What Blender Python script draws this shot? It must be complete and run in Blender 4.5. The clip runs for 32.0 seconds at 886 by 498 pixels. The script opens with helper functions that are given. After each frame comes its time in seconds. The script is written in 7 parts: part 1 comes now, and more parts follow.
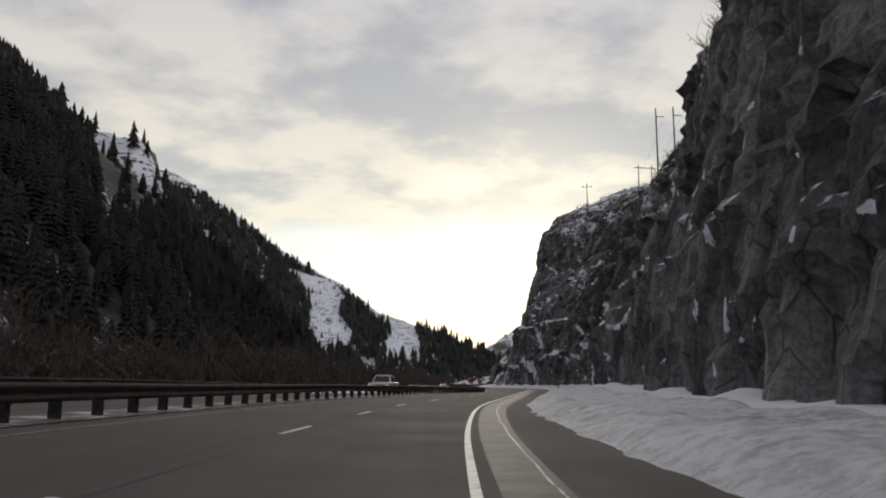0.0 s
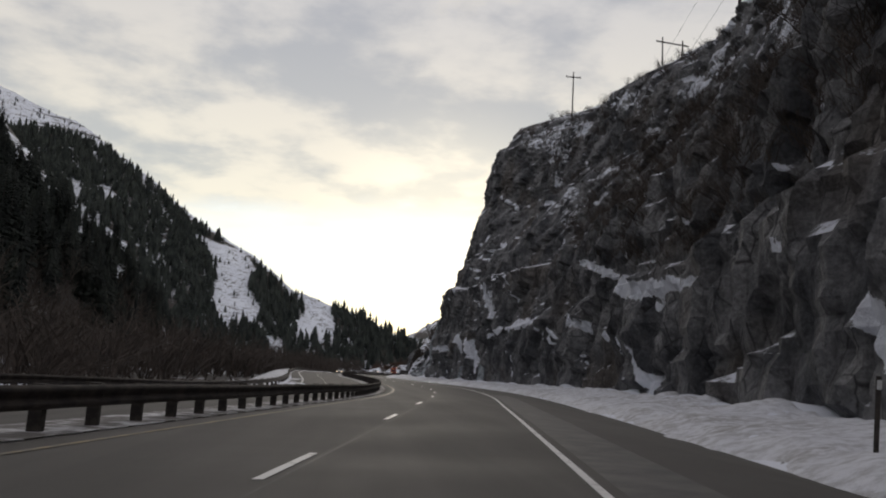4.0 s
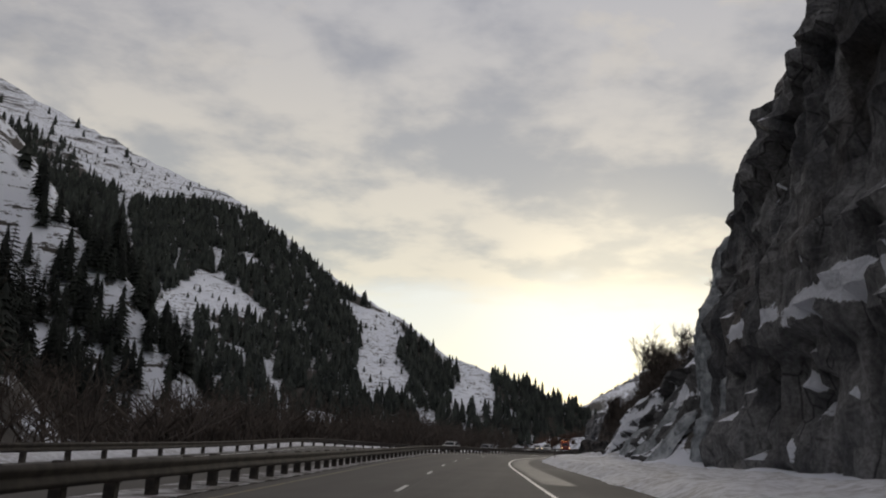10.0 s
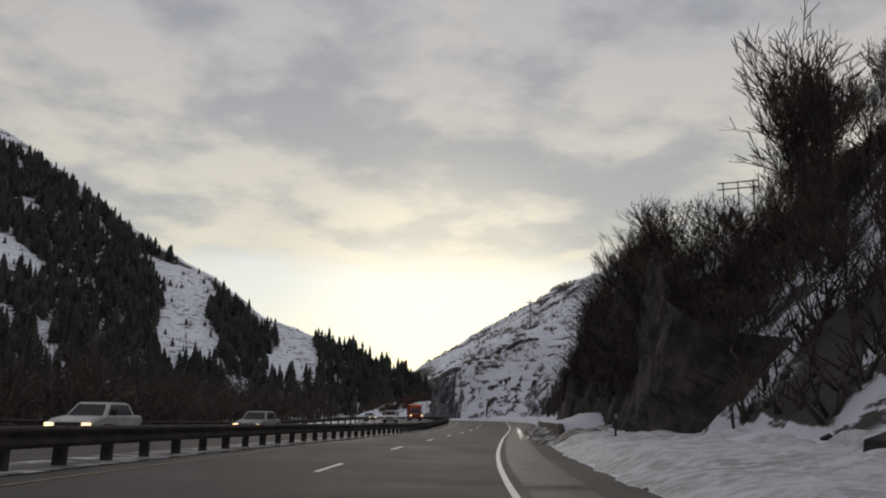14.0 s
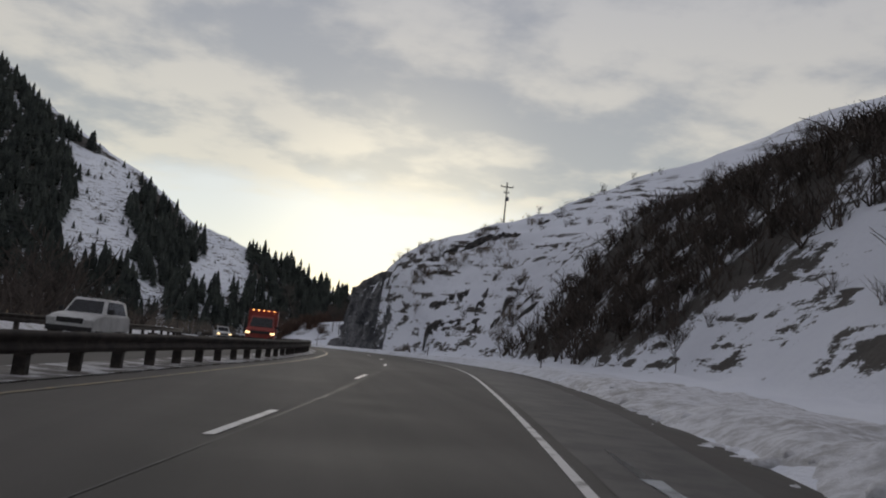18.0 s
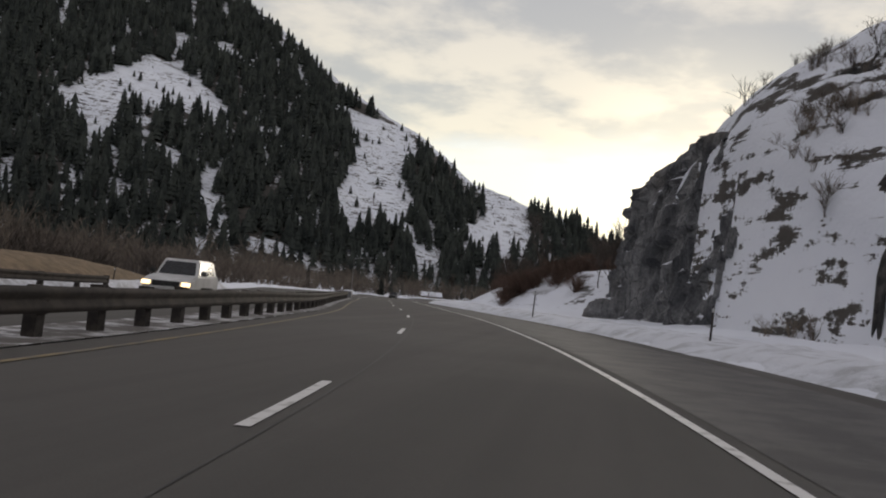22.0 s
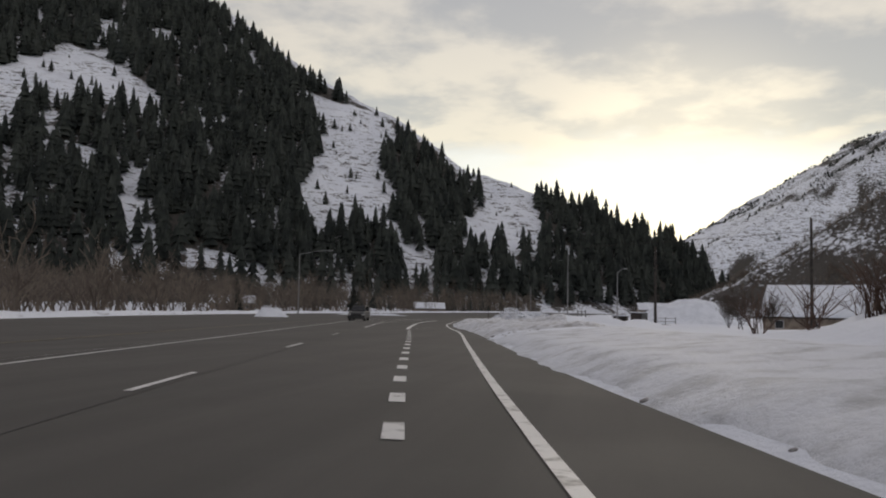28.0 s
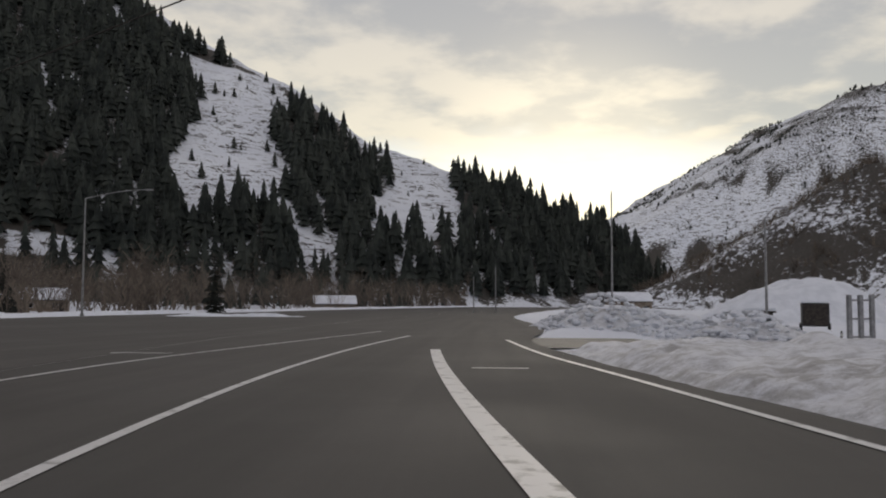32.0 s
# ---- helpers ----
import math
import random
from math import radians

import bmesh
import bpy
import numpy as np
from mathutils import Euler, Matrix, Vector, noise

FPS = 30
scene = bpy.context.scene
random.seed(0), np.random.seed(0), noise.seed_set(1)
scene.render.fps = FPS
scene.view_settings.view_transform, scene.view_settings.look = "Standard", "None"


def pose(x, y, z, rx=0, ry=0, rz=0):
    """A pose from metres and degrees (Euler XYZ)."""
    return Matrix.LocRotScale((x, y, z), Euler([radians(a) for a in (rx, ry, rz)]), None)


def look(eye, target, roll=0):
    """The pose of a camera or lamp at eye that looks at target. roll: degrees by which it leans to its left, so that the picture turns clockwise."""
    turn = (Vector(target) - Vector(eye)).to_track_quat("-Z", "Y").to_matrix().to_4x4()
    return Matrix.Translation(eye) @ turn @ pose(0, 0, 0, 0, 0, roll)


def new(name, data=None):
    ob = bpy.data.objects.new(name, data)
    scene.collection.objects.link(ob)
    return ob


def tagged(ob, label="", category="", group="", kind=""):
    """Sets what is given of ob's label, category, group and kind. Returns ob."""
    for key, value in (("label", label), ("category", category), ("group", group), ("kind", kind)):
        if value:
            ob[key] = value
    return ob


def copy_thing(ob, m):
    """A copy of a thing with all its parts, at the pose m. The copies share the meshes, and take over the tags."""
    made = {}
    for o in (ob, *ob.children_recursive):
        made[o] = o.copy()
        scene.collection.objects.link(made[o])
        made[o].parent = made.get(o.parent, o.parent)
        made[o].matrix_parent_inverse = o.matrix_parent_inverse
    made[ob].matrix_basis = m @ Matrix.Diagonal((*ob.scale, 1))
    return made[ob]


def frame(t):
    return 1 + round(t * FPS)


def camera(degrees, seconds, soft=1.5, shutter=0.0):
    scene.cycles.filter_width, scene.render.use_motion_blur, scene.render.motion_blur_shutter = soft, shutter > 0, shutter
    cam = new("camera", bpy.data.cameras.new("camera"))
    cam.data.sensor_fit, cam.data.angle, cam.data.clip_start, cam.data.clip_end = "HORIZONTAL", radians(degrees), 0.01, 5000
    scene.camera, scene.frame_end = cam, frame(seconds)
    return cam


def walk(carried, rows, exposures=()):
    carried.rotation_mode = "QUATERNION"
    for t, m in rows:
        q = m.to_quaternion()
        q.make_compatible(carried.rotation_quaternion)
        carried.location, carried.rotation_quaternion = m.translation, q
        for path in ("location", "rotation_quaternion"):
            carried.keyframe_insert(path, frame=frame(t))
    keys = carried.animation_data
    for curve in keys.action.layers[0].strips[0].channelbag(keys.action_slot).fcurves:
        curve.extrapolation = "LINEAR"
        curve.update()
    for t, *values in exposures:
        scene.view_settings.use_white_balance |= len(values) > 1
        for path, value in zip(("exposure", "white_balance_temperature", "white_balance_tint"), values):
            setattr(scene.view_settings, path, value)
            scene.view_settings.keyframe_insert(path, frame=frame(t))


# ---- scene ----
cam = camera(56.9, 32.0, 2.0)
TILT = 9.36
# seconds, place in metres, yaw, pitch, roll in degrees against the first view
ROWS = [
    (0.0, 0.00, 0.00, 1.08, 0.00, 0.00, -0.00),
    (0.5, 0.07, 12.02, 1.14, -0.45, -0.59, 0.11),
    (1.0, 0.41, 24.99, 1.20, -1.27, -1.30, -0.25),
    (1.5, 1.03, 36.55, 1.20, -1.84, -0.94, -0.26),
    (2.0, 1.79, 47.95, 1.20, -2.90, -0.48, -0.65),
    (2.5, 2.97, 59.88, 1.20, -3.97, -0.07, -1.07),
    (4.5, 8.14, 103.27, 1.15, -4.52, -0.63, -4.92),
    (5.0, 9.59, 115.02, 1.14, -3.04, 0.32, -5.20),
    (5.5, 11.04, 126.49, 1.09, 0.03, 0.89, -5.10),
    (6.0, 12.35, 137.95, 1.05, 1.16, 2.90, -5.55),
    (6.5, 13.39, 149.43, 1.06, 2.38, 3.51, -5.78),
    (7.0, 14.08, 160.85, 1.06, 4.28, 3.95, -5.06),
    (7.5, 14.35, 172.40, 1.06, 5.50, 4.77, -3.86),
    (8.0, 14.35, 183.75, 1.07, 6.26, 4.48, -2.88),
    (8.5, 14.01, 195.18, 1.08, 6.67, 4.38, -2.22),
    (9.0, 13.59, 206.55, 1.08, 6.96, 3.64, -1.75),
    (9.5, 12.90, 217.84, 1.08, 6.83, 3.49, -1.55),
    (10.0, 12.21, 228.78, 1.09, 6.50, 4.10, -1.40),
    (10.5, 11.38, 239.34, 1.10, 5.38, 4.51, -1.14),
    (11.0, 10.63, 250.07, 1.10, 2.77, 4.74, -1.37),
    (11.5, 10.07, 261.54, 1.10, -0.45, 5.56, -1.63),
    (12.0, 9.59, 272.62, 1.11, -3.08, 5.97, -2.03),
    (12.5, 9.38, 283.84, 1.12, -3.96, 4.63, -1.79),
    (13.0, 9.38, 295.04, 1.12, -4.60, 3.23, -1.65),
    (13.5, 9.80, 306.51, 1.11, -5.07, 2.83, -1.77),
    (15.5, 14.83, 342.70, 1.05, -8.83, -0.30, -3.57),
    (16.0, 16.70, 355.02, 1.04, -10.51, -0.90, -5.04),
    (16.5, 18.63, 365.66, 1.03, -11.37, -0.65, -6.09),
    (17.0, 20.49, 375.80, 1.02, -11.30, -0.67, -7.16),
    (17.5, 22.43, 386.64, 1.05, -11.02, -1.08, -7.87),
    (18.0, 24.29, 397.21, 1.08, -8.62, -1.84, -7.43),
    (18.5, 25.88, 407.43, 1.12, -7.32, -2.63, -7.63),
    (19.0, 27.39, 417.47, 1.15, -6.57, -2.82, -8.19),
    (19.5, 28.70, 427.92, 1.12, -5.26, -2.69, -8.28),
    (20.0, 29.81, 438.39, 1.10, -4.01, -4.75, -8.62),
    (20.5, 30.70, 449.06, 1.07, -1.44, -4.72, -8.38),
    (21.0, 31.05, 459.66, 1.05, 3.15, -5.38, -7.04),
    (21.5, 30.98, 470.49, 1.04, 8.10, -5.96, -5.32),
    (22.0, 30.43, 480.75, 1.02, 11.66, -6.15, -3.58),
    (22.5, 29.19, 490.80, 1.01, 14.30, -4.17, -2.77),
    (23.0, 27.39, 501.11, 1.00, 16.19, -3.27, -2.83),
    (23.5, 25.18, 511.53, 1.01, 18.31, -2.81, -1.88),
    (24.0, 22.70, 521.73, 1.01, 21.13, -2.07, -0.52),
    (24.5, 20.42, 530.90, 1.02, 22.39, -1.21, 0.44),
    (25.0, 17.87, 540.51, 1.03, 20.43, -1.29, 0.55),
    (25.5, 14.49, 550.53, 1.03, 16.02, -5.70, 0.91),
    (26.0, 11.32, 561.30, 1.04, 10.99, -4.88, 0.44),
    (26.5, 8.28, 572.29, 1.04, 10.27, -5.37, 0.78),
    (28.5, 0.21, 611.06, 1.03, 10.24, -5.37, 0.38),
    (29.0, -2.48, 620.88, 1.03, 9.52, -5.77, 0.36),
    (29.5, -5.04, 630.50, 1.05, 9.39, -6.13, 0.61),
    (30.0, -7.59, 641.32, 1.07, 9.29, -6.20, 1.05),
    (30.5, -10.01, 651.43, 1.09, 7.94, -5.22, 1.02),
    (31.0, -12.14, 661.39, 1.11, 6.39, -5.31, 1.01),
    (31.5, -14.15, 671.37, 1.13, 4.68, -5.45, 0.61),
    (32.0, -15.80, 681.97, 1.15, 3.17, -5.73, 0.28),
]


def profile(y):
    """Height of the road: level at first, over a slight rise, then falling gently towards the junction."""
    return np.interp(y, [385, 400, 420, 440, 470, 500, 530, 560, 610, 665, 700, 760, 820, 1000],
                     [0, 0.06, 0.34, 0.56, 0.65, 0.62, 0.49, 0.28, -0.22, -0.88, -1.23, -1.75, -2.05, -2.25])


walk(cam, [(t, pose(x, y, z + float(profile(y))) @ pose(0, 0, 0, TILT, 0, 0) @ pose(0, 0, 0, 90 + pitch, roll, yaw)) for t, x, y, z, yaw, pitch, roll in ROWS],
     exposures=[(0.0, 0.0, 6350, 10), (5.0, 0.0, 6300, 10), (9.0, -0.12, 6430, 10), (11.0, -0.33, 6380, 10), (12.0, -0.33, 6480, 10), (13.0, -0.3, 6420, 10), (16.0, -0.5, 6080, 10),
                (17.5, -0.45, 6030, 10), (19.0, -0.25, 6250, 10), (21.0, 0.0, 6430, 10), (24.0, -0.08, 6430, 10), (26.0, -0.1, 6440, 10), (32.0, -0.15, 6440, 10)])

# ---------------------------------------------------------------- world, sun
SUN_AZ, SUN_EL = 5.0, 9.0          # degrees to the right of +y, above the horizon


class Net:
    """A small helper to write node trees."""

    def __init__(self, tree):
        self.tree = tree
        tree.nodes.clear()

    def node(self, kind, inputs=(), **settings):
        n = self.tree.nodes.new(kind)
        for key, value in settings.items():
            setattr(n, key, value)
        for key, value in dict(inputs).items():
            if isinstance(value, bpy.types.NodeSocket):
                self.tree.links.new(value, n.inputs[key])
            else:
                n.inputs[key].default_value = value
        return n

    def math(self, op, a, b=0.0, c=0.0, clamp=False):
        return self.node("ShaderNodeMath", {0: a, 1: b, 2: c}, operation=op, use_clamp=clamp).outputs[0]

    def mix(self, f, a, b, kind="MIX"):
        n = self.node("ShaderNodeMix", {0: f, 6: a, 7: b}, data_type="RGBA", blend_type=kind)
        return n.outputs[2]

    def ramp(self, f, lo, hi, a=0.0, b=1.0):
        n = self.node("ShaderNodeMapRange", {0: f, 1: lo, 2: hi, 3: a, 4: b}, interpolation_type="SMOOTHSTEP")
        return n.outputs[0]

    def noise(self, vec, scale, detail=4.0, rough=0.55, dist=0.0):
        return self.node("ShaderNodeTexNoise", {"Vector": vec, "Scale": scale, "Detail": detail, "Roughness": rough, "Distortion": dist}).outputs[0]


def build_world():
    world = bpy.data.worlds.new("overcast_evening_sky")
    world.use_nodes = True
    scene.world = world
    n = Net(world.node_tree)
    d = n.node("ShaderNodeTexCoord").outputs["Generated"]
    s = n.node("ShaderNodeSeparateXYZ", {0: d})
    x, y, z = s.outputs
    up = n.math("MAXIMUM", z, 0.0)
    # cloud sheet seen in perspective
    far = n.math("ADD", up, 0.16)
    plane = n.node("ShaderNodeCombineXYZ", {0: n.math("DIVIDE", x, far), 1: n.math("DIVIDE", y, far), 2: 1.9}).outputs[0]
    big = n.noise(plane, 1.4, 5.0, 0.5, 0.15)
    small = n.noise(plane, 3.6, 6.0, 0.55, 0.1)
    cloud = n.math("ADD", n.math("MULTIPLY", big, 0.47), n.math("MULTIPLY", small, 0.53))
    light = n.ramp(cloud, 0.42, 0.575)
    az = n.math("ARCTAN2", x, y)
    side = n.math("ABSOLUTE", n.math("SUBTRACT", az, radians(SUN_AZ)))
    el = n.math("ARCSINE", n.math("MINIMUM", up, 1.0))
    warm = n.math("MULTIPLY", n.ramp(el, radians(9), radians(36), 1.0, 0.0), n.ramp(side, radians(20), radians(90), 1.0, 0.15))
    glow = n.math("MULTIPLY", n.ramp(n.noise(plane, 2.1, 6.0, 0.6, 0.3), 0.46, 0.62), n.ramp(side, radians(40), radians(110), 0.45, 0.0))      # clouds lit from below
    warm = n.math("MAXIMUM", warm, n.math("MULTIPLY", glow, n.ramp(el, radians(30), radians(55), 1.0, 0.2)))
    grey = n.mix(light, (0.515, 0.462, 0.465, 1), (0.812, 0.738, 0.708, 1))
    gold = n.mix(light, (0.70, 0.595, 0.475, 1), (1.28, 1.05, 0.73, 1))
    open_sky = n.ramp(side, radians(70), radians(150), 1.0, 1.28)      # thinner cloud away from the sun
    grey = n.node("ShaderNodeVectorMath", {0: grey, 3: open_sky}, operation="SCALE").outputs[0]
    col = n.mix(warm, grey, gold)
    # clear strip under the cloud sheet, towards the sun
    edge = n.math("ADD", el, n.math("MULTIPLY", n.math("SUBTRACT", small, 0.5), 0.09))
    strip = n.math("MULTIPLY", n.ramp(edge, radians(9.0), radians(12.0), 1.0, 0.0), n.ramp(side, radians(28), radians(75), 1.0, 0.0))
    clear = n.mix(n.ramp(el, radians(1), radians(10)), (1.34, 1.20, 0.96, 1), (1.30, 1.21, 1.06, 1))
    col = n.mix(strip, col, clear)
    sun_way = Vector((math.sin(radians(SUN_AZ + 1)) * math.cos(radians(7.5)), math.cos(radians(SUN_AZ + 1)) * math.cos(radians(7.5)), math.sin(radians(7.5))))
    near = n.node("ShaderNodeVectorMath", {0: d, 1: tuple(sun_way)}, operation="DOT_PRODUCT").outputs["Value"]
    halo = n.math("POWER", n.ramp(near, 0.965, 0.9998), 2.5)
    col = n.mix(1.0, col, n.node("ShaderNodeVectorMath", {0: (0.50, 0.42, 0.26), 3: halo}, operation="SCALE").outputs[0], "ADD")
    back = n.node("ShaderNodeBackground", {0: col, 1: SKY})
    blue = n.node("ShaderNodeTexSky", sky_type="NISHITA", sun_disc=False, dust_density=0.1, sun_elevation=radians(SUN_EL), sun_rotation=radians(SUN_AZ))
    air = n.node("ShaderNodeBackground", {0: blue.outputs[0], 1: 0.05})
    both = n.node("ShaderNodeAddShader", {0: back.outputs[0], 1: air.outputs[0]})
    n.node("ShaderNodeOutputWorld", {0: both.outputs[0]})


SKY = 0.59
build_world()
sun_data = bpy.data.lights.new("sun", "SUN")
sun_data.energy, sun_data.angle, sun_data.color = 0.55, radians(12), (1.0, 0.89, 0.74)
sun = new("sun", sun_data)
a, e = radians(SUN_AZ), radians(SUN_EL)
sun.matrix_world = look((0, 0, 0), (-math.sin(a) * math.cos(e), -math.cos(a) * math.cos(e), -math.sin(e)))


# ---------------------------------------------------------------- materials
def material(name, paint, rough=0.85, metal=0.0, bump=None, emit=None, strength=0.0, spec=0.5):
    """paint(n, p) gives a colour socket or tuple (or colour and roughness); p is the place in metres."""
    m = bpy.data.materials.new(name)
    m.use_nodes = True
    n = Net(m.node_tree)
    p = n.node("ShaderNodeTexCoord").outputs["Object"]
    got = paint(n, p) if callable(paint) else (*paint, 1)
    r = rough
    if isinstance(got, list):
        got, r = got
    inputs = {"Base Color": got, "Roughness": r, "Metallic": metal, "Specular IOR Level": spec}
    if emit:
        inputs["Emission Color"], inputs["Emission Strength"] = (*emit, 1), strength
    if bump:
        scale, height, detail = bump
        h = n.noise(p, scale, detail, 0.65)
        inputs["Normal"] = n.node("ShaderNodeBump", {"Height": h, "Strength": 0.8, "Distance": height}).outputs[0]
    b = n.node("ShaderNodeBsdfPrincipled", inputs)
    n.node("ShaderNodeOutputMaterial", {0: b.outputs[0]})
    return m


def paint_two(c1, c2, scale, lo=0.35, hi=0.65, detail=6.0):
    def paint(n, p):
        return n.mix(n.ramp(n.noise(p, scale, detail, 0.62), lo, hi), (*c1, 1), (*c2, 1))
    return paint


def paint_rock(n, p, tone=1.0):
    """Blocky dark rock with upright joints and water streaks; snow lies on ledges and where the mesh's drift values say."""
    upright = n.node("ShaderNodeMapping", {0: p, 3: (1.0, 1.0, 0.6)}).outputs[0]
    streak = n.node("ShaderNodeMapping", {0: p, 3: (1.5, 1.5, 0.09)}).outputs[0]
    a = n.noise(upright, 0.32, 8.0, 0.62, 0.2)
    col = n.mix(n.ramp(a, 0.36, 0.66), (0.060, 0.063, 0.069, 1), (0.250, 0.250, 0.250, 1))
    b = n.noise(streak, 0.9, 5.0, 0.6)
    col = n.mix(n.math("MULTIPLY", n.ramp(b, 0.50, 0.68), 0.45), col, (0.034, 0.034, 0.036, 1))
    rusty = n.noise(p, 0.09, 4.0, 0.55)
    col = n.mix(n.math("MULTIPLY", n.ramp(rusty, 0.52, 0.68), 0.55), col, (0.110, 0.088, 0.066, 1))
    joint = n.node("ShaderNodeTexVoronoi", {"Vector": upright, "Scale": 0.75, "Randomness": 1.0}, feature="DISTANCE_TO_EDGE").outputs[0]
    seam = n.math("MULTIPLY", n.ramp(joint, 0.0, 0.045, 1.0, 0.0), n.ramp(n.noise(p, 0.4, 3.0), 0.42, 0.60))
    col = n.mix(n.math("MULTIPLY", seam, 0.8), col, (0.016, 0.016, 0.017, 1))
    grain = n.ramp(n.noise(p, 5.0, 6.0, 0.68), 0.36, 0.66)
    dim = n.node("ShaderNodeVectorMath", {0: col, 3: 0.68 * tone}, operation="SCALE").outputs[0]
    lit = n.node("ShaderNodeVectorMath", {0: col, 3: 1.25 * tone}, operation="SCALE").outputs[0]
    col = n.mix(grain, dim, lit)
    nz = n.node("ShaderNodeSeparateXYZ", {0: n.node("ShaderNodeNewGeometry").outputs["Normal"]}).outputs[2]
    fine = n.math("SUBTRACT", n.noise(p, 0.55, 7.0, 0.65), 0.5)
    lay = n.math("ADD", nz, n.math("MULTIPLY", fine, 1.3))
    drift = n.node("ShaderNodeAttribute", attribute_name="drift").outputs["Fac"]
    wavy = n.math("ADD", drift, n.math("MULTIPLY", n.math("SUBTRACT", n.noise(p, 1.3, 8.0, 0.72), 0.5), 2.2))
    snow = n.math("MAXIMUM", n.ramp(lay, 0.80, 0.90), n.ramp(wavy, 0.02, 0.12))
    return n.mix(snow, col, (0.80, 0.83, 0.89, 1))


def paint_slope(n, p):
    """Snow with rock ribs, dirt and scrub showing through on steep ground."""
    nz = n.node("ShaderNodeSeparateXYZ", {0: n.node("ShaderNodeNewGeometry").outputs["Normal"]}).outputs[2]
    band = n.noise(n.node("ShaderNodeMapping", {0: p, 3: (0.35, 0.35, 2.2)}).outputs[0], 0.30, 9.0, 0.67, 0.3)
    speck = n.noise(p, 0.42, 9.0, 0.72)
    f = n.math("ADD", n.math("MULTIPLY", band, 0.65), n.math("MULTIPLY", speck, 0.45))
    bare = n.math("MULTIPLY", n.ramp(f, 0.582, 0.608), n.ramp(nz, 0.90, 0.80))
    soil = n.mix(n.noise(p, 0.8, 5.0), (0.035, 0.032, 0.029, 1), (0.105, 0.095, 0.082, 1))
    # the shade under trees comes in here as soil colour, with the litter
    wood = n.node("ShaderNodeAttribute", attribute_name="litter_shade").outputs["Fac"]
    litter_shade = n.ramp(n.math("ADD", wood, n.math("MULTIPLY", n.math("SUBTRACT", speck, 0.5), 1.6)), 0.42, 0.58)
    bare = n.math("MAXIMUM", bare, litter_shade)
    strata = n.noise(n.node("ShaderNodeMapping", {0: p, 3: (0.011, 0.011, 0.085)}).outputs[0], 1.0, 8.0, 0.6, 0.4)      # rock bands high on the mountain
    high = n.ramp(n.node("ShaderNodeSeparateXYZ", {0: p}).outputs[2], 215.0, 285.0)
    bare = n.math("MAXIMUM", bare, n.math("MULTIPLY", n.math("MULTIPLY", n.ramp(strata, 0.545, 0.575), high), n.ramp(speck, 0.38, 0.5)))
    white = n.mix(n.ramp(n.noise(p, 0.05, 6.0), 0.3, 0.7), (0.77, 0.80, 0.87, 1), (0.84, 0.87, 0.93, 1))
    return n.mix(bare, white, soil)


def paint_road(n, p):
    along = n.node("ShaderNodeMapping", {0: p, 3: (1.2, 0.03, 1.0)}).outputs[0]
    a = n.noise(along, 0.8, 5.0, 0.6)
    g = n.noise(p, 60.0, 3.0, 0.7)
    m = n.noise(p, 0.25, 6.0, 0.6)
    col = n.mix(n.ramp(a, 0.3, 0.7), (0.080, 0.076, 0.070, 1), (0.104, 0.098, 0.090, 1))
    col = n.mix(n.math("MULTIPLY", n.ramp(m, 0.5, 0.75), 0.25), col, (0.145, 0.140, 0.132, 1))
    col = n.mix(n.math("MULTIPLY", n.ramp(g, 0.35, 0.7), 0.25), col, (0.06, 0.057, 0.053, 1))
    return [col, n.ramp(m, 0.3, 0.7, 0.80, 0.95)]


def paint_bank(n, p):
    """Ploughed roadside snow: clean on top, grey with grit and melt hollows lower down."""
    a = n.noise(p, 0.22, 5.0, 0.6)
    b = n.noise(p, 2.6, 7.0, 0.68)
    grit = n.noise(p, 9.0, 5.0, 0.7)
    col = n.mix(n.ramp(b, 0.34, 0.60), (0.50, 0.505, 0.52, 1), (0.76, 0.775, 0.815, 1))
    col = n.mix(n.math("MULTIPLY", n.ramp(a, 0.46, 0.66), n.math("MULTIPLY", n.ramp(b, 0.66, 0.40), 0.6)), col, (0.26, 0.245, 0.225, 1))
    return n.mix(n.math("MULTIPLY", n.ramp(grit, 0.60, 0.72), 0.45), col, (0.18, 0.165, 0.15, 1))


M_BANK = material("gritty_roadside_snow", paint_bank, 0.75, bump=(3.2, 0.12, 9.0))
M_WET = material("wet_asphalt", paint_two((0.030, 0.029, 0.028), (0.055, 0.052, 0.050), 3.0), 0.2, bump=(6.0, 0.02, 3.0))
M_TAR = material("tar_seam", paint_two((0.018, 0.017, 0.016), (0.05, 0.047, 0.043), 4.0), 0.6)
M_BRUSH = material("brown_brush", paint_two((0.075, 0.060, 0.048), (0.20, 0.165, 0.130), 0.25), 0.9)
M_ROCK = material("dark_fractured_rock", paint_rock, 0.85, bump=(1.9, 0.30, 9.0))
# the same rock at 0.42 of its tone
M_DARK_ROCK = material("black_fractured_rock", lambda n, p: paint_rock(n, p, 0.42), 0.7, bump=(1.9, 0.30, 9.0))
M_EARTH = material("dark_earthy_rock", paint_two((0.032, 0.028, 0.026), (0.115, 0.098, 0.085), 1.1, 0.35, 0.7, 9.0), 0.95, bump=(2.4, 0.3, 9.0))
M_SLOPE = material("snowy_slope", paint_slope, 0.9, bump=(0.5, 0.3, 8.0))
M_SNOW = material("ploughed_snow", paint_two((0.50, 0.515, 0.54), (0.75, 0.775, 0.83), 0.9, 0.32, 0.55, 8.0), 0.75, bump=(2.2, 0.18, 8.0))
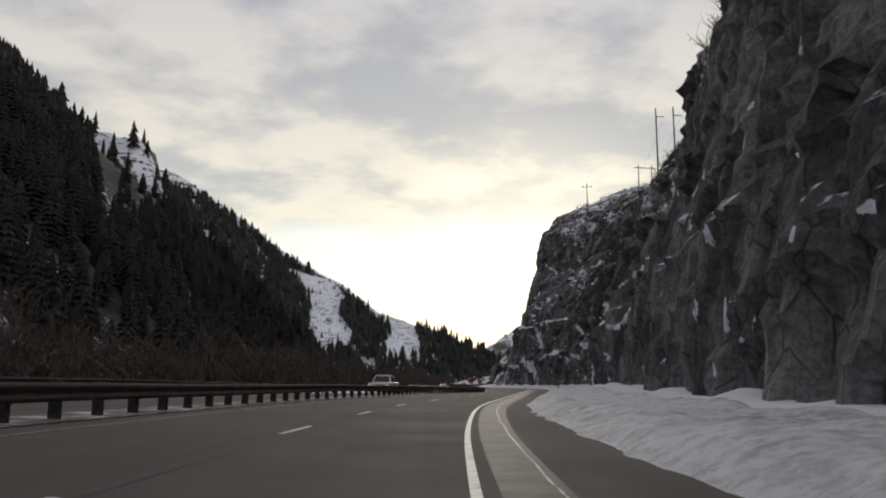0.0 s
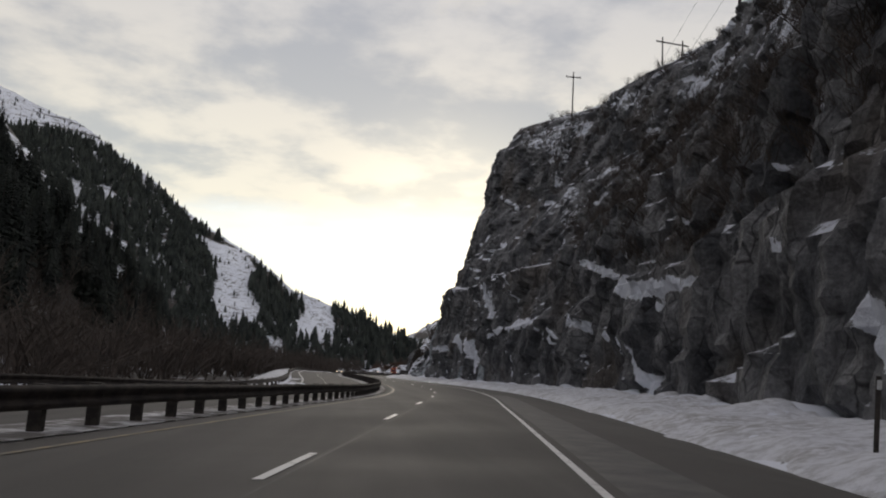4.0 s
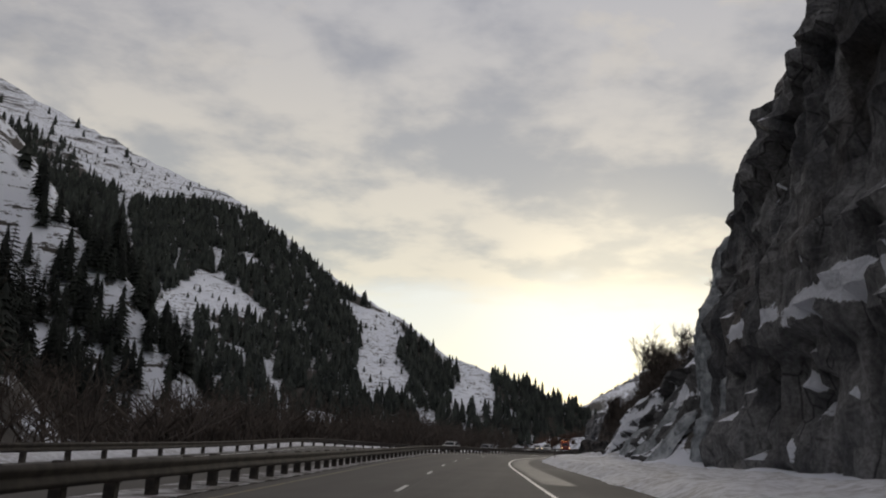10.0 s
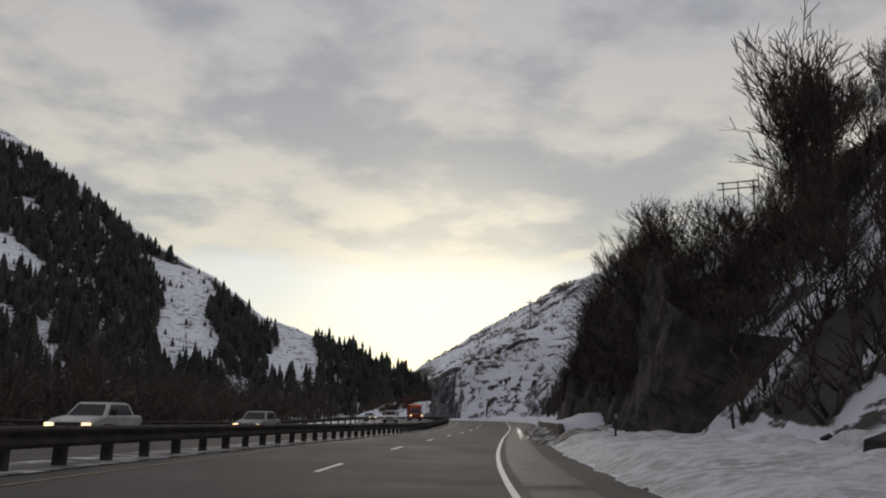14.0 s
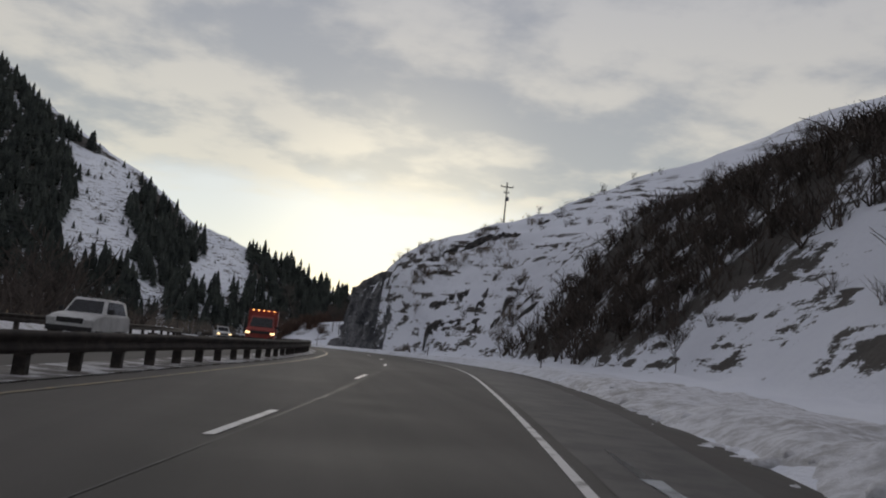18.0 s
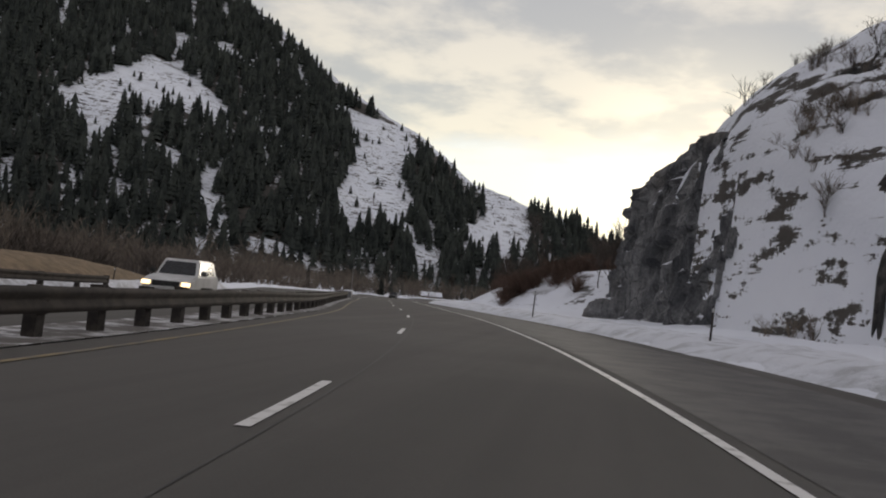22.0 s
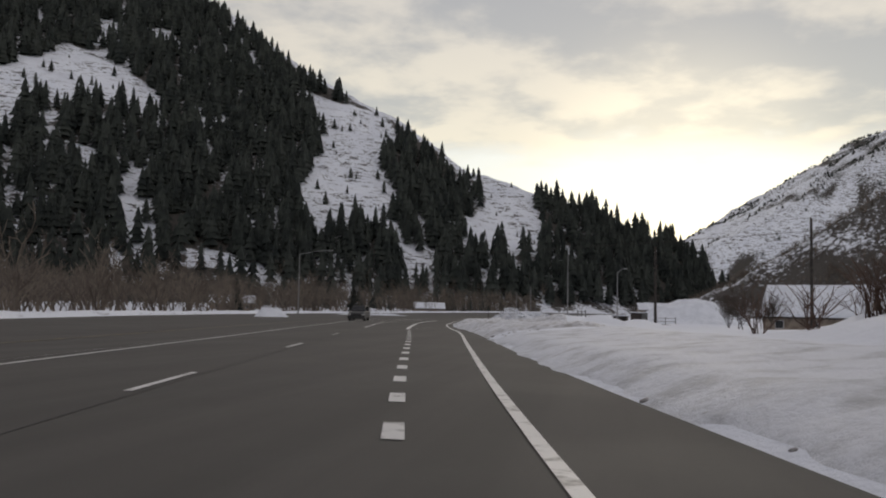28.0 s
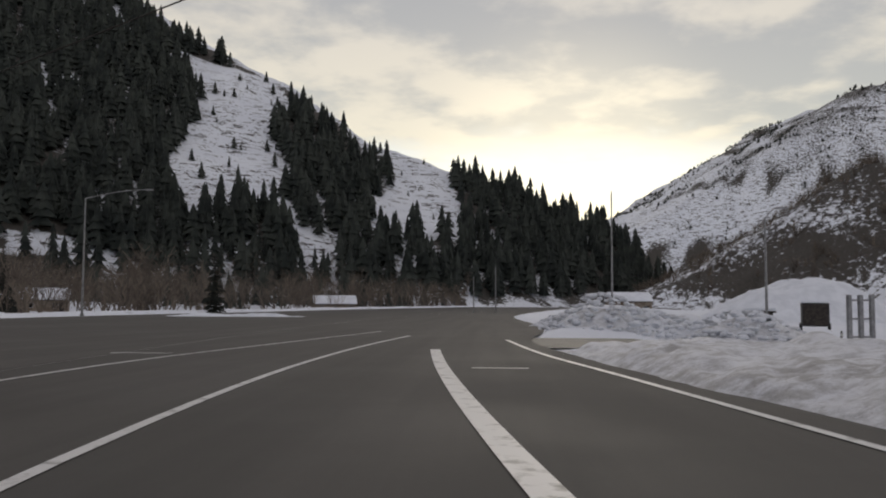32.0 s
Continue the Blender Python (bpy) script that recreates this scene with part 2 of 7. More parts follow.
M_DIRTY = material("dirty_snow", paint_two((0.13, 0.12, 0.11), (0.62, 0.62, 0.63), 1.3, 0.44, 0.64, 8.0), 0.8, bump=(5.0, 0.08, 6.0))
M_ROAD = material("worn_asphalt", paint_road, 0.75, bump=(45.0, 0.004, 4.0), spec=0.3)
M_SHOULDER = material("dark_asphalt", paint_two((0.055, 0.052, 0.049), (0.10, 0.095, 0.088), 1.3), 0.7, bump=(40.0, 0.005, 4.0))
M_WHITE = material("white_road_paint", paint_two((0.30, 0.29, 0.27), (0.72, 0.71, 0.69), 3.5, 0.30, 0.5, 8.0), 0.6)
M_SEAM = material("sheen_seam", paint_two((0.09, 0.085, 0.08), (0.42, 0.41, 0.39), 1.2, 0.35, 0.6, 6.0), 0.6)
M_YELLOW = material("yellow_road_paint", paint_two((0.105, 0.096, 0.078), (0.24, 0.18, 0.085), 2.5, 0.35, 0.6, 8.0), 0.6)
M_RUST = material("weathered_steel", paint_two((0.018, 0.014, 0.012), (0.050, 0.039, 0.032), 2.0), 0.85, 0.0, bump=(20.0, 0.004, 5.0))
M_POST = material("dark_timber", paint_two((0.022, 0.019, 0.017), (0.060, 0.050, 0.042), 5.0), 0.9, bump=(18.0, 0.01, 5.0))
M_PATCH = material("drifted_snow", paint_two((0.70, 0.73, 0.79), (0.82, 0.85, 0.91), 0.6), 0.8, bump=(1.5, 0.12, 7.0))
M_NEEDLE = material("dark_conifer", paint_two((0.008, 0.011, 0.009), (0.026, 0.032, 0.024), 0.15), 0.9)
# paler copies of the needle colour, with distance haze mixed in
M_FOREST = material("distant_conifer", paint_two((0.011, 0.016, 0.014), (0.048, 0.056, 0.047), 0.08), 0.9)
M_HAZED = material("hazed_conifer", paint_two((0.018, 0.023, 0.019), (0.062, 0.068, 0.057), 0.12), 0.9)
M_STEEL = material("galvanised_steel", paint_two((0.20, 0.20, 0.205), (0.34, 0.34, 0.345), 4.0), 0.5, 0.6, bump=(30.0, 0.002, 4.0))
M_BARRIER = material("stained_concrete", paint_two((0.026, 0.022, 0.020), (0.066, 0.056, 0.050), 0.9, 0.3, 0.7, 8.0), 0.9, bump=(9.0, 0.01, 6.0))
M_STONE = material("dark_boulder_rock", paint_two((0.018, 0.018, 0.019), (0.115, 0.104, 0.094), 1.6, 0.40, 0.75, 9.0), 0.9, bump=(2.6, 0.3, 9.0))
M_ICE = material("grey_ice", paint_two((0.17, 0.19, 0.20), (0.46, 0.49, 0.51), 1.2), 0.22, bump=(6.0, 0.03, 5.0))
M_RED_TWIG = material("reddish_twigs", paint_two((0.060, 0.036, 0.026), (0.13, 0.082, 0.060), 0.8), 0.9)
M_PLATE = material("pale_enamel", paint_two((0.45, 0.45, 0.44), (0.62, 0.62, 0.61), 6.0), 0.5)
M_PLANK = material("weathered_planks", paint_two((0.16, 0.125, 0.095), (0.30, 0.25, 0.20), 1.4), 0.85, bump=(14.0, 0.006, 5.0))
M_GRASS = material("dry_grass", paint_two((0.13, 0.092, 0.055), (0.26, 0.19, 0.115), 0.9, 0.3, 0.7, 8.0), 0.95, bump=(9.0, 0.08, 7.0))
M_TYRE = material("black_rubber", paint_two((0.012, 0.012, 0.012), (0.035, 0.034, 0.032), 5.0), 0.9)
M_TRIM = material("black_plastic", paint_two((0.015, 0.015, 0.016), (0.035, 0.035, 0.035), 8.0), 0.6)
M_GLASS = material("dark_window_glass", paint_two((0.010, 0.012, 0.014), (0.022, 0.025, 0.028), 2.0), 0.08)
M_CAR_WHITE = material("white_car_paint", paint_two((0.50, 0.50, 0.49), (0.66, 0.66, 0.65), 1.5), 0.35)
M_CAR_SILVER = material("silver_car_paint", paint_two((0.30, 0.30, 0.31), (0.42, 0.42, 0.43), 1.5), 0.35, 0.4)
M_CAR_RED = material("red_truck_paint", paint_two((0.22, 0.030, 0.022), (0.34, 0.050, 0.035), 1.5), 0.4)
M_CAR_BLACK = material("black_car_paint", paint_two((0.010, 0.010, 0.011), (0.025, 0.025, 0.026), 1.5), 0.3)
M_LIGHT = material("lit_headlight", (0.8, 0.75, 0.6), 0.3, emit=(1.0, 0.66, 0.30), strength=3.2)
M_AMBER = material("amber_lamp", (0.6, 0.25, 0.05), 0.4, emit=(1.0, 0.42, 0.10), strength=4.0)
M_TWIG = material("bare_twigs", paint_two((0.040, 0.032, 0.027), (0.105, 0.085, 0.070), 0.7), 0.9)
M_BARK = material("grey_bark", paint_two((0.035, 0.029, 0.025), (0.095, 0.082, 0.070), 3.0), 0.95, bump=(12.0, 0.02, 6.0))


# ---------------------------------------------------------------- number helpers
def hash2(i, j, k=0):
    h = (i.astype(np.int64) * 374761393 + j.astype(np.int64) * 668265263 + k * 974711) & 0x7FFFFFFF
    h = ((h ^ (h >> 13)) * 1274126177) & 0x7FFFFFFF
    h = ((h ^ (h >> 16)) * 60493) & 0x7FFFFFFF
    return (h & 0xFFFF) / 65535.0


def vnoise(x, y, k=0):
    i, j = np.floor(x), np.floor(y)
    u, v = x - i, y - j
    u, v = u * u * (3 - 2 * u), v * v * (3 - 2 * v)
    i, j = i.astype(np.int64), j.astype(np.int64)
    return (hash2(i, j, k) * (1 - u) + hash2(i + 1, j, k) * u) * (1 - v) + (hash2(i, j + 1, k) * (1 - u) + hash2(i + 1, j + 1, k) * u) * v


def fbm(x, y, octaves=5, k=0, gain=0.5):
    x, y = np.asarray(x, float), np.asarray(y, float)
    total, amp, norm = 0.0, 1.0, 0.0
    for o in range(octaves):
        total = total + amp * (vnoise(x * 2 ** o + 17.3 * o, y * 2 ** o - 9.1 * o, k + o) * 2 - 1)
        norm += amp
        amp *= gain
    return total / norm


def smooth(a, b, v):
    t = np.clip((v - a) / (b - a), 0, 1)
    return t * t * (3 - 2 * t)


def spline(knots):
    """A smooth curve x(y) through the knots (y, x)."""
    ky, kx = np.array(knots, float).T
    slope = np.gradient(kx, ky)

    def at(y):
        y = np.asarray(y, float)
        i = np.clip(np.searchsorted(ky, y) - 1, 0, len(ky) - 2)
        h = ky[i + 1] - ky[i]
        t = np.clip((y - ky[i]) / h, -4, 5)
        inside = (t >= 0) & (t <= 1)
        v = (2 * t ** 3 - 3 * t ** 2 + 1) * kx[i] + (t ** 3 - 2 * t ** 2 + t) * h * slope[i] + (-2 * t ** 3 + 3 * t ** 2) * kx[i + 1] + (t ** 3 - t ** 2) * h * slope[i + 1]
        line = np.where(t < 0, kx[i] + slope[i] * (y - ky[i]), kx[i + 1] + slope[i + 1] * (y - ky[i + 1]))
        return np.where(inside, v, line)
    return at


# edge line on the right of the carriageway
edge_x = spline([(-60, -1.2), (0, 0.2), (20, 0.6), (40, 1.8), (60, 4.2), (90, 8.0), (125, 12.6), (145, 15.1), (165, 16.6), (180, 16.8), (205, 15.7), (230, 14.0),
                 (259, 12.0), (285, 10.6), (305, 10.7), (330, 13.2), (360, 18.3), (386, 23.35), (417, 29.1), (435, 31.8), (460, 33.05), (480, 32.4), (512, 26.8),
                 (540, 19.0), (571, 10.6), (600, 3.0), (637, -5.3), (660, -10.4), (690, -16.0), (720, -18.5), (760, -19.5), (850, -10.0), (1000, 25.0), (1100, 60.0)])


def grid_mesh(name, X, Y, Z, mat, flat=False, parent=None):
    """A sheet through the rows and columns of three arrays."""
    r, c = X.shape
    me = bpy.data.meshes.new(name)
    v = np.stack([X, Y, Z], -1).reshape(-1, 3)
    idx = np.arange(r * c).reshape(r, c)
    q = np.stack([idx[:-1, :-1], idx[:-1, 1:], idx[1:, 1:], idx[1:, :-1]], -1).reshape(-1, 4)
    put_mesh(me, v, q, flat)
    me.materials.append(mat)
    ob = new(name, me)
    if parent:
        ob.parent = parent
    return ob


def put_mesh(me, v, f, flat=True):
    """Fills a mesh from arrays of places and of faces with one number of corners."""
    k = f.shape[1]
    me.vertices.add(len(v))
    me.vertices.foreach_set("co", np.ascontiguousarray(v, dtype=np.float32).ravel())
    me.loops.add(f.size)
    me.loops.foreach_set("vertex_index", np.ascontiguousarray(f, dtype=np.int32).ravel())
    me.polygons.add(len(f))
    me.polygons.foreach_set("loop_start", np.arange(0, f.size, k, dtype=np.int32))
    me.polygons.foreach_set("loop_total", np.full(len(f), k, dtype=np.int32))
    me.polygons.foreach_set("use_smooth", np.full(len(f), not flat))
    me.update(calc_edges=True)
    me.validate()


def part(name, bm, mat, parent=None, label=""):
    me = bpy.data.meshes.new(name)
    bm.to_mesh(me)
    bm.free()
    me.materials.append(mat)
    ob = new(name, me)
    if parent:
        ob.parent = parent
    if label:
        ob["label"] = label
    return ob


# ---------------------------------------------------------------- the ground
RIGHT_BASE = spline([(-60, 8.5), (0, 9.5), (50, 9.0), (100, 8.5), (150, 8.5), (200, 9.5), (250, 9.3), (282, 9.4), (296, 7.0), (325, 6.8), (338, 5.8), (352, 5.2), (392, 5.0), (402, 8.0), (414, 11.5),
                     (430, 13.0), (460, 13.0), (500, 16.0), (530, 17.0), (556, 17.5), (566, 14.0), (580, 8.0), (600, 7.5), (640, 8.0), (700, 12.0), (800, 40.0), (1000, 60.0)])
RIGHT_SHOULDER = spline([(-60, 2.4), (0, 2.4), (40, 2.1), (125, 3.4), (160, 3.2), (230, 2.4), (280, 2.7), (310, 2.0), (340, 2.0), (356, 2.0), (374, 1.85), (386, 1.6), (396, 1.85), (412, 3.0), (430, 3.6), (475, 4.3), (520, 4.0), (575, 2.8),
                         (620, 2.5), (640, 3.0), (650, 3.3), (662, 3.0), (674, 3.15), (690, 3.85), (700, 3.55), (712, 3.55), (722, 5.2), (800, 5.0), (1000, 4.0)])
LEFT_EDGE = spline([(-60, -20.5), (300, -20.5), (345, -22.5), (400, -22.5), (450, -20.5), (560, -20.5), (620, -26), (690, -34), (760, -42), (850, -44), (1000, -44)])

# rock wall on the right: height over the road, setback from its foot
WALL = np.array([(-2, -0.5), (0, 0), (8.6, 0.8), (9.0, 1.5), (17.4, 2.7), (18.1, 4.9), (24.5, 6.3), (31, 8.6), (35, 10.6), (47, 12.5), (53, 17), (60, 34), (66, 48)], float)


def wall_ease(y):
    return 1 + 0.75 * (0.25 + 0.75 * smooth(48, 74, y)) * (1 - smooth(80, 120, y)) + 0.9 * smooth(110, 150, y) * (1 - smooth(232, 262, y)) - 0.1 * smooth(250, 270, y)


# height at which the bare rock gives way to a brushy slope, and from which that slope lies back
BRUSH_LINE = spline([(-40, 34), (20, 28), (40, 21), (55, 17), (70, 12), (85, 11.6), (100, 12.5), (112, 10.5), (135, 7.8), (150, 8.6), (162, 10.4), (172, 13.4), (200, 20), (228, 31), (245, 43), (262, 56), (300, 70)])
SLOPE_FROM = spline([(-60, 46), (20, 32), (40, 35), (54, 28), (66, 20), (84, 17), (100, 19.5), (120, 21.5), (140, 23), (160, 27), (180, 31), (200, 37), (225, 60), (300, 90)])


def wall_back(h, y):
    raw = h
    h = h + 2.4 * fbm(y / 38, y * 0, 3, 57) * smooth(6, 14, h)
    h = np.where(h > 14, 14 + (h - 14) * (0.45 + 0.55 * smooth(52, 68, y)), h)     # the first bluff stands higher
    s = np.interp(h, WALL[:, 0], WALL[:, 1])
    s = np.where(s > 3.2, 3.2 + (s - 3.2) * wall_ease(y), s) + 0.15 * np.maximum(raw - BRUSH_LINE(y), 0) * (1 - smooth(150, 200, y)) * (1 - smooth(14, 30, raw))
    return np.maximum(s, 1.9 + 0.95 * (raw - SLOPE_FROM(y))) + 0.3 * smooth(236, 262, y) * smooth(6, 14, h) + 1.5 * smooth(247, 259, y) * smooth(10, 26, raw) - (0.5 * smooth(4, 10, raw) + 1.9 * smooth(11, 21, raw) + 1.1 * smooth(24, 36, raw)) * smooth(188, 216, y) * (1 - smooth(258, 274, y))


def terrace(z, tall, part_flat):
    k = np.floor(z / tall)
    f = z / tall - k
    return tall * (k + np.clip((f - part_flat) / (1 - part_flat), 0, 1) * 0.75 + 0.25 * f)


def far_face(x, y):
    """The big mountain face ahead and the spur in which it ends."""
    plane = -570.6 - 0.417 * x + 0.521 * y
    crest = np.interp(x, [-1500, -900, -661, -470, -355, -244, -150, -92, -35, 50, 90, 160, 400], [1560, 1488, 1446, 1444, 1356, 1286, 1257, 1228, 1238, 1246, 1258, 1246, 1156])
    back = (-570.6 - 0.417 * x + 0.521 * crest) - 0.6 * (y - crest)
    low = np.minimum(plane, back)
    return low - 0.55 * np.maximum(x - 60, 0)


def near_face(x, y):
    """The steep forested mountain close on the left, with a rock crag, and a barer spur behind it."""
    rise = 0.98 - 0.48 * smooth(352, 388, y)
    a = rise * (-43 - 18 * smooth(316, 350, y) - x) - 0.8 * np.maximum(y - 440, 0)
    a = np.minimum(a, 150 + 0.3 * (-190 - x))
    crag = np.minimum(110 + 0.30 * (-157 - x), 110 - 2.8 * (x + 157)) - 1.5 * np.maximum(396 - y, 0) - 3.5 * np.maximum(y - 410, 0)
    crag = terrace(crag + 8 * fbm(x / 15, y / 15, 4, 27), 10, 0.45)
    a = np.where((x < -110) & (x > -260), np.maximum(a, crag), a)
    tower = np.minimum(109 + 0.15 * (-128 - x), 109 - 2.6 * (x + 128)) - 1.6 * np.maximum(338 - y, 0) - 3.0 * np.maximum(y - 352, 0)
    tower = terrace(tower + 7 * fbm(x / 12, y / 12, 4, 29), 9, 0.45)
    a = np.where((x < -90) & (x > -230), np.maximum(a, tower), a)
    b = 1.12 * (-60 - x) + 7 * fbm(x / 19, y / 19, 4, 35) - 1.0 * np.maximum(np.abs(y - 420) - 8, 0)
    return np.maximum(a, np.minimum(b, 96))


def right_hill(x, y):
    u = x - edge_x(y) - RIGHT_BASE(y)
    v = u - 3.5
    v = np.where(v > 3.2, 3.2 + (v - 3.2) / wall_ease(y), v)
    a = np.minimum(np.interp(v, WALL[:, 1], WALL[:, 0]), SLOPE_FROM(y) + (u - 5.4) / 0.95) - 2.5
    b = np.minimum(1.05 * u, 16.8 + 0.72 * (u - 16)) + (-4.2 * smooth(2, 8, u) * (1 - smooth(16, 34, u))) * smooth(356, 372, y) * (1 - smooth(394, 412, y))   # snow slope after the wall
    shelf = np.interp(u, [-2, 0, 4.5, 14, 30], [-2, 0, 8.2, 10.5, 27])          # wooded shelf over the outcrop
    b = b + (shelf - b) * smooth(370, 377, y) * (1 - smooth(390, 396, y))
    c = np.minimum(1.25 * u, 19 + 0.46 * (u - 15.5))             # long hill with the pole
    end = np.interp(u, [-2, -0.5, 0.3, 2.3, 4.5, 8, 14, 20, 27, 36, 45, 60, 75, 140], [0, 6, 12.5, 16, 18.5, 20.8, 22.6, 25, 28, 32.4, 36.8, 43.5, 52, 80])
    c = c + (end - c) * smooth(505, 540, y)
    d = np.minimum(0.55 * u, 5.5 + 0.1 * (u - 10))               # low bank
    wa = 1 - smooth(272, 284, y)
    wb = smooth(272, 284, y) * (1 - smooth(412, 452, y))
    wc = smooth(412, 452, y) * (1 - smooth(545, 557, y))
    wd = smooth(545, 557, y) * (1 - smooth(608, 640, y))
    tilt = 0.10 * (y - 480) - 0.10 * u
    ledge = c + tilt + 1.3 * fbm(x / 16, y / 16, 3, 47)
    c = c + (terrace(ledge, 2.9, 0.5) - ledge) * 0.9 * smooth(1, 4, u) * smooth(-0.35, 0.2, fbm(x / 11, y / 15, 3, 49)) * smooth(446, 470, y)
    return wa * a + wb * b + wc * c + wd * d


def far_right(x, y):
    """The layered snowy mountain beyond the valley's bend."""
    ridge = [1500, 1700, 1800, 1857, 1985, 2128, 2273, 2417, 2556, 2650, 2850]
    crest_x = np.interp(y, ridge, [500, 560, 560, 545, 549, 513, 458, 383, 300, 235, 120])
    crest = np.interp(y, ridge, [-140, 30, 200, 318, 336, 329, 302, 253, 188, 130, -20])
    s = (x - crest_x) * 0.88
    return crest - np.where(s < 0, -0.70, 0.3) * s


def brush_spur(x, y):
    """A lower brushy spur before it, on the right of the yard."""
    cy = [980, 1030, 1060, 1110, 1150, 1190, 1220, 1300]
    cx = np.interp(y, cy, [165, 146, 148, 142, 136, 120, 112, 90])
    cz = np.interp(y, cy, [30, 58, 58, 52, 40, 30, 22, -20])
    s = x - cx
    return cz - np.where(s < 0, -0.55, 0.2) * s


def height(x, y):
    x, y = np.asarray(x, float), np.asarray(y, float)
    u = x - edge_x(y)
    le = LEFT_EDGE(y)
    g = -0.9 + 0.7 * fbm(x / 30, y / 30, 3, 5) + 0.3 * smooth(8, 14, u) * smooth(690, 715, y)
    rough = fbm(x / 90, y / 90, 5, 11)
    f = far_face(x, y)
    top = smooth(235, 330, f)
    f = f + (9 * rough + 2.5 * fbm(x / 18, y / 18, 4, 13)) * smooth(-20, 40, f)
    f = f * (1 - 0.7 * top) + terrace(f + 6 * rough, 19, 0.55) * 0.7 * top
    g = np.maximum(g, f)
    n = near_face(x, y)
    n = n + (9 * fbm(x / 60, y / 60, 5, 21)) * smooth(5, 40, n) + 3 * fbm(x / 14, y / 14, 4, 23)
    g = np.maximum(g, np.where(u < -30, n, g))
    m = far_right(x, y)
    m = m + 22 * fbm(x / 150, y / 150, 5, 31) + 5 * fbm(x / 30, y / 30, 4, 33)
    m = 0.45 * m + 0.55 * terrace(m, 26, 0.5)
    g = np.maximum(g, np.where((y > 900), m, g))
    e = brush_spur(x, y) + 6 * fbm(x / 40, y / 40, 4, 35) + 2 * fbm(x / 9, y / 9, 3, 37)
    g = np.maximum(g, np.where((y > 960) & (y < 1320) & (x > 30), e, g))
    # right side
    base = RIGHT_BASE(y)
    hill = right_hill(x, y) - 3.0 * smooth(650, 695, y) + 0.9 * fbm(x / 6, y / 6, 4, 41) * smooth(1, 8, u - base) + 1.6 * fbm(x / 22, y / 22, 3, 43) * smooth(4, 16, u - base)
    g = np.where((u > base) & (y < 1000), np.maximum(hill, g), g)
    sh = RIGHT_SHOULDER(y)
    lump = fbm(x / 1.7, y / 2.5, 4, 51)
    calm = smooth(556, 572, y) * (1 - smooth(636, 650, y))
    berm = 0.45 * smooth(sh - 0.2, sh + 1.5, u) + 0.25 * smooth(base - 4, base, u) + (0.2 - 0.15 * calm) * lump * smooth(sh, sh + 1.0, u) + 0.9 * (1 - calm) * np.maximum(fbm(x / 3, y / 2.2, 3, 53) - 0.08, 0) * smooth(base - 1.6, base + 0.4, u)
    berm = berm * (1 - smooth(base + 6, base + 14, u)) * (1 - 0.2 * smooth(346, 354, y) * (1 - smooth(394, 400, y)) * (1 - smooth(2.7, 3.2, u)))
    berm = berm * (1 - 0.3 * smooth(655, 668, y)) * (1 - smooth(704.5, 707, y) * (1 - smooth(718.5, 721, y))) - 1.0 * smooth(8, 14, u) * smooth(660, 700, y)      # gap of the side road, lower yard
    g = np.where((u > sh - 0.5) & (u <= base) & (y < 1010), berm - 0.1, g)
    g = np.where((u > base) & (y < 1010), np.maximum(g, berm - 0.1), g)
    # road bed, and the snow ridge along its left side
    near = y < 1010
    g = np.where((u < sh) & (u > le - 0.3) & near, -0.12, g)
    ridge = (0.28 + 0.3 * smooth(500, 530, y) + 0.2 * fbm(x / 3, y / 6, 4, 61)) * smooth(0.7, 1.8, le - u) * (1 - smooth(2.5, 5.5, le - u)) - 0.1
    g = np.where((u <= le - 0.3) & (u > le - 5.5) & near, np.maximum(ridge, -0.5), g)
    return g


def build_ground():
    us = np.concatenate([-np.geomspace(1400, 60, 105), np.linspace(-58, -26, 22), np.linspace(-25, -20, 11), [-12, -6, -0.5, 0.4, 0.8, 1.0, 1.2, 1.4, 1.6, 1.9], np.linspace(2.1, 12, 38), np.linspace(12.5, 60, 70), np.geomspace(62, 1500, 56)])
    ys = np.concatenate([np.linspace(-400, -20, 20), np.arange(-18, 720, 1.4), np.geomspace(722, 1500, 210), np.linspace(1508, 2900, 90)])
    Y, U = np.meshgrid(ys, us, indexing="ij")
    wide = smooth(560, 700, Y)
    U = np.where((U > -60) & (U < -12), U + wide * (LEFT_EDGE(Y) + 20.5) * np.interp(U, [-60, -30, -20, -12], [0, 0.9, 1, 0]), U)
    X = edge_x(np.minimum(Y, 1000)) + U
    ob = grid_mesh("ground", X, Y, height(X, Y), M_SLOPE)
    return tagged(ob, "snow-covered canyon ground with steep rocky mountainsides", "ground", kind="structure"), X.ravel(), Y.ravel()


GROUND, GX, GY = build_ground()


# ---------------------------------------------------------------- road
def ribbon(name, u0, u1, y0, y1, z, mat, step=2.0, label="", category="", kind="structure", parent=None):
    ys = np.linspace(y0, y1, max(2, int(round((y1 - y0) / step)) + 1))
    f0 = u0(ys) if callable(u0) else np.full(len(ys), u0)
    f1 = u1(ys) if callable(u1) else np.full(len(ys), u1)
    x = edge_x(ys)
    cols = 2 + int(np.max(np.abs(f1 - f0)) / 1.1)
    X = np.stack([x + f0 + (f1 - f0) * k / (cols - 1) for k in range(cols)], 1)
    ob = grid_mesh(name, X, np.repeat(ys[:, None], cols, 1), np.full(X.shape, z), mat, parent=parent)
    if label:
        tagged(ob, label, category, kind=kind)
    return ob


